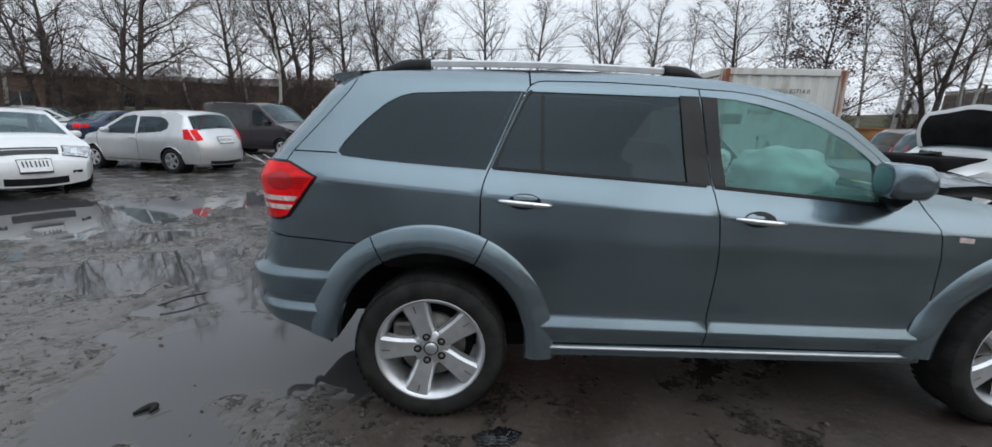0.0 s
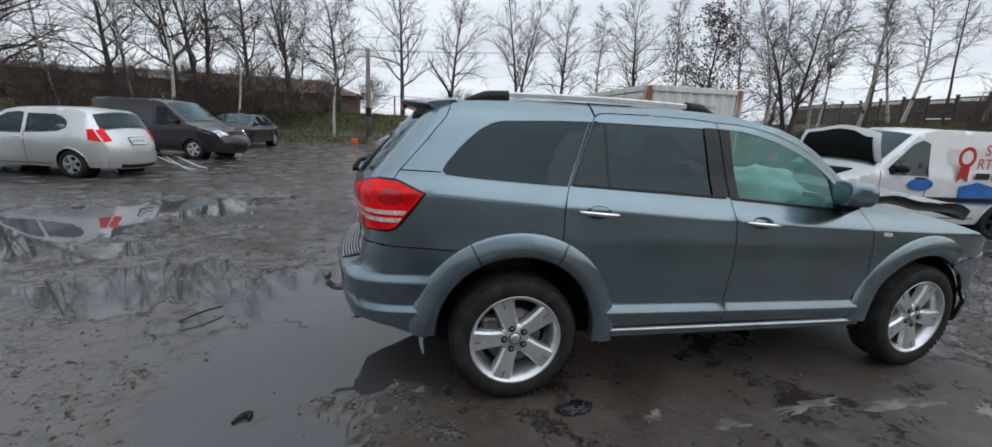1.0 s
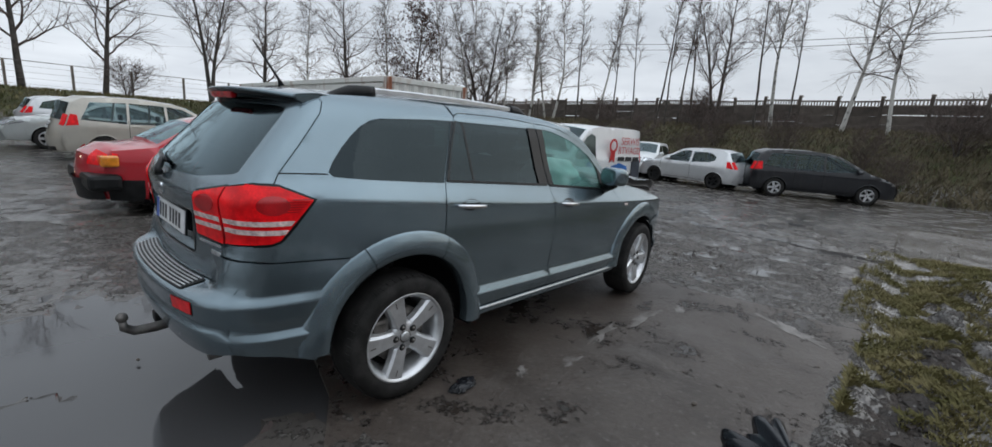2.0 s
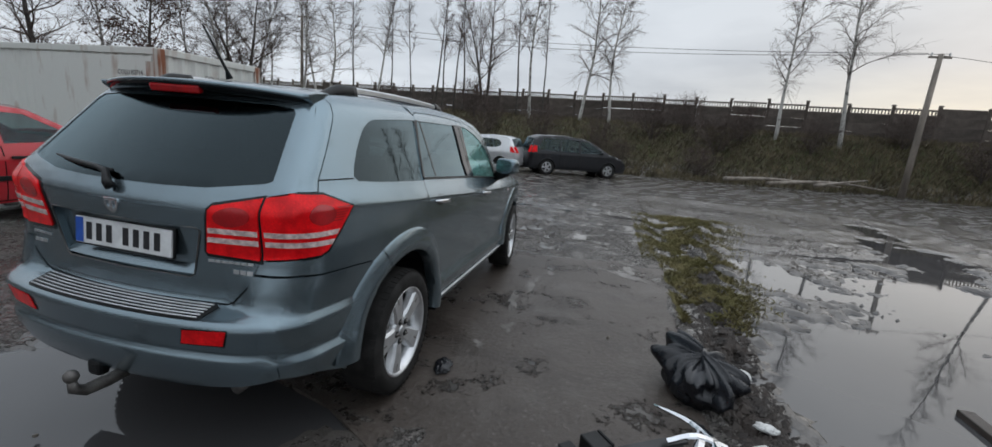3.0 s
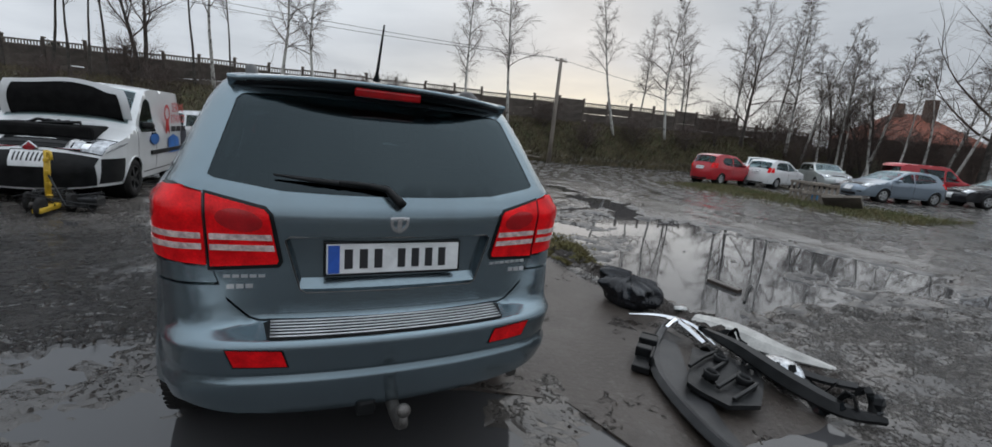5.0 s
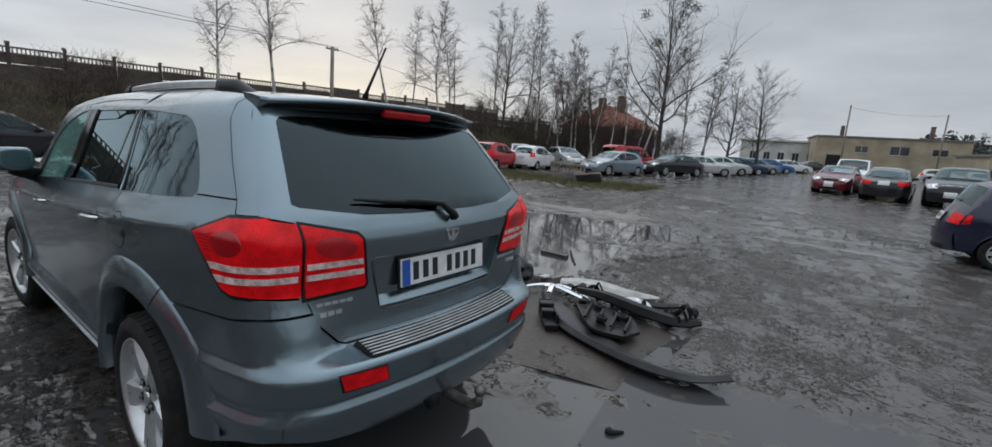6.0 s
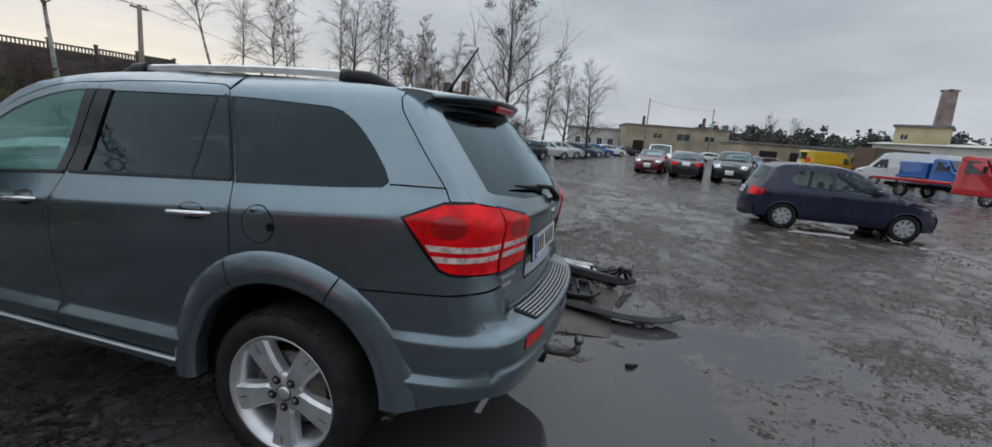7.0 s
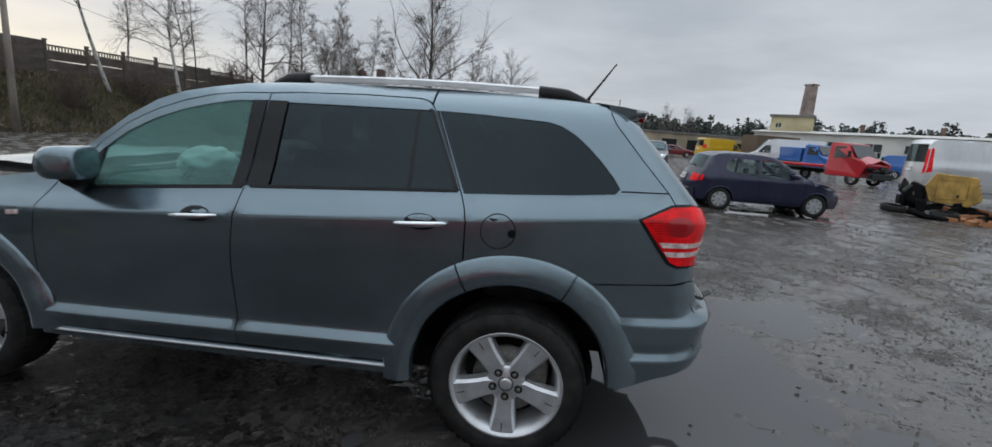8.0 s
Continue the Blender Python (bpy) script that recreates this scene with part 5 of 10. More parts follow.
def surface(name, kind):
    """Wet mud with grit, ruts and grass on the banks, or the worn concrete of the slab."""
    m = bpy.data.materials.new(name)
    m.use_nodes = True
    n, l = m.node_tree.nodes, m.node_tree.links
    b = n["Principled BSDF"]
    geo = n.new("ShaderNodeNewGeometry")
    sep = n.new("ShaderNodeSeparateXYZ")
    l.new(geo.outputs["Position"], sep.inputs[0])

    def nz(scale, detail=6.0, rough=0.6, stretch=None, turn=0.0):
        t = n.new("ShaderNodeTexNoise")
        t.inputs["Scale"].default_value, t.inputs["Detail"].default_value, t.inputs["Roughness"].default_value = scale, detail, rough
        if stretch:
            mp = n.new("ShaderNodeMapping")
            mp.inputs["Scale"].default_value = stretch
            mp.inputs["Rotation"].default_value = (0, 0, radians(turn))
            l.new(geo.outputs["Position"], mp.inputs[0])
            l.new(mp.outputs[0], t.inputs["Vector"])
        else:
            l.new(geo.outputs["Position"], t.inputs["Vector"])
        return t.outputs[0]

    def rng(v, a, b_, c=0.0, d=1.0):
        t = n.new("ShaderNodeMapRange")
        for i, q in enumerate((a, b_, c, d)):
            t.inputs[i + 1].default_value = q
        l.new(v, t.inputs[0])
        return t.outputs[0]

    def mix(f, a, c):
        t = n.new("ShaderNodeMix")
        t.data_type = "RGBA"
        for i, v in ((0, f), (6, a), (7, c)):
            if isinstance(v, tuple):
                t.inputs[i].default_value = (*v, 1)
            else:
                l.new(v, t.inputs[i])
        return t.outputs[2]

    def math_(op, a, c, clamp=False):
        t = n.new("ShaderNodeMath")
        t.operation, t.use_clamp = op, clamp
        for i, v in enumerate((a, c)):
            if isinstance(v, (int, float)):
                t.inputs[i].default_value = v
            else:
                l.new(v, t.inputs[i])
        return t.outputs[0]

    def pebbles(scale):
        t = n.new("ShaderNodeTexVoronoi")
        t.inputs["Scale"].default_value = scale
        l.new(geo.outputs["Position"], t.inputs["Vector"])
        return t.outputs["Distance"], t.outputs["Color"]

    def bumps(rows):
        last = None
        for height, dist in rows:
            bp = n.new("ShaderNodeBump")
            bp.inputs["Strength"].default_value, bp.inputs["Distance"].default_value = 1.0, dist
            l.new(height, bp.inputs["Height"])
            if last:
                l.new(last, bp.inputs["Normal"])
            last = bp.outputs[0]
        l.new(last, b.inputs["Normal"])

    patch, mid, grit, fine = nz(0.35), nz(2.3, 8.0, 0.65), nz(8.0, 9.0, 0.75), nz(60.0, 5.0, 0.75)
    dist, tone = pebbles(24.0)
    stone = math_("MULTIPLY", rng(dist, 0.34, 0.20), rng(tone, 0.70, 0.78), True)
    b.inputs["IOR"].default_value = 1.45

    def flooded(height, level, depth, relief):
        """Relief that a film of water levels out in its hollows; returns how dry each spot is."""
        top = math_("MAXIMUM", height, level)
        dry_ = rng(math_("SUBTRACT", height, level), -0.012, 0.030)
        bumps(((top, depth), (math_("MULTIPLY", math_("MULTIPLY", fine, dry_), 1.0), relief), (math_("MULTIPLY", dist, dry_), relief * 0.8)))
        return dry_

    if kind == "slab":
        stains = nz(1.6, 8.0, 0.65, (1.0, 0.55, 1.0), 20)
        pits = nz(34.0, 7.0, 0.75)
        dry = flooded(math_("ADD", math_("MULTIPLY", mid, 0.45), math_("ADD", math_("MULTIPLY", grit, 0.30), math_("MULTIPLY", pits, 0.25))), rng(nz(0.8, 5.0, 0.6), 0.38, 0.64, 0.34, 0.50), 0.010, 0.0035)
        base = mix(rng(nz(0.7, 6.0), 0.36, 0.64), (0.046, 0.035, 0.028), (0.080, 0.066, 0.056))
        base = mix(rng(stains, 0.50, 0.66), base, (0.032, 0.024, 0.019))
        base = mix(rng(mid, 0.54, 0.72), base, (0.090, 0.078, 0.069))
        base = mix(rng(pits, 0.57, 0.66), base, (0.125, 0.110, 0.098))
        base = mix(rng(pits, 0.42, 0.34), base, (0.016, 0.012, 0.010))
        base = mix(rng(fine, 0.62, 0.72), base, (0.155, 0.138, 0.122))
        base = mix(stone, base, (0.105, 0.092, 0.081))
        l.new(mix(dry, (0.030, 0.024, 0.020), base), b.inputs["Base Color"])
        l.new(rng(dry, 0.0, 1.0, 0.14, 0.42), b.inputs["Roughness"])
        return m
    streak = nz(1.3, 7.0, 0.7, (1.0, 0.25, 1.0), 25)
    # tyre tracks that swing round the yard
    tracks = None
    for cx, cy, period in ((21.0, -2.5, 0.62), (4.0, -31.0, 0.8), (-30.0, -20.0, 0.75)):
        mp = n.new("ShaderNodeMapping")
        mp.inputs["Location"].default_value = (-cx, -cy, 0)
        l.new(geo.outputs["Position"], mp.inputs[0])
        wv = n.new("ShaderNodeTexWave")
        wv.wave_type, wv.rings_direction = "RINGS", "Z"
        wv.inputs["Scale"].default_value = 0.314 / period
        for k_, v_ in (("Distortion", 9.0), ("Detail", 4.0), ("Detail Scale", 0.7), ("Detail Roughness", 0.7)):
            wv.inputs[k_].default_value = v_
        l.new(mp.outputs[0], wv.inputs["Vector"])
        tracks = wv.outputs["Fac"] if tracks is None else math_("MINIMUM", tracks, wv.outputs["Fac"])
    away = n.new("ShaderNodeVectorMath")
    away.operation = "DISTANCE"
    away.inputs[1].default_value = (1.0, -0.6, 0)
    l.new(geo.outputs["Position"], away.inputs[0])
    worn = math_("MULTIPLY", rng(away.outputs["Value"], 3.5, 8.0), rng(patch, 0.34, 0.52), True)
    ruts = math_("MULTIPLY", math_("SUBTRACT", tracks, 0.35), worn)
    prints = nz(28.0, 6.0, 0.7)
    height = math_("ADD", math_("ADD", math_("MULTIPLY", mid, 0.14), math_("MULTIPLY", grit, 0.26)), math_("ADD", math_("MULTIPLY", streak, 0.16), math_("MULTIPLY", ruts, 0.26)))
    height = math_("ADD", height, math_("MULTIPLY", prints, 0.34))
    hz = rng(sep.outputs[2], 0.30, 0.75)
    level = math_("SUBTRACT", rng(nz(0.9, 7.0, 0.7), 0.36, 0.64, 0.385, 0.485), hz)
    soak = n.new("ShaderNodeVectorMath")
    soak.operation = "DISTANCE"
    soak.inputs[1].default_value = (-2.0, -0.1, 0)
    l.new(geo.outputs["Position"], soak.inputs[0])
    level = math_("ADD", level, rng(soak.outputs["Value"], 1.6, 4.6, 0.045, 0.0))
    level = math_("ADD", level, rng(sep.outputs[2], -0.024, -0.008, 0.12, 0.0))
    dry = flooded(height, level, 0.15, 0.013)
    mud = mix(rng(patch, 0.38, 0.62), (0.118, 0.105, 0.094), (0.170, 0.153, 0.138))
    mud = mix(rng(mid, 0.42, 0.66), mud, (0.072, 0.062, 0.054))
    mud = mix(rng(ruts, 0.05, 0.30), mud, (0.185, 0.170, 0.156))
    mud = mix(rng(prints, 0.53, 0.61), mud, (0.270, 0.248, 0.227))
    # crevice shade put into the colour: hollows of the print relief go near black
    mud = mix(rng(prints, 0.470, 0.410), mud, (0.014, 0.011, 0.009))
    mud = mix(rng(fine, 0.58, 0.68), mud, (0.30, 0.28, 0.265))
    mud = mix(stone, mud, (0.30, 0.29, 0.275))
    mud = mix(dry, (0.085, 0.077, 0.070), mud)
    # dark washed gravel along the car's other side
    yard = n.new("ShaderNodeVectorMath")
    yard.operation = "DISTANCE"
    yard.inputs[1].default_value = (2.3, 2.1, 0)
    l.new(geo.outputs["Position"], yard.inputs[0])
    gravel = math_("MULTIPLY", rng(math_("ADD", yard.outputs["Value"], math_("MULTIPLY", mid, 1.6)), 3.3, 2.3), rng(grit, 0.30, 0.42), True)
    pebble_col = mix(rng(tone, 0.30, 0.95), (0.014, 0.012, 0.011), (0.075, 0.068, 0.062))
    mud = mix(gravel, mud, pebble_col)
    grassc = mix(rng(nz(1.3), 0.4, 0.62), (0.050, 0.052, 0.022), (0.100, 0.076, 0.048))
    grassc = mix(rng(nz(14.0, 8.0, 0.8), 0.4, 0.7), grassc, (0.070, 0.076, 0.030))
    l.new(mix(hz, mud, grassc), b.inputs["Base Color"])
    wet = math_("ADD", rng(dry, 0.0, 1.0, 0.07, 0.44), math_("MULTIPLY", dry, rng(nz(3.1, 7.0, 0.7), 0.40, 0.62, -0.10, 0.14)))
    l.new(math_("MAXIMUM", wet, hz), b.inputs["Roughness"])
    return m


build_ground()

# standing water fills the basins up to one level
water = bpy.data.materials.new("muddy_rain_water")
water.use_nodes = True
wb = water.node_tree.nodes["Principled BSDF"]
wb.inputs["Base Color"].default_value = (0.057, 0.056, 0.057, 1)
wb.inputs["Roughness"].default_value = 0.03
wb.inputs["IOR"].default_value = 1.5
wnz = water.node_tree.nodes.new("ShaderNodeTexNoise")
wnz.inputs["Scale"].default_value = 5.0
wgeo = water.node_tree.nodes.new("ShaderNodeNewGeometry")
water.node_tree.links.new(wgeo.outputs["Position"], wnz.inputs["Vector"])
wbp = water.node_tree.nodes.new("ShaderNodeBump")
wbp.inputs["Strength"].default_value, wbp.inputs["Distance"].default_value = 0.25, 0.002
water.node_tree.links.new(wnz.outputs[0], wbp.inputs["Height"])
water.node_tree.links.new(wbp.outputs[0], wb.inputs["Normal"])
WATER = -0.024
for x0, x1, y0, y1, zw in ((-9, 12, -2.84, 10.5, WATER), (-9, -0.15, -10.4, -2.84, WATER), (-0.15, 13, -10.4, -2.84, WATER - 0.062), (-9, 11, -24, -10.4, WATER)):
    me = mesh_from("water", [(x0, y0, zw), (x1, y0, zw), (x1, y1, zw), (x0, y1, zw)], [(0, 1, 2, 3)], water, False)
    tagged(piece("water", me), "shallow brown rain puddles that mirror the sky", "water", kind="structure")


# ---- concrete slab ----
def build_slab():
    poly = [(-1.85, -2.66), (-1.0, -2.74), (0.4, -2.78), (1.6, -2.80), (2.7, -2.76), (3.6, -2.77), (4.14, -2.72), (4.02, -2.38), (3.80, -2.12), (3.70, -1.80), (3.58, -1.36), (3.66, -0.9), (3.45, -0.05), (2.0, 0.0), (-0.15, -0.02), (-0.32, -0.62), (-0.62, -1.12), (-1.25, -1.28), (-1.80, -1.65), (-1.95, -2.2)]

    def place(x, y, off):
        return (x, y, 0.0 + off - 0.006 - 0.055 * float(smooth(0.9, 1.9, -x)) + 0.006 * noise.fractal(Vector((x * 1.7, y * 1.7, 2)), 1.0, 2.0, 4))
    ob = sheet("concrete_slab", poly, place, surface("old_wet_concrete", "slab"), None, (), 0.12, 0.07)
    return tagged(ob, "worn grey-brown concrete slab, wet, its edge broken", "slab", kind="structure")


build_slab()


def cement_patch(cx, cy, ra, rb, turn, seed):
    rnd = random.Random(seed)
    pts = []
    for k in range(26):
        a = 2 * math.pi * k / 26
        r = rnd.uniform(0.30, 1.15)
        u, v = ra * r * math.cos(a), rb * r * math.sin(a)
        c, s = math.cos(radians(turn)), math.sin(radians(turn))
        pts.append((cx + u * c - v * s, cy + u * s + v * c))

    def place(x, y, off):
        return (x, y, 0.0022 + off - 0.006 - 0.055 * float(smooth(0.9, 1.9, -x)) + 0.006 * noise.fractal(Vector((x * 1.7, y * 1.7, 2)), 1.0, 2.0, 4))
    tagged(sheet("cement_patch", pts, place, M["cement"], None, (), 0.004, 0.07), "pale scraped cement patch on the slab", "patch", kind="structure")


M["cement"] = mat("pale_scraped_cement", (0.10, 0.088, 0.078), 0.5, 0, 0.5, 9, 0.004, 90, rvar=0.2, col2=(0.21, 0.195, 0.18), lo=0.42, hi=0.6)
for row in ((1.75, -1.22, 0.34, 0.05, 8, 1), (2.35, -1.30, 0.30, 0.07, -4, 2), (2.85, -1.42, 0.16, 0.06, 20, 3), (1.15, -1.30, 0.14, 0.05, 0, 4), (0.75, -1.18, 0.10, 0.04, 30, 5), (3.2, -2.3, 0.4, 0.10, 60, 6)):
    cement_patch(*row)

# ---- concrete fence on the bank ----
def build_fence():
    fence = thing("concrete_fence", "brown weathered precast concrete fence with a balustrade along its top", "fence")
    d = Vector((0.193, 1.0, 0)).normalized()
    turn = math.degrees(math.atan2(d.y, d.x))
    post = box_mesh("post", (0.16, 0.16, 2.15), M["fence"], 0.02, (0, 0, 1.07))
    cap = box_mesh("post_cap", (0.20, 0.20, 0.09), M["rail_concrete"], 0.03, (0, 0, 2.19))
    board = box_mesh("board", (1.92, 0.055, 0.52), M["fence"], 0.012, (0, 0, 0.26))
    parts = []
    for k in range(12):
        x = -0.86 + k * 0.1564
        parts.append(([(x + a * 0.026, b * 0.03, c) for c in (0, 0.26) for a, b in ((-1, -1), (1, -1), (1, 1), (-1, 1))], [(0, 1, 5, 4), (1, 2, 6, 5), (2, 3, 7, 6), (3, 0, 4, 7)]))
    for z0, z1 in ((-0.03, 0.03), (0.24, 0.33)):
        parts.append(([(a * 0.94, b * 0.04, c) for c in (z0, z1) for a, b in ((-1, -1), (1, -1), (1, 1), (-1, 1))], [(0, 1, 5, 4), (1, 2, 6, 5), (2, 3, 7, 6), (3, 0, 4, 7), (4, 5, 6, 7), (3, 2, 1, 0)]))
    v, f = join(parts)
    balustrade = mesh_from("balustrade", v, f, M["rail_concrete"], False)
    rnd = random.Random(4)
    for i in range(40):
        s = -44 + i * 2.06
        p = Vector((fence_x(0), 0, 0)) + d * s
        z = 2.72 + 0.05 * math.sin(i * 1.7) - (0.5 if s < -36 else 0)
        piece("post", post, fence, "", pose(p.x, p.y, z, rnd.uniform(-1, 1), rnd.uniform(-1, 1), turn))
        piece("post_cap", cap, fence, "", pose(p.x, p.y, z, 0, 0, turn))
        q = p + d * 1.03
        for k in range(3):
            piece("board", board, fence, "", pose(q.x, q.y, z + 0.10 + k * 0.513 + (0.05 * rnd.random() if rnd.random() < 0.25 else 0.0), rnd.uniform(-0.6, 0.6), rnd.uniform(-0.8, 0.8), turn))
        if rnd.random() < 0.96:
            piece("balustrade", balustrade, fence, "", pose(q.x, q.y, z + 1.66, 0, rnd.uniform(-0.6, 0.6), turn))
        else:
            piece("board", board, fence, "", pose(q.x, q.y, z + 1.60, 0, rnd.uniform(-0.8, 0.8), turn))
    return fence


build_fence()


# ---- bare trees ----
def grow(seed, h, spread, limbs, droop, trunk_r, lean=0.0, first=0.25, twigs=8, forks=1):
    """Trunk and crown of a bare tree, as two lists of tubes."""
    rnd = random.Random(seed)
    trunk, crown, tips = [], [], []

    def wander(p, d, length, n, curl, pull):
        pts, dirs = [p.copy()], [d.copy()]
        for _ in range(n):
            d = (d + Vector((rnd.gauss(0, curl), rnd.gauss(0, curl), rnd.gauss(0, curl) + pull))).normalized()
            p = p + d * (length / n)
            pts.append(p.copy())
            dirs.append(d.copy())
        return pts, dirs
    for fk in range(forks):
        d0 = Vector((lean + (0.14 * math.cos(fk * 3.1 + seed) if forks > 1 else 0), 0.14 * math.sin(fk * 3.1 + seed) if forks > 1 else 0, 1)).normalized()
        hh = h * (1 - 0.12 * fk)
        pts, dirs = wander(Vector((0, 0, -0.3)), d0, hh, 12, 0.035, 0.01)
        rad = [trunk_r * (1 - 0.93 * (i / 12) ** 0.8) for i in range(13)]
        trunk.append(tube(pts, rad, 8))
        for k in range(limbs):
            f = first + (0.97 - first) * (k + rnd.random() * 0.6) / limbs
            i = min(11, int(f * 12))
            g = f * 12 - i
            p = pts[i].lerp(pts[i + 1], g)
            az = k * 2.399 + rnd.uniform(-0.5, 0.5)
            tilt = rnd.uniform(0.30, 0.95) * (1.1 - 0.5 * f)
            d = Vector((math.cos(az) * tilt * 1.2, math.sin(az) * tilt * 1.2, 1 - tilt * 0.55)).normalized()
            ln = spread * (1.12 - 0.80 * f) * rnd.uniform(0.6, 1.3)
            r0 = rad[i] * 0.48
            lp, ld = wander(p, d, ln, 6, 0.15, 0.05)
            crown.append(tube(lp, [max(0.008, r0 * (1 - 0.85 * j / 6)) for j in range(7)], 5, False))
            for s in range(8):
                j = 1 + int(s * 5 / 7.5)
                bd = (ld[j] + Vector((rnd.gauss(0, 0.6), rnd.gauss(0, 0.6), rnd.gauss(0.1, 0.4)))).normalized()
                bp, bdirs = wander(lp[j], bd, ln * rnd.uniform(0.3, 0.55), 4, 0.14, 0.03 - droop)
                crown.append(tube(bp, [max(0.006, r0 * 0.38 * (1 - 0.8 * q / 4)) for q in range(5)], 3, False))
                for t in range(twigs):
                    q = 1 + t % 4
                    td = (bdirs[q] + Vector((rnd.gauss(0, 0.6), rnd.gauss(0, 0.6), rnd.gauss(0, 0.4)))).normalized()
                    tp, _ = wander(bp[q], td, ln * rnd.uniform(0.16, 0.38), 1, 0.20, -droop * 1.6)
                    crown.append(tube(tp, [0.0075, 0.0035], 3, False))
                    tips.append(tp[-1])
    return join(trunk), join(crown), tips


def tree_kind(name, label, bark, twig, **kw):
    t, c, tips = grow(**kw)
    ob = thing(name, label, "tree")
    piece("trunk", mesh_from("trunk", *t, bark), ob)
    piece("crown", mesh_from("crown", *c, twig), ob)
    return ob, tips


def leaves(ob, tips, size, material, seed, share=1.0, name="leaves"):
    rnd = random.Random(seed)
    vs, fs = [], []
    for p in tips:
        if rnd.random() > share:
            continue
        for _ in range(3):
            c = p + Vector((rnd.gauss(0, 0.12), rnd.gauss(0, 0.12), rnd.gauss(0, 0.12)))
            a = Vector((rnd.gauss(0, 1), rnd.gauss(0, 1), rnd.gauss(0, 1))).normalized() * size
            b = a.cross(Vector((rnd.gauss(0, 1), rnd.gauss(0, 1), rnd.gauss(0, 1)))).normalized() * size * 0.6
            o = len(vs)
            vs += [c - a, c + b, c + a, c - b]
            fs.append((o, o + 1, o + 2, o + 3))
    piece(name, mesh_from(name, vs, fs, material), ob)


BIRCH, _ = tree_kind("birch", "slender bare birch with white bark on the bank", M["birch"], M["twig_pale"], seed=2, h=11, spread=2.6, limbs=20, droop=0.07, trunk_r=0.12, first=0.28)
BIRCH2, _ = tree_kind("birch", "slender bare birch with white bark on the bank", M["birch"], M["twig_pale"], seed=7, h=12, spread=2.3, limbs=22, droop=0.10, trunk_r=0.13, first=0.32, lean=0.12)
BIRCH3, _ = tree_kind("birch", "tall leaning bare birch with white bark", M["birch"], M["twig_pale"], seed=13, h=12, spread=2.2, limbs=18, droop=0.08, trunk_r=0.12, first=0.4, lean=0.34)
BARE, _ = tree_kind("bare_tree", "bare grey-barked tree with wide branches", M["bark"], M["twig"], seed=21, h=11, spread=4.2, limbs=22, droop=0.0, trunk_r=0.20, first=0.22, twigs=7)
BARE2, _ = tree_kind("bare_tree", "bare grey-barked tree with two stems", M["bark"], M["twig"], seed=33, h=10, spread=3.3, limbs=15, droop=0.0, trunk_r=0.16, first=0.25, twigs=7, forks=2)
THIN, _ = tree_kind("young_tree", "thin dark young tree without leaves", M["bark"], M["twig"], seed=41, h=11, spread=1.7, limbs=11, droop=0.0, trunk_r=0.085, first=0.4, twigs=6)
BIG, btips = tree_kind("big_tree", "big bare tree with clumps of mistletoe", M["bark"], M["twig"], seed=52, h=16, spread=7.5, limbs=24, droop=0.0, trunk_r=0.28, first=0.25, twigs=5)
rb = random.Random(5)
vsm, fsm = [], []
for tip in rb.sample(btips, 16):
    for _ in range(160):
        c = tip + Vector((rb.gauss(0, 0.28), rb.gauss(0, 0.28), rb.gauss(-0.1, 0.25)))
        a = Vector((rb.gauss(0, 1), rb.gauss(0, 1), rb.gauss(0, 1))).normalized() * 0.09
        b = a.cross(Vector((rb.gauss(0, 1), rb.gauss(0, 1), rb.gauss(0, 1)))).normalized() * 0.035
        o = len(vsm)
        vsm += [c - a, c + b, c + a, c - b]
        fsm.append((o, o + 1, o + 2, o + 3))
piece("mistletoe", mesh_from("mistletoe", vsm, fsm, M["mistletoe"]), BIG, "dark green clumps of mistletoe")
OAK, otips = tree_kind("oak", "oak that keeps its dry brown leaves", M["bark"], M["twig"], seed=61, h=9.5, spread=3.6, limbs=24, droop=0.0, trunk_r=0.20, first=0.15, twigs=6)
leaves(OAK, otips, 0.085, M["leaf_brown"], 6, 0.9)
BUSH, bt = tree_kind("bush", "tangled bare brown shrub", M["bark"], M["twig"], seed=71, h=3.2, spread=2.4, limbs=16, droop=0.0, trunk_r=0.05, first=0.05, twigs=5, forks=2)


def plant(kind, rows, seed):
    rnd = random.Random(seed)
    for i, (x, y, s) in enumerate(rows):
        z = float(ground_z(x, y))
        m = pose(x, y, z - 0.08, rnd.gauss(0, 3.5), rnd.gauss(0, 3.5), rnd.uniform(0, 360))
        ob = copy_thing(kind, m)
        w = s * rnd.uniform(0.85, 1.3)
        ob.scale = (w, w, s * rnd.uniform(0.9, 1.12))


for proto, spot in ((BIRCH, (28.1, -11.0, 0)), (BIRCH2, (27.5, -14.1, 120)), (BIRCH3, (25.9, -22.5, 70)), (BARE, (-0.2, 33.0, 40)), (BARE2, (8.5, 32.0, 0)), (THIN, (32.3, 10.6, 0)), (BIG, (12.3, -44.0, 0)), (OAK, (20.8, 26.0, 0)), (BUSH, (-13.3, 30.0, 0))):
    x, y, a = spot
    proto.matrix_basis = pose(x, y, float(ground_z(x, y)) - 0.05, 0, 0, a)
plant(BIRCH, [(-18.8, 27.6, 1.0), (-7.3, 32.3, 1.0), (22.6, 25.3, 1.15), (23.8, 24.3, 1.1), (30.4, 0.7, 1.1), (30.0, -1.4, 0.95), (25.1, -26.8, 1.05), (30.6, -33.5, 1.0), (-10, 27.2, 0.8), (-4.5, 27.5, 0.75), (34, 23, 1.0)], 1)
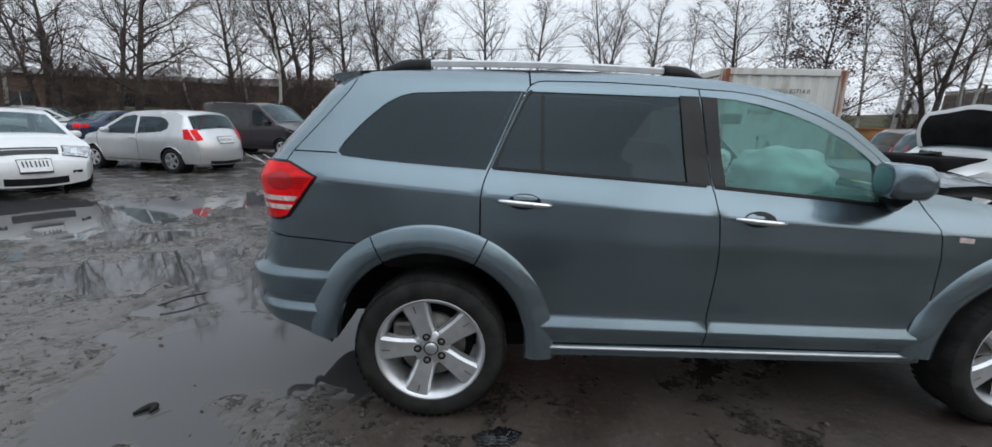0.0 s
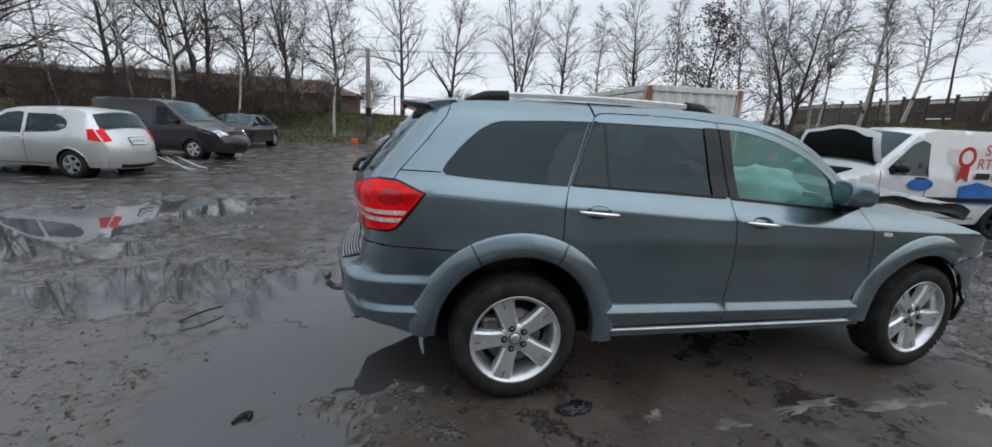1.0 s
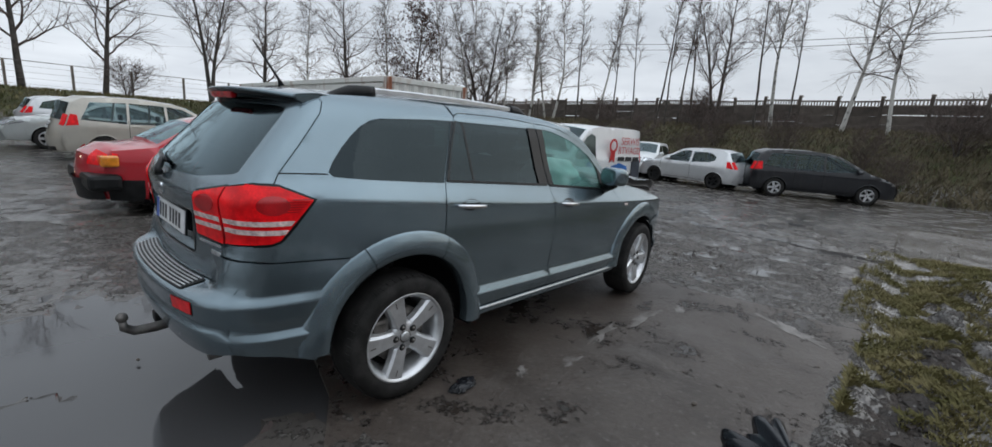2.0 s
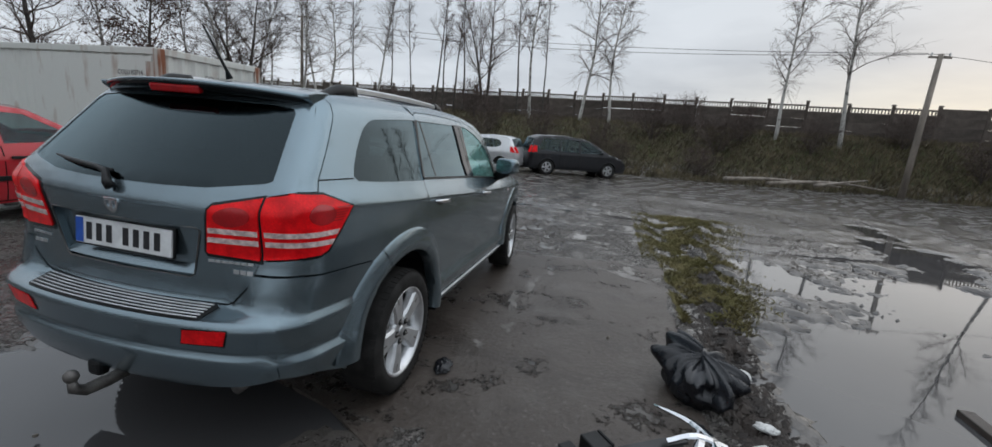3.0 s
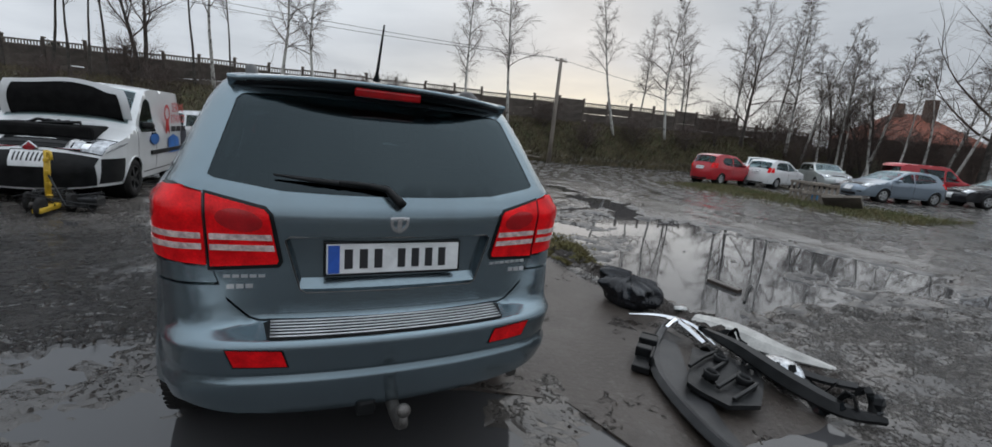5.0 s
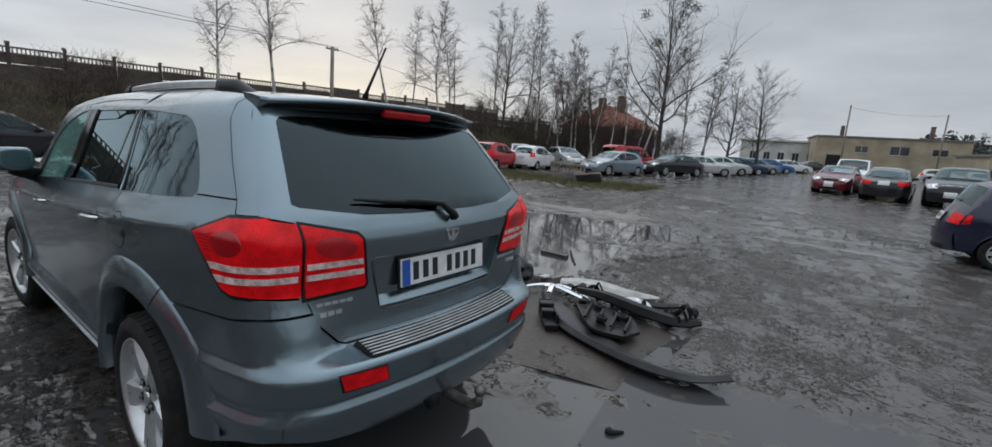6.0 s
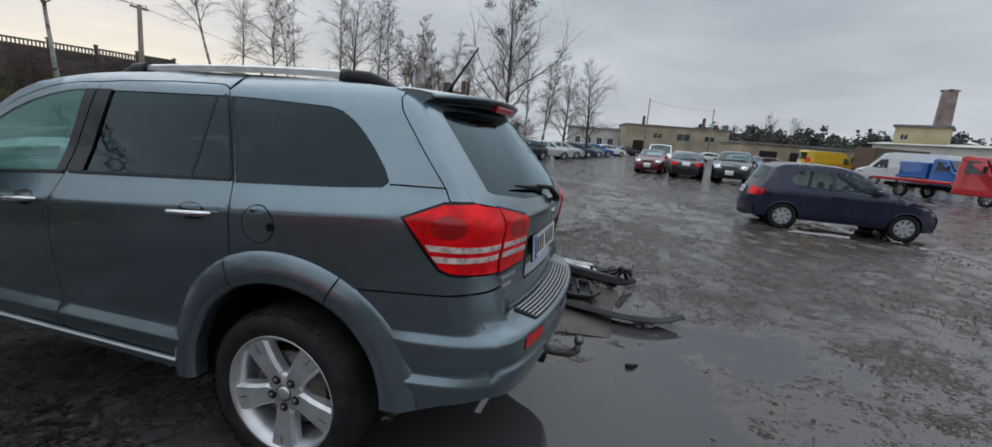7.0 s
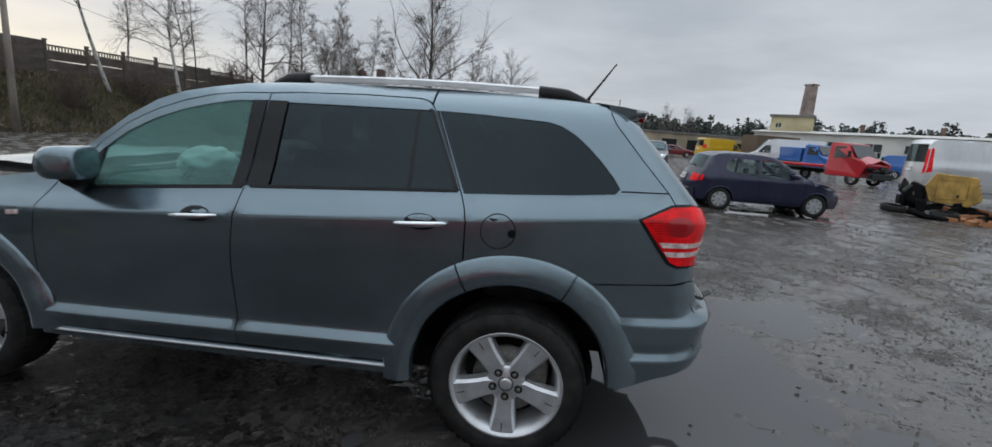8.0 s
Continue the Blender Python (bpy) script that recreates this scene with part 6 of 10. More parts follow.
plant(BIRCH2, [(33.8, 18.2, 1.0), (26.9, -36.5, 1.0), (24.3, -38.3, 1.0), (35.0, 24.6, 0.95), (33, -30.8, 0.95), (16.3, -41.5, 0.9), (9, -46, 0.9), (-16, 29, 0.9), (22.4, -37.6, 0.95), (18.4, -41.4, 1.0), (14.4, -43.2, 0.95), (10.4, -45.4, 1.0), (20.0, -40.6, 0.9)], 2)
plant(BIRCH3, [(21.7, -38.6, 0.9), (20.8, -39.4, 1.0), (19.3, -40.2, 0.9), (17.6, -40.9, 1.0), (15.0, -42.1, 0.95), (13.8, -42.8, 0.9), (31.0, 4.2, 0.9), (26.0, 22.2, 0.9)], 3)
plant(BARE, [(-23.9, 23.8, 1.15), (-21.9, 26.5, 1.2), (23.7, -33.7, 0.95), (16.7, 29.1, 0.9), (-28, 20, 1.1), (6.4, -45.3, 0.8), (4.0, -47, 0.8), (-15, 33, 1.1)], 4)
plant(BARE2, [(-13.3, 31.5, 1.05), (24.9, 23.3, 1.0), (31.8, 8.0, 1.0), (20.9, -41.3, 0.9), (-27, 26, 1.2), (-33, 14, 1.1), (18.6, -42.5, 0.9), (-8.5, 35, 1.0)], 5)
plant(THIN, [(33.5, 16.6, 1.0), (33.1, 14.6, 0.9), (32.6, 12.4, 1.05), (32.2, 9.8, 0.95), (31.3, 5.3, 1.1), (30.9, 3.4, 1.0), (32.0, 11.4, 0.9), (34.2, 20.5, 1.0), (8.6, -46.5, 1.0), (26.5, -30, 0.8)], 6)
plant(BUSH, [(24.5, -1.0, 0.6), (25.5, 2.5, 0.7), (26.5, 6.0, 0.6), (25.0, 10.0, 0.7), (27.5, -9.0, 0.6), (26.8, -12.5, 0.7), (27.2, -17.0, 0.6), (25.2, -19.5, 0.6), (28.4, -6.0, 0.7), (24.3, 6.5, 0.5), (22.8, -2.2, 0.45), (23.0, -6.2, 0.5), (25.0, -23.5, 0.7), (24.0, -31.0, 0.9), (22.6, -35.0, 1.1), (21.4, -40.0, 1.2), (19.6, -41.8, 1.2), (18.0, -42.6, 1.3), (16.4, -43.4, 1.2), (14.8, -44.0, 1.2), (13.2, -45.0, 1.2), (11.4, -46.0, 1.1), (23.5, -38.6, 1.1), (20.4, -43.5, 1.3), (17.2, -45.5, 1.3)], 10)
plant(BARE, [(-34, -133, 1.2), (-40, -136, 1.0), (-24, -140, 0.9), (-84, -66, 0.9)], 12)
plant(BARE, [(-31, 24, 1.2), (-25, 29, 1.1), (-18, 31, 1.0), (-11, 34, 1.0), (-5, 36, 0.95), (3.5, 35, 0.9), (12.5, 34, 0.9)], 8)
plant(BIRCH, [(-26, 22.5, 0.95), (-13.5, 27.5, 1.05), (19.5, 28.0, 1.0), (25.5, 25.5, 1.05), (27, 23.6, 1.0), (28.4, 21.5, 1.1), (13.5, 28.5, 0.85)], 9)
plant(BUSH, [(-15.5, 27.6, 1.2), (-22.5, 24.6, 1.3), (-7.5, 29.0, 1.1), (-18.5, 26.0, 1.2), (-30.5, 19.5, 1.4), (-33, 17, 1.3), (-2.5, 31.0, 0.9), (-10.5, 28.4, 1.0), (4.0, 31.5, 0.7), (22, 27, 1.0), (25, 24.5, 0.9), (18, 29.5, 1.0), (-17, 29, 1.1), (-20, 27, 1.2), (-9.5, 30.5, 1.0), (-24, 25, 1.3), (-5.5, 31, 0.8), (-29, 22, 1.3), (27.0, -4.0, 0.8), (26.0, -7.5, 0.7), (29.5, 8.0, 0.8), (27.5, 14.0, 0.8), (-26, 21, 1.2), (-12, 29, 1.0), (24.0, -28.0, 0.7), (21, -37, 0.9)], 7)

# ---- parked cars: a silhouette with tumblehome sides, cut windows and parts of their own ----
SHAPES = {
    "three_door": dict(top=[(0.015, 0.16), (0.0, 0.32), (0.006, 0.48), (0.018, 0.57), (0.04, 0.66), (0.095, 0.925), (0.135, 0.972), (0.23, 0.997), (0.35, 1.0), (0.47, 0.98), (0.54, 0.94), (0.74, 0.645), (0.81, 0.60), (0.915, 0.525), (0.968, 0.45), (1.0, 0.32), (0.985, 0.16)], rear=(4, 5), front=(10, 11), win=[[(0.435, 0.62), (0.435, 0.91), (0.46, 0.925), (0.53, 0.90), (0.62, 0.77), (0.705, 0.645), (0.69, 0.625)], [(0.415, 0.63), (0.415, 0.905), (0.26, 0.905), (0.215, 0.87), (0.185, 0.80), (0.19, 0.72), (0.235, 0.665)]]),
    "hatch": dict(top=[(0.015, 0.16), (0.0, 0.32), (0.008, 0.52), (0.03, 0.62), (0.09, 0.90), (0.13, 0.965), (0.22, 0.995), (0.34, 1.0), (0.46, 0.985), (0.52, 0.95), (0.71, 0.665), (0.80, 0.625), (0.92, 0.54), (0.975, 0.46), (1.0, 0.33), (0.985, 0.16)], rear=(3, 4), front=(9, 10), win=[[(0.46, 0.63), (0.46, 0.92), (0.515, 0.905), (0.665, 0.665)], [(0.445, 0.63), (0.445, 0.92), (0.23, 0.915), (0.15, 0.85), (0.115, 0.68)]]),
    "arched": dict(top=[(0.02, 0.17), (0.0, 0.33), (0.008, 0.48), (0.028, 0.58), (0.075, 0.69), (0.165, 0.925), (0.20, 0.955), (0.26, 0.985), (0.36, 1.0), (0.47, 0.985), (0.545, 0.94), (0.745, 0.655), (0.83, 0.605), (0.93, 0.515), (0.98, 0.43), (1.0, 0.31), (0.985, 0.16)], rear=(4, 5), front=(10, 11), win=[[(0.465, 0.645), (0.465, 0.935), (0.53, 0.905), (0.62, 0.79), (0.70, 0.67)], [(0.45, 0.65), (0.45, 0.935), (0.34, 0.935), (0.26, 0.90), (0.20, 0.82), (0.185, 0.74), (0.30, 0.68)]]),
    "sedan": dict(top=[(0.01, 0.18), (0.0, 0.34), (0.005, 0.56), (0.025, 0.645), (0.13, 0.69), (0.255, 0.92), (0.33, 0.985), (0.44, 1.0), (0.53, 0.965), (0.69, 0.70), (0.80, 0.655), (0.93, 0.57), (0.98, 0.48), (1.0, 0.34), (0.985, 0.18)], rear=(4, 5), front=(8, 9), win=[[(0.455, 0.68), (0.455, 0.94), (0.52, 0.925), (0.655, 0.70)], [(0.44, 0.68), (0.44, 0.94), (0.34, 0.93), (0.27, 0.86), (0.19, 0.70)]]),
    "wagon": dict(top=[(0.015, 0.17), (0.0, 0.33), (0.006, 0.55), (0.02, 0.63), (0.075, 0.91), (0.11, 0.965), (0.2, 0.99), (0.38, 1.0), (0.52, 0.965), (0.69, 0.68), (0.80, 0.635), (0.93, 0.55), (0.98, 0.46), (1.0, 0.33), (0.985, 0.17)], rear=(3, 4), front=(8, 9), win=[[(0.48, 0.655), (0.48, 0.93), (0.525, 0.915), (0.655, 0.69)], [(0.465, 0.655), (0.465, 0.93), (0.30, 0.93), (0.285, 0.655)], [(0.275, 0.655), (0.29, 0.93), (0.15, 0.915), (0.085, 0.70)]]),
    "mpv": dict(top=[(0.012, 0.15), (0.0, 0.30), (0.006, 0.50), (0.02, 0.58), (0.06, 0.90), (0.10, 0.965), (0.22, 0.995), (0.38, 1.0), (0.54, 0.955), (0.60, 0.91), (0.80, 0.62), (0.88, 0.56), (0.965, 0.46), (1.0, 0.32), (0.985, 0.15)], rear=(3, 4), front=(9, 10), win=[[(0.50, 0.60), (0.50, 0.92), (0.585, 0.885), (0.755, 0.635)], [(0.487, 0.60), (0.487, 0.92), (0.31, 0.93), (0.30, 0.60)], [(0.288, 0.60), (0.298, 0.93), (0.13, 0.91), (0.08, 0.64)]]),
    "van": dict(top=[(0.01, 0.14), (0.0, 0.28), (0.0, 0.50), (0.012, 0.60), (0.02, 0.93), (0.05, 0.985), (0.15, 1.0), (0.50, 0.995), (0.59, 0.96), (0.77, 0.62), (0.86, 0.56), (0.96, 0.47), (1.0, 0.32), (0.985, 0.14)], rear=(3, 4), front=(8, 9), win=[[(0.545, 0.58), (0.545, 0.87), (0.58, 0.90), (0.62, 0.865), (0.725, 0.64), (0.72, 0.585)]]),
    "boxvan": dict(top=[(0.01, 0.14), (0.0, 0.28), (0.0, 0.50), (0.012, 0.60), (0.02, 0.93), (0.05, 0.985), (0.15, 1.0), (0.50, 0.995), (0.59, 0.96), (0.77, 0.62), (0.86, 0.56), (0.96, 0.47), (1.0, 0.32), (0.985, 0.14)], rear=(3, 4), front=(8, 9), win=[[(0.545, 0.58), (0.545, 0.87), (0.58, 0.90), (0.62, 0.865), (0.725, 0.64), (0.72, 0.585)], [(0.52, 0.58), (0.52, 0.89), (0.20, 0.90), (0.19, 0.58)]]),
    "bigvan": dict(top=[(0.005, 0.12), (0.0, 0.24), (0.0, 0.50), (0.005, 0.60), (0.01, 0.95), (0.03, 0.99), (0.2, 1.0), (0.64, 0.99), (0.72, 0.94), (0.865, 0.55), (0.92, 0.50), (0.985, 0.42), (1.0, 0.26), (0.99, 0.12)], rear=(3, 4), front=(8, 9), win=[[(0.685, 0.52), (0.69, 0.78), (0.765, 0.77), (0.845, 0.56), (0.84, 0.52)]]),
    "suv": dict(top=[(0.012, 0.19), (0.0, 0.34), (0.005, 0.55), (0.02, 0.63), (0.07, 0.91), (0.11, 0.97), (0.24, 1.0), (0.42, 0.99), (0.53, 0.95), (0.68, 0.685), (0.80, 0.65), (0.93, 0.58), (0.985, 0.48), (1.0, 0.33), (0.985, 0.19)], rear=(3, 4), front=(8, 9), win=[[(0.47, 0.66), (0.47, 0.93), (0.525, 0.91), (0.64, 0.70)], [(0.455, 0.66), (0.455, 0.935), (0.29, 0.935), (0.27, 0.66)], [(0.26, 0.66), (0.28, 0.93), (0.14, 0.92), (0.085, 0.71)]]),
}
WHEEL_MESH = {}


def car_wheel(r, rim_mat):
    key = (round(r, 3), rim_mat.name)
    if key not in WHEEL_MESH:
        ty = lathe("tyre", [(r * 0.64, -0.085), (r * 0.72, -0.10), (r * 0.93, -0.10), (r, -0.075), (r, 0.075), (r * 0.93, 0.10), (r * 0.72, 0.10), (r * 0.64, 0.085)], M["rubber"], 28)
        bm = bmesh.new()
        n = 5 if rim_mat.name != "wheel_cover" else 8
        ring = [(r * 0.66, 0.088), (r * 0.60, 0.092), (r * 0.585, 0.06), (r * 0.55, 0.02)]
        rows = [[bm.verts.new((q * math.cos(2 * math.pi * k / 30), h, q * math.sin(2 * math.pi * k / 30))) for k in range(30)] for q, h in ring]
        for r0, r1 in zip(rows, rows[1:]):
            for k in range(30):
                bm.faces.new((r0[k], r0[(k + 1) % 30], r1[(k + 1) % 30], r1[k]))
        for s in range(n):
            a = 2 * math.pi * s / n
            ca, sa = math.cos(a), math.sin(a)
            hw = r * (0.11 if n == 5 else 0.13)
            q = []
            for rr, w, y in ((r * 0.05, hw * 0.9, 0.085), (r * 0.61, hw, 0.088)):
                for sg in (-1, 1):
                    q.append(bm.verts.new((rr * ca - sg * w * sa, y, rr * sa + sg * w * ca)))
                    q.append(bm.verts.new((rr * ca - sg * w * sa, y - 0.03, rr * sa + sg * w * ca)))
            bm.faces.new((q[0], q[2], q[6], q[4]))
            bm.faces.new((q[0], q[4], q[5], q[1]))
            bm.faces.new((q[2], q[3], q[7], q[6]))
        WHEEL_MESH[key] = (ty, bm_mesh("rim", bm, rim_mat), lathe("wheel_back", [(0.0, 0.01), (r * 0.6, 0.01)], M["black_matt"], 20))
    return WHEEL_MESH[key]


M["cover"] = mat("wheel_cover", (0.42, 0.43, 0.44), 0.4, 0.3, 0.15, 12)
PAINTS = {}


def car_paint(name, col, metal=0.3):
    if name not in PAINTS:
        PAINTS[name] = paint(name + "_car_paint", col, metal, 0.32, (0.09, 0.08, 0.07), 0.18)
    return PAINTS[name]


CAR_MESH = {}


def make_car(shape, label, size, colour, spot, heading, wheel_r=0.31, base=None, rims="alloy", glass_mat="pane", dark_bumpers=False, lamps_on=False, name="car", category="car", cladding=None, no_plate=False, tint_rear=None, wheel_at=(0.175, 0.80), crush=0.0, tail="high", fine=False):
    """A parked car whose middle stands over spot, its front towards heading."""
    L, W, H = size
    sh = SHAPES[shape]
    x, y = spot
    boxy = shape in ("van", "bigvan", "boxvan")
    z0 = float(ground_z(x, y)) if base is None else base
    car = thing(name, label, category, pose(x, y, z0, 0, 0, heading))
    top = [((u - 0.5) * L, v * H) for u, v in sh["top"]]
    wx = [(wheel_at[0] - 0.5) * L, (wheel_at[1] - 0.5) * L]
    r0, r1 = sh["rear"]
    f0_, f1_ = sh["front"]

    def hw(px, pz):
        f = ip(pz / H, [0.12, 0.22, 0.30, 0.45, 0.55, 0.59, 0.66, 1.0], [0.90, 0.965, 0.985, 0.995, 1.0, 0.985, 0.945, 0.74 if not boxy else 0.86])
        u = abs(px) / (L / 2)
        return W / 2 * f * (1 - 0.24 * max(0, (u - 0.68) / 0.32) ** 2.2)

    def crushed(p):
        px, py, pz = p
        if crush and px > 0.24 * L:
            k = (px - 0.24 * L) / (0.26 * L)
            q = Vector((px * 3.1, py * 3.1, pz * 3.1))
            px -= crush * L * k * (0.55 + 0.7 * noise.noise(q))
            py += 0.10 * k * noise.noise(q + Vector((7, 0, 0)))
            pz += 0.16 * k * noise.noise(q + Vector((0, 9, 0)))
        return (px, py, pz)
    # body: sides cut round the wheels and windows, and a crowned strip over the top
    poly = list(top)
    zb = top[-1][1]
    ra = wheel_r * 1.13
    cut = math.degrees(math.asin(min(0.95, max(-0.95, (zb - wheel_r) / ra))))
    for wxx in reversed(wx):
        poly += [(wxx + ra * math.cos(radians(a)), wheel_r + ra * math.sin(radians(a))) for a in np.linspace(cut, 180 - cut, 13)]
    panes = [[((u - 0.5) * L, q * H) for u, q in w] for w in sh["win"]]
    v2, tris, _ = fill(poly, panes, 0.16)
    vs, fs = [], []
    for sgn in (-1, 1):
        o = len(vs)
        vs += [(p[0], sgn * hw(p[0], p[1]), p[1]) for p in v2]
        fs += [tuple(o + i for i in (t if sgn < 0 else t[::-1])) for t in tris]
    cross = np.array([-1, -0.97, -0.88, -0.6, -0.2, 0.2, 0.6, 0.88, 0.97, 1])
    dense, glazed = [], []
    for s_, ((xa, za), (xb, zb_)) in enumerate(zip(top, top[1:])):
        pane_here = s_ in (f0_,) or (s_ == r0 and tint_rear != "none")
        k = 12 if pane_here else max(1, int(math.hypot(xb - xa, zb_ - za) / 0.15))
        dense += [(xa + (xb - xa) * i / k, za + (zb_ - za) * i / k) for i in range(k)]
        glazed += [pane_here and 1 <= i <= k - 2 for i in range(k)]
    dense.append(top[-1])

    def strip(xa, za, f, off=0.0, nrm=(0, 0)):
        bulge = (0.035 + 0.17 * abs(nrm[0]) ** 2) * (1 - abs(f) ** 2.5) + off
        return crushed((xa + nrm[0] * bulge, f * hw(xa, za), za + nrm[1] * bulge))

    def normal_at(path, i):
        (x0, z0_), (x1, z1_) = path[max(i - 1, 0)], path[min(i + 1, len(path) - 1)]
        dx, dz = x1 - x0, z1_ - z0_
        q = math.hypot(dx, dz) or 1
        return (-dz / q, dx / q)
    vs = [crushed(v) for v in vs]
    o = len(vs)
    for i, (xa, za) in enumerate(dense):
        nr = normal_at(dense, i)
        vs += [strip(xa, za, f, 0, nr) for f in cross]
    k = len(cross)
    for i in range(len(dense) - 1):
        for j in range(k - 1):
            if glazed[i] and 2 <= j <= k - 4:
                continue
            fs.append((o + i * k + j, o + i * k + j + 1, o + (i + 1) * k + j + 1, o + (i + 1) * k + j))
    bm = bmesh.new()
    bv = [bm.verts.new(v) for v in vs]
    for q in fs:
        try:
            bm.faces.new([bv[i] for i in q])
        except ValueError:
            pass
    bmesh.ops.remove_doubles(bm, verts=bm.verts, dist=0.003)
    bmesh.ops.recalc_face_normals(bm, faces=bm.faces)
    me = bm_mesh("body", bm, colour, True)
    me.set_sharp_from_angle(angle=radians(38))
    piece("body", me, car)
    gm = M[glass_mat]

    def on_flank(s, lift):
        return lambda a, b, off: crushed((a, s * (hw(a, b) + lift + off), b))

    def face_patch(nm, end, v0, v1, fa, fb, material, off=0.008, label_="", parent=None):
        """A part that lies on the nose (end 1) or the tail (end -1) between two levels."""
        side = top[:r1 + 1] if end < 0 else top[f1_:][::-1]
        pz_, px_ = [p[1] for p in side], [p[0] for p in side]
        vs, fs = [], []
        nv, nf = 5, 9
        for t in np.linspace(v0, v1, nv):
            za = t * H
            xa = ip(za, pz_, px_)
            dz = 0.05
            dx = ip(za + dz, pz_, px_) - ip(za - dz, pz_, px_)
            q = math.hypot(dx, 2 * dz)
            nr = (-2 * dz / q, dx / q) if end < 0 else (2 * dz / q, -dx / q)
            for f in np.linspace(fa, fb, nf):
                vs.append(strip(xa, za, f, off, nr))
        for i in range(nv - 1):
            for j in range(nf - 1):
                fs.append((i * nf + j, i * nf + j + 1, i * nf + nf + 1 + j, i * nf + nf + j))
        return piece(nm, mesh_from(nm, vs, fs, material), parent or car, label_)

    def edge(v, end):
        side = top[:r1 + 1] if end < 0 else top[f1_:][::-1]
        return ip(v * H, [p[1] for p in side], [p[0] for p in side])

    def cross_patch(nm, i0, i1, f0, f1, a0, a1, material, off=0.006, label_=""):
        (xa, za), (xb, zb_) = top[i0], top[i1]
        nr = normal_at([(xa, za), (xb, zb_)], 0)
        vs, fs = [], []
        for t in np.linspace(a0, a1, 4):
            for f in np.linspace(f0, f1, 9):
                vs.append(strip(xa + (xb - xa) * t, za + (zb_ - za) * t, f, off, nr))
        for i in range(3):
            for j in range(8):
                fs.append((i * 9 + j, i * 9 + j + 1, i * 9 + 10 + j, i * 9 + 9 + j))
        return piece(nm, mesh_from(nm, vs, fs, material), car, label_)
    for sgn in (-1, 1):
        for k_, pw in enumerate(panes):
            sheet("side_window", pw, on_flank(sgn, -0.006), M[tint_rear] if tint_rear in M and k_ > 0 else gm, car, (), 0.0, 0.2)
    if tint_rear != "none":
        cross_patch("rear_window", r0, r1, -0.89, 0.89, 0.06, 0.93, M[tint_rear] if tint_rear in M else gm, 0.002)
    cross_patch("windscreen", f0_, f1_, -0.89, 0.89, 0.06, 0.95, gm, 0.002)
    # lamps that wrap round the corners
    dk, blk = M["black_plastic"], M["black_gloss"]
    sv0, sv1 = {"high": (0.50, 0.72), "tall": (0.42, 0.86), "low": (0.44, 0.60)}[tail]
    if shape == "sedan":
        sv0, sv1 = 0.47, 0.625
    hv0, hv1 = (0.43, 0.535) if not boxy else (0.40, 0.50)
    if shape in ("sedan", "wagon", "suv"):
        hv0, hv1 = 0.45, 0.555
    if shape == "bigvan":
        hv0, hv1 = 0.33, 0.42
    for sgn in (-1, 1):
        inner = {"tall": 0.88, "high": 0.80, "low": 0.66}[tail if shape != "sedan" else "low"]
        face_patch("tail_lamp", -1, sv0 + 0.03, sv1 - 0.02, *sorted((sgn * inner, sgn * 0.995)), M["lamp_red"], 0.010)
        wv_ = 0.055 if tail == "high" else 0.03
        sheet("tail_lamp", [(edge(sv0 + 0.04, -1) + 0.004 * L, (sv0 + 0.04) * H), (edge(sv0 + 0.05, -1) + wv_ * L, (sv0 + 0.06) * H), (edge(sv1, -1) + wv_ * 0.55 * L, (sv1 - 0.01) * H), (edge(sv1, -1) + 0.004 * L, sv1 * H)], on_flank(sgn, 0.010), M["lamp_red"], car, (), 0.012, 0.2)
        if not crush:
            lens = M["head_lens"] if not lamps_on else M["lamp_lit"]
            hl = face_patch("headlamp", 1, hv0, hv1, *sorted((sgn * 0.56, sgn * 0.99)), lens, 0.010)
            face_patch("lamp_bezel", 1, hv0 - 0.008, hv1 + 0.008, *sorted((sgn * 0.53, sgn * 0.995)), blk, 0.006, "", hl)
            face_patch("lamp_eye", 1, hv0 + 0.02, hv1 - 0.025, *sorted((sgn * 0.68, sgn * 0.78)), M["chrome"] if not lamps_on else lens, 0.013, "", hl)
            sheet("headlamp_side", [(edge(hv0 + 0.02, 1) - 0.004 * L, (hv0 + 0.02) * H), (edge(hv0, 1) - 0.045 * L, (hv0 + 0.05) * H), (edge(hv1, 1) - 0.06 * L, (hv1 - 0.004) * H), (edge(hv1, 1) - 0.006 * L, (hv1 - 0.02) * H)], on_flank(sgn, 0.008), lens, car, (), 0.01, 0.2)
            face_patch("fog_intake", 1, 0.21, 0.30, *sorted((sgn * 0.68, sgn * 0.90)), dk, 0.012)
        mx = top[f1_][0] - 0.085 * L
        mz = top[f1_][1] * 1.04
        piece("mirror", box_mesh("mirror", (0.14, 0.19, 0.13), colour if not dark_bumpers else dk, 0.05, (mx, sgn * (hw(mx, mz) + 0.085), mz)), car)
        # door gaps and handles
        us = [max(p[0] for p in sh["win"][1]) if len(sh["win"]) > 1 else min(p[0] for p in sh["win"][0])]
        us = [us[0] + 0.006, max(p[0] for p in sh["win"][0]) + 0.035]
        if len(sh["win"]) > 2 or shape == "sedan":
            us.append(max(min(p[0] for p in sh["win"][1]) - 0.004, 0.275))
        for k_, u in enumerate(us):
            xs_ = (u - 0.5) * L
            hi_v = 0.62 if k_ == 1 else 0.66
            sheet("door_gap", [(xs_ - 0.006, 0.20 * H), (xs_ + 0.006, 0.20 * H), (xs_ + 0.006, hi_v * H), (xs_ - 0.006, hi_v * H)], on_flank(sgn, 0.0015), M["black_matt"], car, (), 0.003, 0.15)
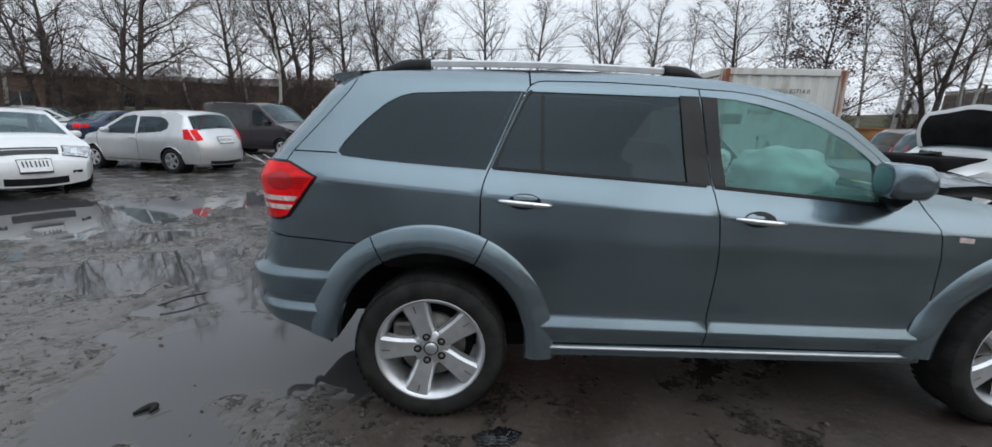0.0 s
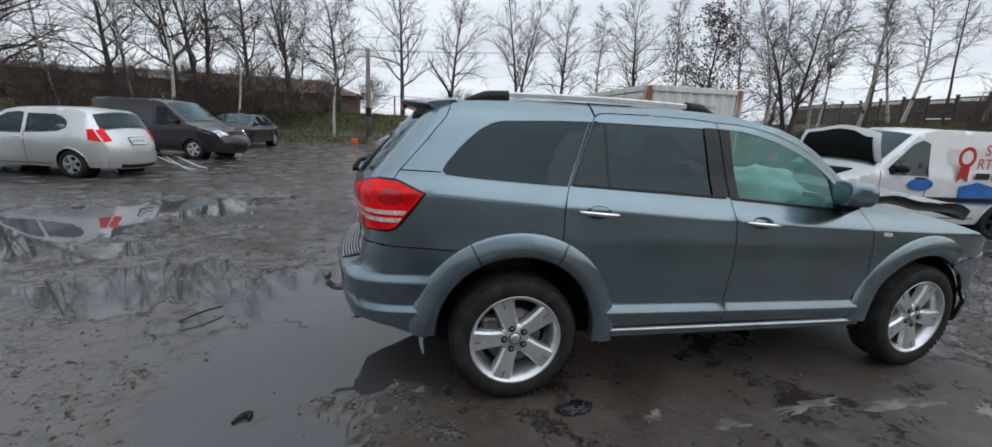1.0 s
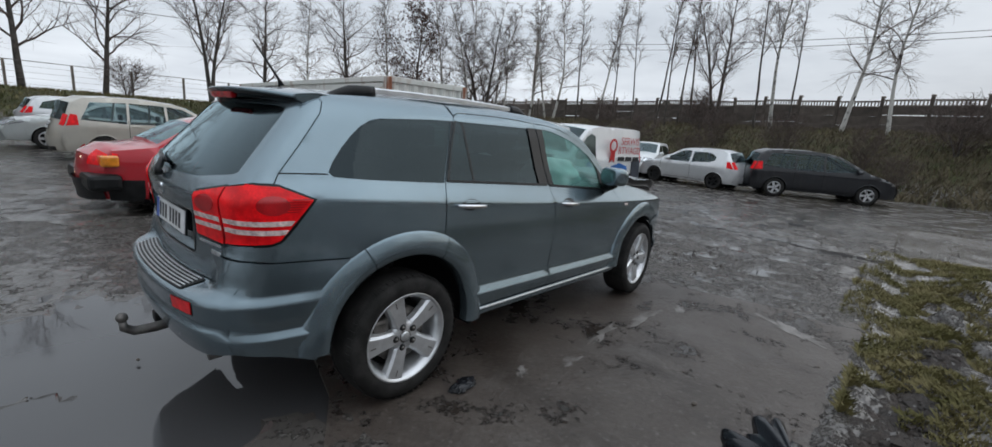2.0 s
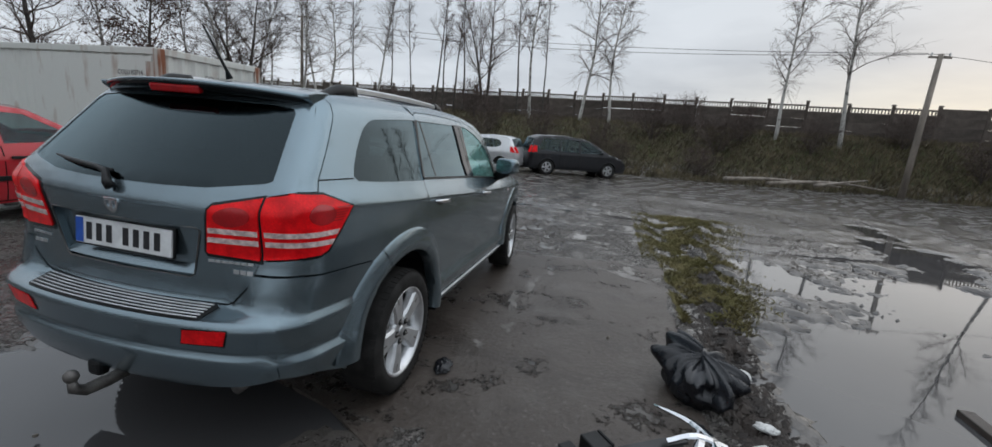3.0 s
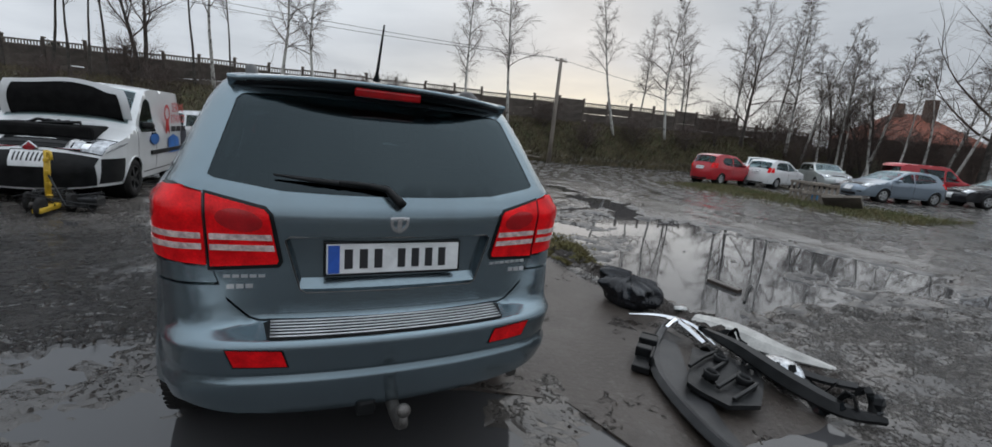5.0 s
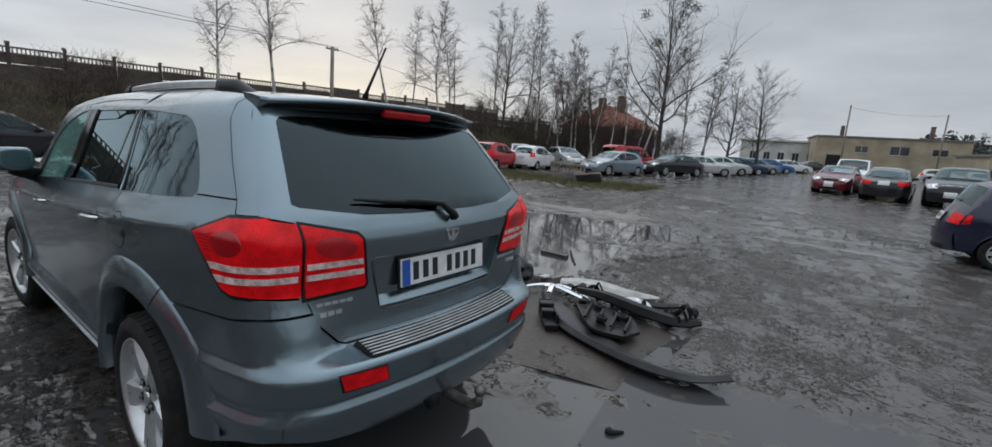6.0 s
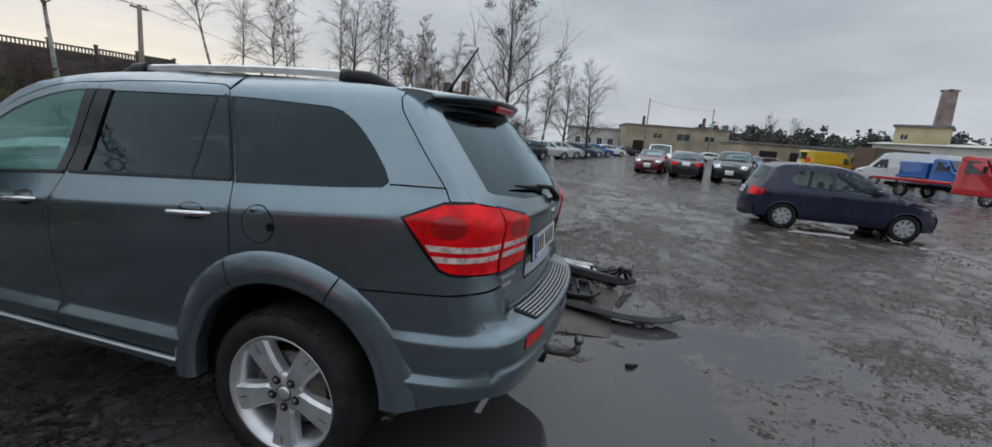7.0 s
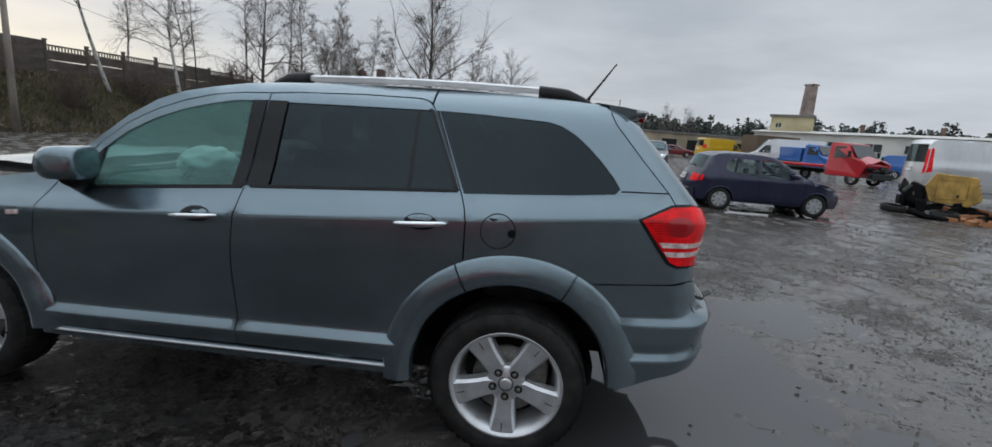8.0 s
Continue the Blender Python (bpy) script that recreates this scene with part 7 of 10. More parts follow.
        sheet("sill_shadow_gap", [((wheel_at[0] + 0.11 - 0.5) * L, 0.205 * H), ((wheel_at[1] - 0.11 - 0.5) * L, 0.205 * H), ((wheel_at[1] - 0.11 - 0.5) * L, 0.196 * H), ((wheel_at[0] + 0.11 - 0.5) * L, 0.196 * H)], on_flank(sgn, 0.0015), M["black_matt"], car, (), 0.003, 0.3)
        for u in us[:1] + us[2:]:
            hx_ = (u + 0.035 - 0.5) * L
            piece("door_handle", box_mesh("door_handle", (0.19, 0.03, 0.035), colour if not dark_bumpers else dk, 0.012, (hx_, sgn * (hw(hx_, 0.565 * H) + 0.012), 0.565 * H)), car)
        # dark arch lips
        for wxx in wx:
            pts = [(wxx + (ra + 0.006) * math.cos(a), wheel_r + (ra + 0.006) * math.sin(a)) for a in np.linspace(radians(max(cut, -8)), radians(180 - max(cut, -8)), 15)]
            piece("arch_lip", tube_mesh("arch_lip", [crushed((px, sgn * (hw(px, pz) + 0.002), pz)) for px, pz in pts], 0.014, colour if not cladding else dk, 5), car)
        if not dark_bumpers:
            face_patch("reflector", -1, 0.285, 0.315, *sorted((sgn * 0.66, sgn * 0.84)), M["lamp_red"], 0.008)
    trim = dk if dark_bumpers else colour
    face_patch("rear_bumper", -1, 0.175, 0.36, -0.99, 0.99, trim, 0.03)
    if dark_bumpers:
        for sgn in (-1, 1):
            for end, wxx in ((1, wx[1]), (-1, wx[0])):
                q = wxx + end * (ra + 0.03)
                sheet("bumper_side", [(edge(0.165, end) - end * 0.01, 0.165 * H), (edge(0.37, end) - end * 0.01, 0.37 * H), (q, 0.37 * H), (q, 0.165 * H)], on_flank(sgn, 0.006), dk, car, (), 0.01, 0.15)
    face_patch("rear_valance", -1, 0.17, 0.235, -0.72, 0.72, dk, 0.036)
    if not crush:
        face_patch("front_bumper", 1, 0.155, 0.37, -0.99, 0.99, trim, 0.02)
        gl_ = face_patch("grille", 1, hv0 + 0.005, hv1 - 0.015, -0.47, 0.47, dk, 0.014)
        for k_ in range(2):
            face_patch("grille_bar", 1, hv0 + 0.028 + 0.03 * k_, hv0 + 0.036 + 0.03 * k_, -0.45, 0.45, M["chrome"] if k_ else blk, 0.018, "", gl_)
        face_patch("air_intake", 1, 0.19, 0.275, -0.58, 0.58, dk, 0.026)
        cross_patch("hood_gap", f1_, f1_ + 1, -0.93, 0.93, 0.02, 0.05, M["black_matt"], 0.002)
    # number plates with plain marks
    if not no_plate:
        pw_ = 0.26 / (W / 2)
        pv = 0.112 / H
        for end, v in ((1, 0.305), (-1, 0.47 if not shape == "sedan" else 0.50)):
            if end > 0 and crush:
                continue
            plt = face_patch("number_plate", end, v, v + pv, -pw_, pw_, M["plate_white"], 0.034 if end > 0 else 0.014, "white number plate with plain marks")
            face_patch("plate_frame", end, v - 0.008, v + pv + 0.008, -pw_ * 1.04, pw_ * 1.04, dk, 0.030 if end > 0 else 0.010, "", plt)
            if fine:
                for k_ in range(7):
                    fa = pw_ * (-0.78 + 0.235 * k_ + (0.06 if k_ > 2 else 0))
                    face_patch("plate_bar", end, v + pv * 0.24, v + pv * 0.76, fa, fa + pw_ * 0.10, M["ink"], 0.037 if end > 0 else 0.017, "", plt)
    if shape not in ("sedan", "bigvan", "boxvan", "van"):
        face_patch("rear_wiper", -1, sh["top"][r0][1] + 0.035, sh["top"][r0][1] + 0.048, -0.45, 0.05, dk, 0.02)
    # floor, seats and dashboard
    piece("floor", box_mesh("floor", (L * 0.86, W * 0.74, 0.18), M["black_matt"], 0.03, (0, 0, zb + 0.10)), car)
    belt = 0.60 * H
    fx = (min(p[0] for p in sh["win"][0]) - 0.5) * L + 0.12
    for sx, sw in ((fx, 0.5),) + (((fx - 0.85, 1.2),) if not boxy else ()):
        for yy in ((-0.36, 0.36) if sw < 1 else (0,)):
            piece("seat", box_mesh("seat", (0.16, sw, belt * 0.62), M["seat"], 0.05, (sx, yy, belt * 0.72)), car)
            for hy in ((0,) if sw < 1 else (-0.4, 0.4)):
                piece("headrest", box_mesh("headrest", (0.09, 0.25, 0.17), M["seat"], 0.04, (sx - 0.05, yy + hy, belt * 1.14)), car)
    piece("dashboard", box_mesh("dashboard", (0.5, W * 0.80, 0.35), M["dash"], 0.08, (top[f1_][0] - 0.28, 0, belt - 0.16)), car)
    piece("cabin_floor", box_mesh("cabin_floor", (L * 0.55, W * 0.84, 0.06), M["black_matt"], 0.01, (0, 0, belt * 0.62)), car)
    ty, rim, back = car_wheel(wheel_r, M[rims])
    for wxx in wx:
        for sgn in (-1, 1):
            wh = piece("wheel", ty, car, "", pose(wxx, sgn * (W / 2 - 0.12), wheel_r, 0, 0, 0 if sgn > 0 else 180))
            piece("rim", rim, wh)
            piece("wheel_back", back, wh)
            piece("arch_liner", lathe("arch_liner", [(ra * 1.0, -sgn * 0.22), (ra * 1.0, sgn * 0.06)], M["black_matt"], 24), car, "", pose(wxx, sgn * (W / 2 - 0.14), wheel_r))
    return car


M["lamp_lit"] = mat("lit_headlamp", (0.8, 0.75, 0.6), 0.1, 0, 0.05, 8)
lit = M["lamp_lit"].node_tree.nodes["Principled BSDF"]
lit.inputs["Emission Color"].default_value, lit.inputs["Emission Strength"].default_value = (1.0, 0.85, 0.6, 1), 14.0
SILVER, BLACK, WHITE = car_paint("silver", (0.62, 0.63, 0.64), 0.6), car_paint("black", (0.012, 0.013, 0.016), 0.1), car_paint("white", (0.70, 0.71, 0.71), 0.0)
NAVY, RED, BEIGE = car_paint("navy", (0.012, 0.014, 0.044), 0.2), car_paint("red", (0.45, 0.018, 0.028), 0.1), car_paint("beige", (0.50, 0.47, 0.41), 0.3)
GREYBLUE, DARKRED, BLUE = car_paint("grey_blue", (0.22, 0.27, 0.32), 0.5), car_paint("dark_red", (0.16, 0.02, 0.025), 0.2), car_paint("blue", (0.03, 0.12, 0.38), 0.2)
DARKBLUE, YELLOW, PALEGREEN = car_paint("dark_blue", (0.02, 0.035, 0.08), 0.3), car_paint("yellow", (0.62, 0.38, 0.02), 0.0), car_paint("pale_silver", (0.52, 0.55, 0.54), 0.5)
M["plum"] = car_paint("plum_black", (0.025, 0.018, 0.024), 0.2)

make_car("three_door", "dark blue three-door hatchback standing in a puddle", (3.48, 1.66, 1.46), NAVY, (-5.72, -10.1), 180, 0.285, rims="cover", tail="low", fine=True, wheel_at=(0.165, 0.825))
make_car("three_door", "silver three-door hatchback with a smashed nose", (3.95, 1.72, 1.48), SILVER, (-8.45, 9.35), 165, 0.30, crush=0.10, fine=True)
make_car("arched", "white hatchback facing the yard, muddy", (4.31, 1.80, 1.45), WHITE, (-9.1, 6.05), -36, 0.32, fine=True)
make_car("boxvan", "plum-black box van with windows and a crushed front corner", (4.45, 1.80, 1.82), M["plum"], (-8.0, 14.3), -16, 0.32, tint_rear="far_glass", tail="tall", no_plate=True)
make_car("sedan", "black saloon with its headlamps lit", (4.6, 1.85, 1.46), BLACK, (-7.55, 19.8), -98, 0.33, lamps_on=True)
make_car("sedan", "dark blue saloon seen from behind", (4.5, 1.78, 1.42), DARKBLUE, (-16.5, 18.5), 75, 0.31)
make_car("wagon", "grey estate car at the back of the yard", (4.6, 1.80, 1.5), PALEGREEN, (-21.0, 20.0), 20, 0.31)
make_car("sedan", "old red saloon with orange rear indicators", (4.45, 1.70, 1.40), RED, (1.65, 5.75), 2, 0.30, dark_bumpers=True, name="red_saloon", tail="low", no_plate=True)
make_car("mpv", "beige compact people carrier", (4.3, 1.81, 1.60), BEIGE, (1.75, 13.2), 3, 0.31, tail="high", fine=True)
make_car("sedan", "silver saloon facing out of its row", (4.5, 1.73, 1.42), PALEGREEN, (0.9, 16.6), 182, 0.31)
make_car("hatch", "grey hatchback at the foot of the bank", (4.2, 1.76, 1.48), SILVER, (1.4, 23.6), 2, 0.31)
make_car("three_door", "silver small hatchback with a dented rear corner and black wheels", (3.83, 1.65, 1.43), SILVER, (17.15, 3.7), 83, 0.29, rims="black_plastic", fine=True)
make_car("mpv", "black compact people carrier at the foot of the bank", (4.37, 1.77, 1.62), BLACK, (18.0, -0.25), -64, 0.315, fine=True)
make_car("hatch", "black hatchback parked beside the container", (3.95, 1.69, 1.48), BLACK, (10.95, 6.45), -4, 0.31, rims="cover", fine=True, no_plate=True)
make_car("hatch", "dark grey hatchback half hidden by the container", (4.1, 1.75, 1.47), BLACK, (13.6, 10.2), -8, 0.31, no_plate=True)
make_car("hatch", "dark red hatchback behind the black one", (4.0, 1.72, 1.48), RED, (17.6, 12.2), 10, 0.31)
make_car("hatch", "small white hatchback beyond the van", (3.9, 1.70, 1.48), WHITE, (19.0, 6.6), 190, 0.30)
make_car("three_door", "small bright red hatchback on the grass edge", (3.6, 1.60, 1.52), RED, (14.6, -20.9), -84, 0.29, fine=True)
make_car("hatch", "small white hatchback with blue lettering on its side", (3.45, 1.62, 1.46), WHITE, (13.7, -23.9), -84, 0.28, fine=True)
make_car("hatch", "white hatchback with a dark roof", (4.0, 1.75, 1.52), WHITE, (16.6, -26.6), 130, 0.31)
make_car("wagon", "pale estate car behind the others", (4.5, 1.78, 1.48), PALEGREEN, (15.3, -31.0), 140, 0.31)
make_car("arched", "grey-blue hatchback beside the pallets", (4.25, 1.75, 1.46), GREYBLUE, (9.0, -25.5), 72, 0.31)
make_car("boxvan", "red panel van with rear windows", (4.4, 1.83, 1.85), RED, (10.4, -31.8), -112, 0.31)
make_car("sedan", "black saloon in the long row", (4.7, 1.82, 1.44), BLACK, (7.2, -31.6), 62, 0.32)
for lb, sh_, pt, sp_, hd in (("silver estate car in the long row", "wagon", SILVER, (6.2, -36.2), -150), ("pale saloon in the long row", "sedan", PALEGREEN, (5.8, -41.0), -150), ("dark hatchback in the long row", "hatch", DARKBLUE, (5.2, -46.0), -150), ("grey hatchback in the long row", "hatch", GREYBLUE, (4.6, -51.0), -150), ("blue hatchback in the long row", "hatch", BLUE, (3.9, -56.5), -150), ("white estate car in the long row", "wagon", WHITE, (2.6, -64.0), -150), ("dark saloon in the long row", "sedan", BLACK, (0.6, -72.0), -150)):
    make_car(sh_, lb, (4.4, 1.76, 1.48), pt, sp_, hd, 0.31)
make_car("sedan", "dark red saloon with its nose broken", (4.6, 1.76, 1.42), DARKRED, (-2.2, -29.6), 82, 0.31)
make_car("van", "white delivery van in the middle row", (4.4, 1.83, 1.85), WHITE, (-2.9, -36.5), 85, 0.31)
make_car("sedan", "black saloon with its boot to the yard", (4.8, 1.82, 1.45), BLACK, (-4.2, -27.4), -98, 0.33)
make_car("suv", "black off-roader with a torn-off front", (4.7, 1.92, 1.70), BLACK, (-6.5, -26.4), 76, 0.37)
make_car("wagon", "grey estate car behind the black saloon", (4.5, 1.78, 1.48), GREYBLUE, (-4.6, -34.0), -98, 0.31)
make_car("hatch", "white hatchback far back in the yard", (4.0, 1.74, 1.48), WHITE, (-14.0, -62.0), 170, 0.31)
make_car("sedan", "dark saloon far back in the yard", (4.5, 1.78, 1.44), DARKRED, (-16.2, -58.0), 170, 0.31)
make_car("hatch", "silver hatchback far back in the yard", (4.0, 1.74, 1.48), SILVER, (-11.2, -66.0), 170, 0.31)
make_car("wagon", "dark estate car far back in the yard", (4.5, 1.78, 1.48), DARKBLUE, (-12.4, -50.0), 80, 0.31)
make_car("bigvan", "yellow high-roofed van among the wrecks", (5.6, 2.0, 2.5), YELLOW, (-20.5, -55.0), 200, 0.34, name="van", category="van")
make_car("bigvan", "white high-roofed van with a crushed roof", (5.9, 2.02, 2.65), WHITE, (-21.5, -42.0), -20, 0.35, name="van", category="van")
make_car("bigvan", "silver high-roofed van beside the trucks", (5.9, 2.02, 2.50), SILVER, (-18.6, -18.2), 172, 0.35, tail="tall", name="van", category="van")

# bent metal strips lying behind the silver hatchback
for (x, y), ln, rz in (((-6.35, 10.35), 1.3, -28), ((-6.15, 10.05), 1.1, -40), ((-6.0, 10.5), 0.8, -15)):
    st_ = [(-ln / 2, 0, 0.30), (-ln / 6, 0.04, 0.16), (ln / 6, 0.05, 0.06), (ln / 2, 0, 0.03)]
    tagged(piece("door_strip", tube_mesh("door_strip", st_, [0.014, 0.02, 0.02, 0.012], M["alloy"], 6), None, "", pose(x, y, float(ground_z(x, y)) + 0.01, 0, 0, rz)), "pale bent metal strip leaning on the mud", "car part", "loose strips")
# orange indicators, black rubbing strip of the old red saloon
red_car = next(o for o in scene.objects if o.name == "red_saloon")
for sgn in (-1, 1):
    piece("indicator", box_mesh("indicator", (0.20, 0.26, 0.15), M["lamp_amber"], 0.03, (-2.16, sgn * 0.64, 0.77)), red_car, "orange rear indicator")
    piece("rub_strip", box_mesh("rub_strip", (3.0, 0.02, 0.06), M["black_plastic"], 0.008, (0.1, sgn * 0.853, 0.55)), red_car)
piece("rear_buffer", box_mesh("rear_buffer", (0.36, 1.66, 0.22), M["black_plastic"], 0.06, (-2.23, 0, 0.49)), red_car, "black rubber-faced bumper")

# ---- writing as flat meshes ----
def text_mesh(text, size, material):
    cu = bpy.data.curves.new("writing", "FONT")
    cu.body, cu.size, cu.extrude = text, size, 0.001
    cu.align_x = "CENTER"
    ob = bpy.data.objects.new("writing", cu)
    scene.collection.objects.link(ob)
    me = bpy.data.meshes.new_from_object(ob.evaluated_get(bpy.context.evaluated_depsgraph_get()))
    bpy.data.objects.remove(ob)
    bpy.data.curves.remove(cu)
    me.materials.clear()
    me.materials.append(material)
    return me


# ---- white delivery van with its hood up ----
def white_van():
    van = make_car("van", "white delivery van with its hood propped open and lettered sides", (4.25, 1.83, 1.80), WHITE, (8.05, 3.45), 176, 0.31, name="delivery_van", category="van", dark_bumpers=True, rims="black_plastic", fine=True)
    hood = []
    vs, fs = [], []
    for i in range(9):
        t = i / 8
        for j in range(13):
            f = -1 + j / 6
            vs.append((1.02 + 0.10 * math.sin(t * 2.4) + 0.06 * (1 - f * f) + 0.02 * math.sin(5 * f), f * (0.82 - 0.08 * t ** 3), 1.24 + 0.56 * t - 0.07 * abs(f) ** 3 + 0.025 * math.sin(4 * f + 1) * t))
    for i in range(8):
        for j in range(12):
            fs.append((i * 13 + j, i * 13 + j + 1, i * 13 + 14 + j, i * 13 + 13 + j))
    hd = piece("hood", mesh_from("hood", vs, fs, WHITE), van, "open hood, bent at its edge")
    vs2 = [(x + 0.035, y * 0.86, 1.24 + (z - 1.24) * 0.84 + 0.03) for x, y, z in vs]
    piece("hood_lining", mesh_from("hood_lining", vs2, fs, M["black_matt"]), hd, "black hood lining")
    piece("engine", box_mesh("engine", (0.75, 1.2, 0.20), M["black_matt"], 0.05, (1.55, 0, 1.02)), van)
    for k in range(5):
        piece("hose", tube_mesh("hose", [(1.35 + 0.1 * k, -0.4 + 0.2 * k, 1.10), (1.5 + 0.06 * k, -0.2 + 0.15 * k, 1.17), (1.7, 0.3 - 0.1 * k, 1.12)], 0.022, M["black_plastic"], 6), van)
    piece("emblem", box_mesh("emblem", (0.02, 0.15, 0.15), M["chrome"], 0.02, (0, 0, 0), pose(2.22, 0, 0.80, 45, 0, 0)), van, "chrome diamond emblem")
    piece("grille_bar", box_mesh("grille_bar", (0.03, 1.1, 0.035), M["chrome"], 0.012, (2.14, 0, 0.80)), van)
    for sgn in (-1, 1):
        side = 0.93
        red, dark, blue = M["sign_red"], M["ink"], M["sign_blue"]

        def put(me, x, z, nm, lb=""):
            piece(nm, me, van, lb, pose(x, sgn * side, z, 90, 0, 180 if sgn > 0 else 0))
        d = -1 if sgn > 0 else 1
        put(text_mesh("SERWIS", 0.25, red), -1.15, 1.42, "lettering", "red lettering")
        put(text_mesh("RTV/AGD", 0.24, red), -1.15, 1.20, "lettering", "red lettering")
        for k in range(3):
            piece("letter_bar", box_mesh("letter_bar", (0.28, 0.004, 0.10), dark), van, "", pose(-1.48 + k * 0.34, sgn * side, 1.08))
        ring = [(0.17 * math.cos(a), 0.17 * math.sin(a)) for a in np.linspace(0, 2 * math.pi, 25)[:-1]]
        hole = [(0.11 * math.cos(a), 0.11 * math.sin(a)) for a in np.linspace(0, 2 * math.pi, 25)[:-1]]
        sheet("rosette", ring, lambda a, b, o, s=sgn: (-0.42 + a, s * (side + o), 1.38 + b), red, van, [hole], 0.002, 0.1, "red rosette sign")
        sheet("rosette_tail", [(-0.09, 0), (0.09, 0), (0.11, -0.26), (0.0, -0.18), (-0.11, -0.26)], lambda a, b, o, s=sgn: (-0.42 + a, s * (side + o), 1.24 + b), red, van, (), 0.002, 0.1)
        sheet("oval_sign", [(0.24 * math.cos(a), 0.10 * math.sin(a)) for a in np.linspace(0, 2 * math.pi, 25)[:-1]], lambda a, b, o, s=sgn: (0.36 + a, s * (side + 0.004 + o), 0.92 + b), blue, van, (), 0.002, 0.1, "blue oval sign")
        sheet("blue_graphic", [(-1.2, 0.62), (-0.45, 0.62), (-0.40, 0.90), (-0.75, 0.98), (-1.1, 0.90)], lambda a, b, o, s=sgn: (a, s * (side + o), b), blue, van, (), 0.002, 0.15, "blue picture of appliances")
        sheet("dark_graphic", [(-1.75, 0.62), (-1.35, 0.62), (-1.30, 1.02), (-1.70, 1.05)], lambda a, b, o, s=sgn: (a, s * (side + o), b), M["sign_dark"], van, (), 0.002, 0.15)
        piece("rub_strip", box_mesh("rub_strip", (1.9, 0.02, 0.08), M["black_plastic"], 0.01, (-0.4, sgn * 0.925, 0.68)), van)
    return van


M["sign_red"] = mat("red_sign_film", (0.50, 0.03, 0.03), 0.4, 0, 0.1, 6)
M["sign_blue"] = mat("blue_sign_film", (0.03, 0.14, 0.42), 0.4, 0, 0.25, 3)
M["sign_dark"] = mat("dark_sign_film", (0.06, 0.07, 0.09), 0.4, 0, 0.3, 3)
white_van()


# ---- yellow jack stand in front of the van ----
def jack():
    j = thing("engine_stand", "yellow steel stand on small wheels with hoses", "stand", pose(5.25, 3.25, float(ground_z(5.25, 3.25)), 0, 0, 175))
    piece("mast", tube_mesh("mast", [(0, 0, 0.05), (0.02, 0.02, 0.5), (0.0, 0.03, 0.82)], 0.034, M["yellow"], 8), j)
    piece("arm", tube_mesh("arm", [(0.0, 0.03, 0.78), (0.06, 0.09, 0.80), (0.07, 0.10, 0.70)], 0.022, M["yellow"], 8), j)
    piece("foot", box_mesh("foot", (0.7, 0.10, 0.07), M["yellow"], 0.02, (0.15, 0.1, 0.10)), j)
    piece("foot", box_mesh("foot", (0.10, 0.55, 0.07), M["alloy_dark"], 0.02, (0.0, 0.0, 0.09)), j)
    for x, y in ((-0.05, -0.22), (-0.05, 0.22), (0.4, 0.1)):
        piece("wheel", lathe("wheel", [(0.0, -0.03), (0.10, -0.03), (0.13, -0.02), (0.13, 0.02), (0.10, 0.03), (0.0, 0.03)], M["rubber"], 20), j, "", pose(x, y, 0.13))
    piece("hose", tube_mesh("hose", [(0.05, 0.05, 0.5), (0.3, 0.3, 0.15), (0.0, 0.5, 0.06), (-0.4, 0.3, 0.05), (-0.5, -0.1, 0.05)], 0.014, M["black_plastic"], 6), j)
    rj = random.Random(6)
    for k in range(9):
        pts = [(rj.uniform(-0.5, 0.4), rj.uniform(-0.3, 0.6), rj.uniform(0.02, 0.28)) for _ in range(5)]
        piece("cable", tube_mesh("cable", pts, 0.009, M["black_plastic"], 5), j)
    for k in range(4):
        piece("lug", box_mesh("lug", (0.07, 0.05, 0.045), M["yellow"], 0.008, (0.03, 0.03, 0.22 + 0.16 * k)), j)
    piece("box", box_mesh("box", (0.3, 0.22, 0.14), M["black_plastic"], 0.03, (-0.1, 0.42, 0.14)), j)


jack()


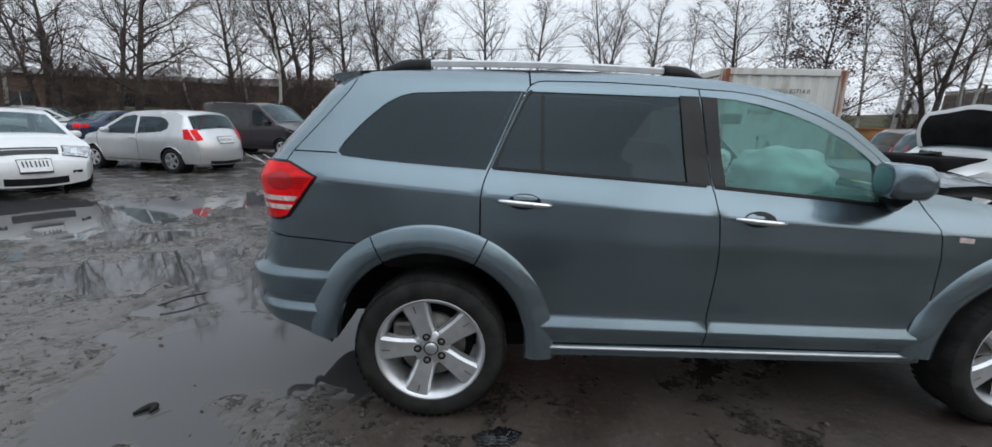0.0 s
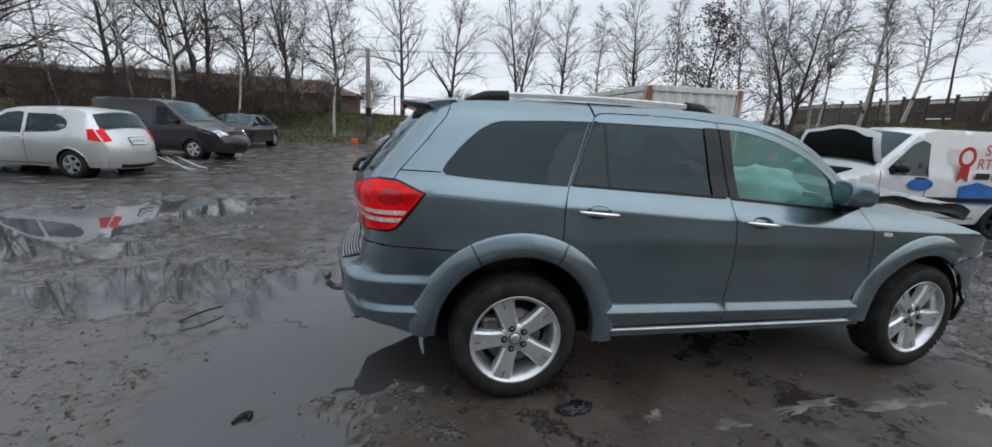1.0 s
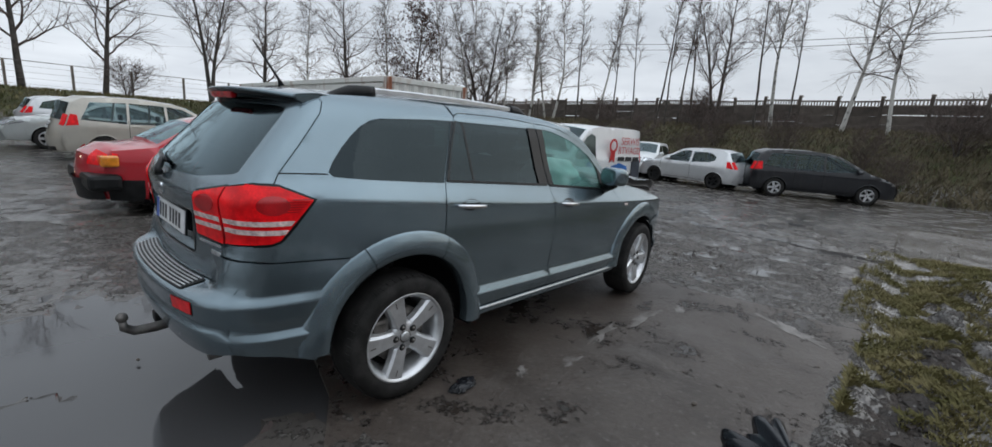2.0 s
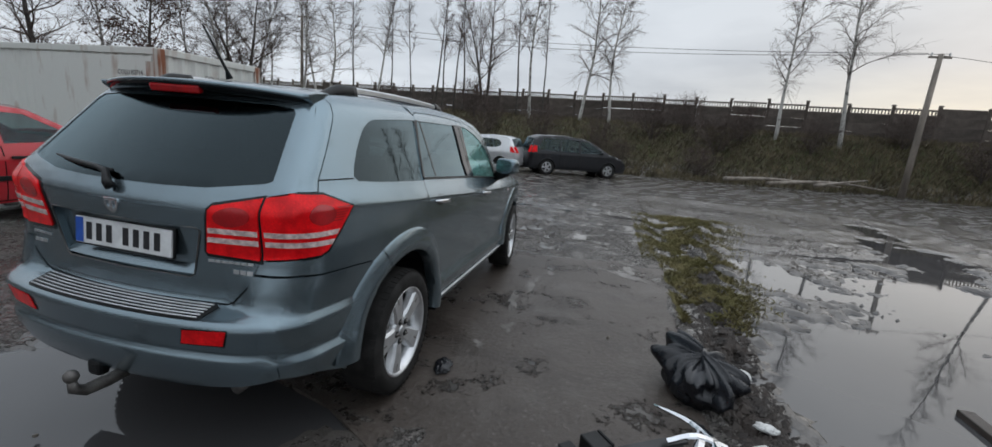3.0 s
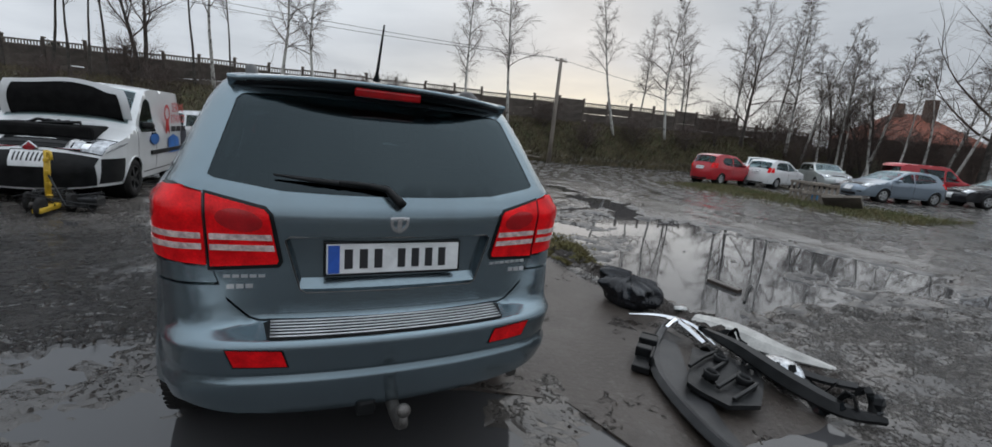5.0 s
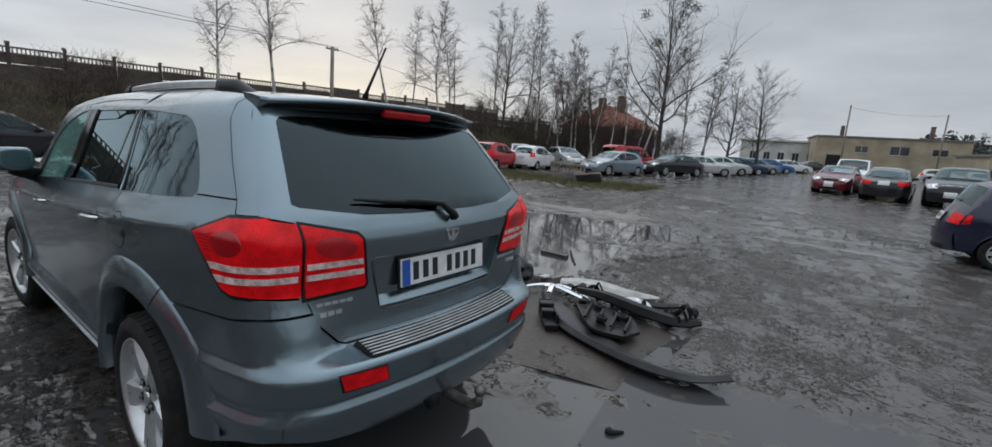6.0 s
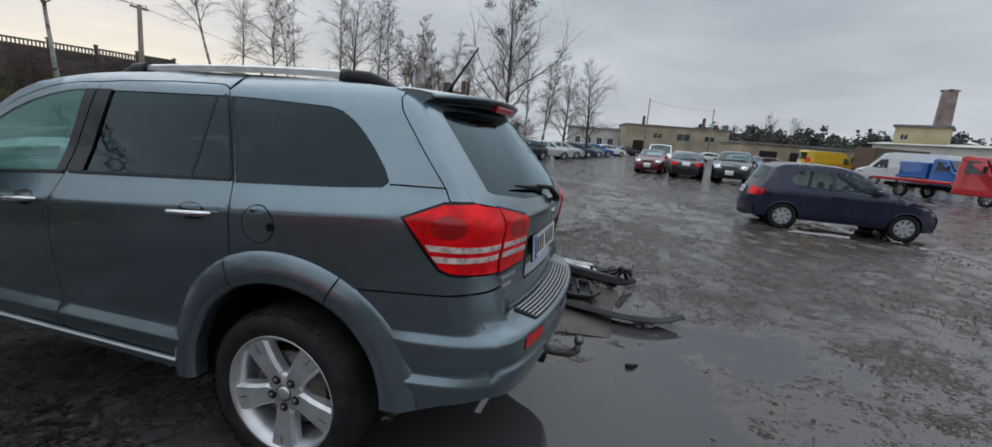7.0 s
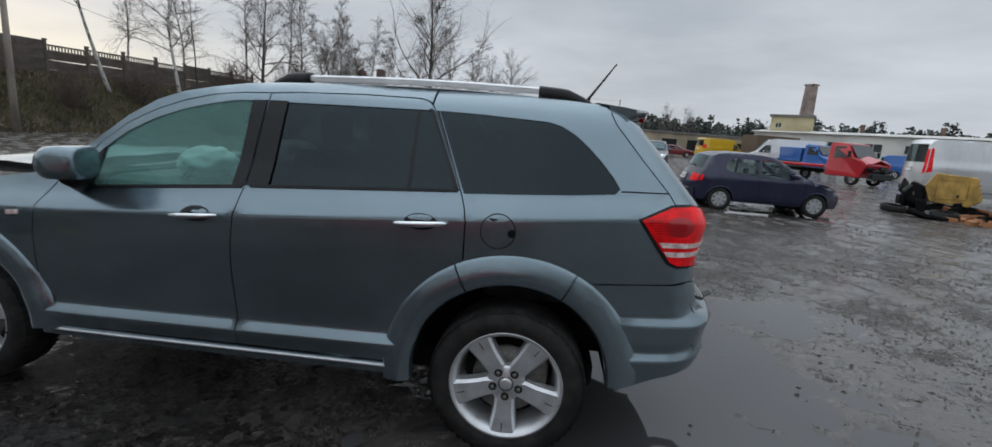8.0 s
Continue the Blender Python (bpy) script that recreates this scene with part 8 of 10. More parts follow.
# ---- shipping container ----
def container():
    L, W, H = 12.19, 2.44, 2.59
    c = thing("shipping_container", "white shipping container with rust along its corners", "container", pose(5.0, 6.8, 0.0, 0, 0, -4))
    def corrugated(name, length, a0, horizontal):
        vs, fs = [], []
        n = int(length / 0.07)
        per = [0, 0.035, 0.035, 0]
        for i in range(n + 1):
            u = length * i / n
            d = per[i % 4]
            for z in (0.16, H - 0.10):
                vs.append((u, d, z) if horizontal else (d, u, z))
        for i in range(n):
            fs.append((i * 2, i * 2 + 2, i * 2 + 3, i * 2 + 1))
        return vs, fs
    v, f = corrugated("end", W, 0, True)
    piece("end_wall", mesh_from("end_wall", v, f, M["container"], False), c, "", pose(0, 0.03, 0))
    piece("far_end_wall", mesh_from("far_end_wall", v, f, M["container"], False), c, "", pose(0, L - 0.06, 0))
    v, f = corrugated("side", L, 0, False)
    piece("side_wall", mesh_from("side_wall", v, f, M["container"], False), c, "", pose(0.03, 0, 0))
    piece("side_wall", mesh_from("side_wall", v, f, M["container"], False), c, "", pose(W - 0.06, 0, 0))
    piece("smooth_panel", box_mesh("smooth_panel", (0.015, 3.6, H - 0.35), M["container"], 0.004, (0.012, 2.0, H / 2 + 0.02)), c, "flat panel welded over the ribs")
    for x in (0.06, W - 0.06):
        for y in (0.06, L - 0.06):
            piece("corner_post", box_mesh("corner_post", (0.15, 0.15, H), M["rust_streak"], 0.015, (x, y, H / 2)), c, "rusted corner post")
    for z in (0.08, H - 0.05):
        for y in (0.05, L - 0.05):
            piece("beam", box_mesh("beam", (W - 0.12, 0.10, 0.13), M["container"], 0.01, (W / 2, y, z)), c)
        for x in (0.05, W - 0.05):
            piece("beam", box_mesh("beam", (0.10, L - 0.12, 0.13), M["container"], 0.01, (x, L / 2, z)), c)
    piece("roof", box_mesh("roof", (W - 0.08, L - 0.08, 0.03), M["container"], 0.005, (W / 2, L / 2, H - 0.02)), c)
    txt = text_mesh("COLU 82714 0", 0.125, M["ink"])
    piece("lettering", txt, c, "black stencilled code", pose(W * 0.56, -0.008, H - 0.47, 90, 0, 0))
    piece("lettering", text_mesh("COLU 82714", 0.13, M["ink"]), c, "black stencilled code", pose(-0.004, 0.80, H - 0.52, 90, 0, -90))
    for z, w in ((-0.75, 0.30), (-0.93, 0.14)):
        piece("letter_bar", box_mesh("letter_bar", (0.004, w, 0.10), M["ink"]), c, "", pose(-0.002, 0.72, H + z))
    for x, w in ((0.06, 0.09), (0.22, 0.13), (0.36, 0.08)):
        piece("logo_stroke", box_mesh("logo_stroke", (w, 0.004, 0.11), M["rust"], 0.001), c, "faded orange-red mark", pose(W * 0.52 + x, -0.008, H - 0.72))
    piece("rust_mark", box_mesh("rust_mark", (0.55, 0.004, 0.10), M["rust_streak"]), c, "", pose(W * 0.35, -0.007, H - 0.85))
    piece("rust_mark", box_mesh("rust_mark", (0.006, 0.22, H - 0.5), M["rust_streak"]), c, "", pose(-0.002, 0.24, H / 2))


container()
tb = thing("plywood_box", "orange-brown plywood box beside the container", "box", pose(15.0, 14.2, 0, 0, 0, -40))
for nm, sz, at in (("front_board", (2.4, 0.05, 1.4), (0, -0.8, 0.72)), ("back_board", (2.4, 0.05, 1.4), (0, 0.8, 0.72)), ("side_board", (0.05, 1.5, 1.4), (-1.2, 0, 0.72)), ("side_board", (0.05, 1.5, 1.4), (1.2, 0, 0.72)), ("top_rail", (2.5, 0.09, 0.06), (0, -0.82, 1.45)), ("bottom", (2.3, 1.5, 0.08), (0, 0, 0.08))):
    piece(nm, box_mesh(nm, sz, M["orange_wood"], 0.008, at), tb)


# ---- motorcycle ----
def motorcycle():
    m = thing("motorcycle", "black naked motorcycle without plates on its side stand", "motorcycle", pose(5.57, 5.34, float(ground_z(5.57, 5.34)), -7, 0, 164))
    for x, r in ((-0.70, 0.31), (0.70, 0.31)):
        w = piece("wheel", lathe("wheel", [(r * 0.72, -0.05), (r * 0.82, -0.075), (r * 0.95, -0.06), (r, 0), (r * 0.95, 0.06), (r * 0.82, 0.075), (r * 0.72, 0.05)], M["rubber"], 30), m, "", pose(x, 0, r))
        for k in range(5):
            piece("spoke", tube_mesh("spoke", [(0.03, 0, 0), (r * 0.74, 0, 0)], [0.02, 0.014], M["black_plastic"], 6), w, "", pose(0, 0, 0, 0, 72 * k, 0))
        piece("brake_disc", lathe("brake_disc", [(0.09, 0.05), (0.14, 0.05), (0.14, 0.055), (0.09, 0.055)], M["alloy_dark"], 24), w)
    for s in (-1, 1):
        piece("fork", tube_mesh("fork", [(0.70, s * 0.09, 0.31), (0.50, s * 0.09, 0.95)], 0.026, M["alloy_dark"], 8), m)
        piece("swing_arm", tube_mesh("swing_arm", [(-0.70, s * 0.10, 0.31), (-0.15, s * 0.08, 0.42)], 0.03, M["black_plastic"], 6), m)
        piece("frame_tube", tube_mesh("frame_tube", [(0.46, s * 0.05, 0.85), (0.05, s * 0.14, 0.75), (-0.15, s * 0.12, 0.42)], 0.03, M["black_plastic"], 6), m)
        piece("mirror", box_mesh("mirror", (0.03, 0.12, 0.07), M["black_plastic"], 0.015, (0.42, s * 0.34, 1.22)), m)
        piece("mirror_stalk", tube_mesh("mirror_stalk", [(0.44, s * 0.25, 1.02), (0.42, s * 0.32, 1.20)], 0.008, M["black_plastic"], 5), m)
    piece("handlebar", tube_mesh("handlebar", [(0.36, -0.36, 1.02), (0.45, -0.15, 1.05), (0.45, 0.15, 1.05), (0.36, 0.36, 1.02)], 0.014, M["black_plastic"], 8), m)
    piece("tank", box_mesh("tank", (0.58, 0.32, 0.28), M["black_gloss"], 0.11, (0.17, 0, 0.93)), m)
    piece("saddle", box_mesh("saddle", (0.60, 0.27, 0.12), M["black_matt"], 0.055, (-0.38, 0, 0.87), pose(0, 0, 0, 0, 6, 0)), m)
    piece("tail", box_mesh("tail", (0.34, 0.18, 0.13), M["black_gloss"], 0.05, (-0.72, 0, 0.92), pose(0, 0, 0, 0, 14, 0)), m)
    piece("engine", box_mesh("engine", (0.46, 0.32, 0.36), M["black_plastic"], 0.06, (0.12, 0, 0.50)), m)
    piece("fairing", box_mesh("fairing", (0.50, 0.36, 0.34), M["black_plastic"], 0.08, (0.30, 0, 0.72), pose(0, 0, 0, 0, 20, 0)), m)
    piece("side_cover", box_mesh("side_cover", (0.34, 0.28, 0.24), M["black_plastic"], 0.06, (-0.24, 0, 0.70)), m)
    piece("rear_guard", box_mesh("rear_guard", (0.30, 0.14, 0.03), M["black_plastic"], 0.012, (-0.78, 0, 0.66), pose(0, 0, 0, 0, -22, 0)), m)
    piece("headlamp", box_mesh("headlamp", (0.16, 0.20, 0.20), M["black_gloss"], 0.06, (0.58, 0, 0.95)), m)
    piece("front_guard", box_mesh("front_guard", (0.42, 0.13, 0.05), M["black_gloss"], 0.02, (0.70, 0, 0.65)), m)
    piece("exhaust", tube_mesh("exhaust", [(0.3, -0.12, 0.30), (-0.1, -0.16, 0.24), (-0.55, -0.18, 0.40)], [0.03, 0.04, 0.055], M["alloy_dark"], 8), m)
    piece("side_stand", tube_mesh("side_stand", [(0.0, 0.10, 0.30), (0.06, 0.30, 0.0)], 0.014, M["black_plastic"], 6), m)


motorcycle()


# ---- poles and wires ----
def wood_pole(x, y, h, lean, label, name="utility_pole"):
    z = float(ground_z(x, y))
    p = thing(name, label, "pole", pose(x, y, z - 0.2, 0, lean, 0))
    piece("shaft", tube_mesh("shaft", [(0, 0, 0), (0, 0, h * 0.5), (0, 0, h)], [0.15, 0.125, 0.10], M["pole"], 12), p)
    piece("cross_arm", box_mesh("cross_arm", (0.08, 0.9, 0.10), M["pole"], 0.01, (0, 0, h - 0.15)), p)
    for k in (-0.35, 0.35):
        piece("insulator", lathe("insulator", [(0.0, 0.16), (0.03, 0.15), (0.045, 0.08), (0.03, 0.0)], M["white_plastic"], 10, "z"), p, "", pose(0, k, h - 0.10))
    piece("brace", tube_mesh("brace", [(0.06, 0, 1.6), (0.10, 0, 0)], [0.09, 0.13], M["pole"], 8), p, "concrete stub at the foot")
    return p


wood_pole(23.9, -15.7, 6.9, -1.5, "grey utility pole at the foot of the bank")
p2 = thing("concrete_pole", "pale concrete pole with a dark switch box", "pole", pose(-2.3, 25.9, float(ground_z(-2.3, 25.9)) - 0.1))
piece("shaft", tube_mesh("shaft", [(0, 0, 0), (0, 0, 5.6)], [0.16, 0.11], M["rail_concrete"], 10), p2)
piece("switch_box", box_mesh("switch_box", (0.3, 0.22, 0.5), M["black_plastic"], 0.03, (0, -0.2, 2.0)), p2)
piece("foot_block", box_mesh("foot_block", (0.4, 0.4, 0.5), M["rail_concrete"], 0.04, (0.1, 0, 0.25)), p2)
oc = thing("orange_can", "orange plastic can on the ground by the pole", "can", pose(-3.1, 25.5, float(ground_z(-3.1, 25.5))))
piece("can", box_mesh("can", (0.4, 0.3, 0.32), mat("orange_plastic", (0.65, 0.10, 0.03), 0.45, 0, 0.1, 5), 0.05, (0, 0, 0.16)), oc)
wood_pole(34.6, 26.0, 7.6, 0, "grey utility pole behind the fence")
wood_pole(-2, -92, 11, 0, "tall utility pole beside the workshops")
wood_pole(-14, -96, 10, 0, "tall utility pole beside the workshops")


def wire(a, b, sag, name="overhead_cable"):
    pts = [(a[0] + (b[0] - a[0]) * t, a[1] + (b[1] - a[1]) * t, a[2] + (b[2] - a[2]) * t - sag * 4 * t * (1 - t)) for t in np.linspace(0, 1, 25)]
    tagged(piece(name, tube_mesh(name, pts, 0.014, M["wire"], 4)), "thin black overhead cable between poles", "cable")


wire((23.9, -15.3, 6.75), (34.6, 26.0, 9.9), 0.7)
wire((23.9, -16.1, 6.75), (34.6, 26.4, 9.6), 0.9)
wire((34.6, 26.0, 9.9), (-2.3, 25.9, 5.4), 0.8)
wire((-2.3, 25.9, 5.4), (-44, 22, 7.0), 0.8)
wire((23.9, -15.7, 6.7), (33, -62, 7.5), 1.0)
wire((-2, -92, 10.8), (-14, -96, 10.0), 0.5)


# ---- chain-link fence on the far bank ----
def chain_fence():
    f = thing("chain_link_fence", "low wire fence on concrete posts along the bank", "fence")
    post = box_mesh("post", (0.12, 0.12, 1.55), M["rail_concrete"], 0.015, (0, 0, 0.77))
    for i in range(13):
        x = -6 + i * 2.6
        z = float(ground_z(x, 32.2))
        piece("post", post, f, "", pose(x, 32.2, z - 0.1, 0, 0, 0))
    for h in (0.25, 0.55, 0.85, 1.15, 1.42):
        piece("rail" if h > 1.4 else "wire", tube_mesh("rail", [(-6, 32.2, 1.75 + h), (25, 32.2, 1.75 + h)], 0.02 if h > 1.4 else 0.006, M["alloy_dark"], 5), f)


chain_fence()


# ---- buildings ----
def building(name, label, at, size, heading, wall, roof, windows=(), doors=(), pitch=0.0, chimneys=()):
    L, D, H = size
    b = thing(name, label, "building", pose(*at, 0, 0, heading))
    piece("wall", box_mesh("wall", (L, D, H), wall, 0.0, (0, 0, H / 2)), b)
    if pitch:
        v = [(-L / 2 - 0.5, -D / 2 - 0.5, H), (L / 2 + 0.5, -D / 2 - 0.5, H), (L / 2 + 0.5, D / 2 + 0.5, H), (-L / 2 - 0.5, D / 2 + 0.5, H)]
        if pitch > 0.3:
            r = L / 2 - D / 2 * 0.8
            v += [(-r, 0, H + pitch * D / 2), (r, 0, H + pitch * D / 2)]
        else:
            v += [(-L / 2 - 0.5, 0, H + pitch * D / 2), (L / 2 + 0.5, 0, H + pitch * D / 2)]
        piece("roof", mesh_from("roof", v, [(0, 1, 5, 4), (2, 3, 4, 5), (1, 2, 5), (3, 0, 4), (3, 2, 1, 0)], roof, False), b)
    else:
        piece("roof", box_mesh("roof", (L + 0.5, D + 0.5, 0.28), roof, 0.03, (0, 0, H + 0.10)), b)
    for x, z, w, h in windows:
        wn_ = piece("window", box_mesh("window", (w, 0.12, h), M["dark_window"], 0.01, (x, -D / 2 - 0.02, z)), b)
        piece("frame", box_mesh("frame", (w + 0.2, 0.08, 0.1), M["render_white"], 0.01, (x, -D / 2 - 0.06, z - h / 2)), wn_)
        piece("mullion", box_mesh("mullion", (0.07, 0.16, h), M["render_white"], 0.0, (x, -D / 2 - 0.02, z)), wn_)
    for x, w, h in doors:
        piece("door", box_mesh("door", (w, 0.14, h), M["black_plastic"], 0.01, (x, -D / 2 - 0.02, h / 2)), b)
    for x, y, h, w in chimneys:
        piece("chimney", box_mesh("chimney", (w, w, h), M["brick_dark"], 0.02, (x, y, H + h / 2)), b)
    return b


building("brick_shed", "long dark brick shed behind the trees", (-34, 47, 0), (46, 10, 4.3), 35, M["brick_dark"], M["roof_grey"], [(-18 + 4 * k, 2.2, 1.6, 1.2) for k in range(10)], [(-2, 3, 3)], 0.15)
building("brick_shed", "brown brick shed with a sloping roof", (-20, 55, 0.2), (30, 10, 3.6), 3, M["brick_dark"], M["brick_dark"], [(-12 + 4 * k, 1.8, 1.4, 1.0) for k in range(7)], (), 0.35)
building("house", "house with a red hipped tile roof", (28.5, -68.5, 0.2), (11, 9.5, 4.7), 62, M["brick_dark"], M["roof_red"], [(-4, 3.6, 1.4, 1.5), (0, 3.6, 1.4, 1.5), (4, 3.6, 1.4, 1.5)], (), 0.75, [(-1.5, 1.0, 5.2, 1.0), (1.8, 0.5, 4.6, 0.9)])
building("workshop", "low white workshop with a grey roof", (9.0, -117, 0.5), (15, 9, 5.2), 186, M["render_white"], M["roof_grey"], [(-5 + 2.6 * k, 2.0, 1.1, 1.9) for k in range(5)], (), 0.12)
building("factory_hall", "beige plastered hall with a flat roof", (-7.6, -113, 0.5), (22, 12, 6.3), 190, M["render_beige"], M["roof_grey"], [(7, 4.2, 2.0, 1.1), (1.5, 4.2, 2.6, 1.5), (-4, 4.2, 1.8, 1.1)], [(-8, 2.2, 3.0)], 0, [(8, 3, 3.0, 0.6), (-6, 2, 2.6, 0.6)])
M["hall_white"] = mat("dirty_white_plaster", (0.66, 0.65, 0.60), 0.9, 0, 0.15, 0.35, 0.004, 10)
building("factory_tower", "cream factory block with a lower wing", (-33.2, -65.5, 0.4), (4.7, 5, 6.1), 150, mat("cream_plaster", (0.46, 0.40, 0.24), 0.9, 0, 0.2, 0.4, 0.004, 10), M["roof_grey"], [(-1.4, 4.9, 0.6, 0.6), (1.7, 3.6, 0.5, 1.1)])
building("factory_hall", "long white factory hall with a light roof", (-43.4, -56.5, 0.4), (33, 10, 3.9), 140, M["hall_white"], M["render_white"], [(-14.5 + 3.6 * k, 2.5, 1.6, 0.95) for k in range(9)], [(12.2, 1.9, 2.5)], 0.10, [(-6, 1.5, 1.6, 0.45), (1.5, 1.5, 1.5, 0.45)])
building("garage_row", "low grey garages at the end of the yard", (-27, -80, 0.4), (26, 7, 3.2), 196, M["render_beige"], M["roof_grey"], (), [(-9 + 4.5 * k, 2.6, 2.3) for k in range(5)])
st = thing("chimney_stack", "tall square brick factory chimney", "chimney", pose(-36.1, -68.2, 0.3))
v, f = tube([(0, 0, 0), (0, 0, 5.8), (0, 0, 11.0)], [1.25, 1.08, 0.92], 4)
piece("shaft", mesh_from("shaft", v, f, mat("pale_old_brick", (0.24, 0.19, 0.165), 0.9, 0, 0.3, 0.8, 0.006, 8), False), st)
piece("rim", box_mesh("rim", (1.32, 1.32, 0.18), M["brick_dark"], 0.03, (0, 0, 11.0), pose(0, 0, 0, 0, 0, 27)), st)


# ---- trucks ----
def tow_truck(label, at, heading, paint_, lit_board=None):
    x, y = at
    t = thing("tow_truck", label, "truck", pose(x, y, float(ground_z(x, y)), 0, 0, heading))
    bm = bmesh.new()
    prof = [(0.0, 0.45), (0.0, 2.25), (0.25, 2.35), (0.95, 2.30), (1.48, 1.50), (1.95, 1.42), (2.28, 1.18), (2.10, 0.80), (1.98, 0.45)] if not lit_board else [(0.0, 0.45), (0.0, 2.25), (0.25, 2.35), (0.95, 2.30), (1.55, 1.45), (2.25, 1.20), (2.40, 0.95), (2.40, 0.45)]
    rows = [[bm.verts.new((px, s * (1.0 - (0.14 if pz > 1.5 else 0.0)), pz)) for px, pz in prof] for s in (-1, 1)]
    bm.faces.new(rows[0]); bm.faces.new(rows[1][::-1])
    for i in range(len(prof)):
        j = (i + 1) % len(prof)
        bm.faces.new((rows[0][i], rows[0][j], rows[1][j], rows[1][i]))
    bmesh.ops.recalc_face_normals(bm, faces=bm.faces)
    bmesh.ops.bevel(bm, geom=bm.edges[:], offset=0.05, segments=2, affect="EDGES", profile=0.5)
    cab = piece("cab", bm_mesh("cab", bm, paint_), t)
    piece("windscreen", mesh_from("windscreen", [(1.0, -0.76, 2.22), (1.0, 0.76, 2.22), (1.53, 0.82, 1.53), (1.53, -0.82, 1.53)], [(0, 1, 2, 3)], M["far_glass"], False), cab, "", pose(0.06, 0, 0.02))
    for s in (-1, 1):
        piece("side_window", mesh_from("side_window", [(0.35, s * 0.90, 2.12), (0.90, s * 0.90, 2.12), (1.35, s * 0.955, 1.48), (0.35, s * 0.955, 1.48)], [(0, 1, 2, 3)], M["far_glass"], False), cab)
        piece("mirror", box_mesh("mirror", (0.12, 0.16, 0.34), M["black_plastic"], 0.03, (1.35, s * 1.16, 1.72)), cab)
        if lit_board:
            piece("headlamp", box_mesh("headlamp", (0.10, 0.36, 0.22), M["head_lens"], 0.04, (2.38, s * 0.72, 0.92)), cab)
        piece("platform_rail", box_mesh("platform_rail", (4.2, 0.12, 0.14), paint_, 0.02, (-2.2, s * 1.0, 0.92)), t)
        for wx_ in (1.55, -2.6):
            ty, rim, back = car_wheel(0.36, M["alloy_dark"])
            w = piece("wheel", ty, t, "", pose(wx_, s * 0.88, 0.36, 0, 0, 0 if s > 0 else 180))
            piece("rim", rim, w)
    piece("bumper", box_mesh("bumper", (0.25, 1.9, 0.35), M["black_plastic"], 0.06, (2.42, 0, 0.58), pose(0, 0, 0, 0, 6, 3)), t, "crushed black bumper")
    piece("chassis", box_mesh("chassis", (6.2, 0.8, 0.2), M["black_matt"], 0.02, (-1.0, 0, 0.62)), t)
    piece("platform", box_mesh("platform", (4.3, 1.95, 0.06), M["alloy_dark"], 0.01, (-2.2, 0, 0.86)), t)
    if not lit_board:
        rn = random.Random(8)
        for k in range(16):
            piece("wrecked_part", box_mesh("wrecked_part", (rn.uniform(0.08, 0.45), rn.uniform(0.15, 0.6), rn.uniform(0.06, 0.3)), M["alloy_dark"] if k % 5 == 0 else M["black_plastic"], 0.03, (rn.uniform(2.05, 2.5), rn.uniform(-0.9, 0.9), rn.uniform(0.4, 1.0)), pose(0, 0, 0, rn.uniform(-40, 40), rn.uniform(-40, 40), rn.uniform(-40, 40))), t)
        piece("bent_bonnet", box_mesh("bent_bonnet", (0.75, 0.9, 0.05), paint_, 0.02, (1.95, -0.42, 1.42), pose(0, 0, 0, 16, 14, 8)), cab, "folded red bonnet half")
        piece("bent_bonnet", box_mesh("bent_bonnet", (0.75, 0.9, 0.05), paint_, 0.02, (1.95, 0.42, 1.42), pose(0, 0, 0, -16, 14, -8)), cab, "folded red bonnet half")
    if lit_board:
        piece("cargo_body", box_mesh("cargo_body", (2.6, 1.9, 1.15), paint_, 0.06, (-1.5, 0, 1.45)), t, "blue cargo body with pale lettering")
        piece("sign_board", box_mesh("sign_board", (1.3, 0.06, 0.45), M["yellow"], 0.02, (-0.9, 0.99, 1.72)), t, "yellow sign board")
        for k in range(5):
            piece("letter_bar", box_mesh("letter_bar", (0.14, 0.02, 0.22), M["white_paint"] if "white_paint" in M else WHITE, 0.004, (-1.5 + 0.24 * k, 0.96, 1.25)), t)
    return t


tow_truck("red flatbed tow truck with a crushed front", (-17.2, -26.4), 114, RED)
tow_truck("blue pickup truck with a yellow sign", (-22.6, -39.5), 114, BLUE, True)
make_car("van", "blue van behind the tow trucks", (4.8, 1.9, 1.9), BLUE, (-29.5, -37.0), 150, 0.33, name="van", category="van")
trk = thing("box_truck", "grey wooden-sided truck body", "truck", pose(-24.5, -51.5, 0.25, 0, 0, 20))
piece("box", box_mesh("box", (5.5, 2.3, 2.2), M["wood"], 0.03, (0, 0, 2.0)), trk)
piece("chassis", box_mesh("chassis", (6.5, 1.0, 0.3), M["black_matt"], 0.02, (0.3, 0, 0.75)), trk)
for wx_ in (-1.8, 2.4):
    for s in (-1, 1):
        piece("wheel", car_wheel(0.45, M["alloy_dark"])[0], trk, "", pose(wx_, s * 0.95, 0.45))


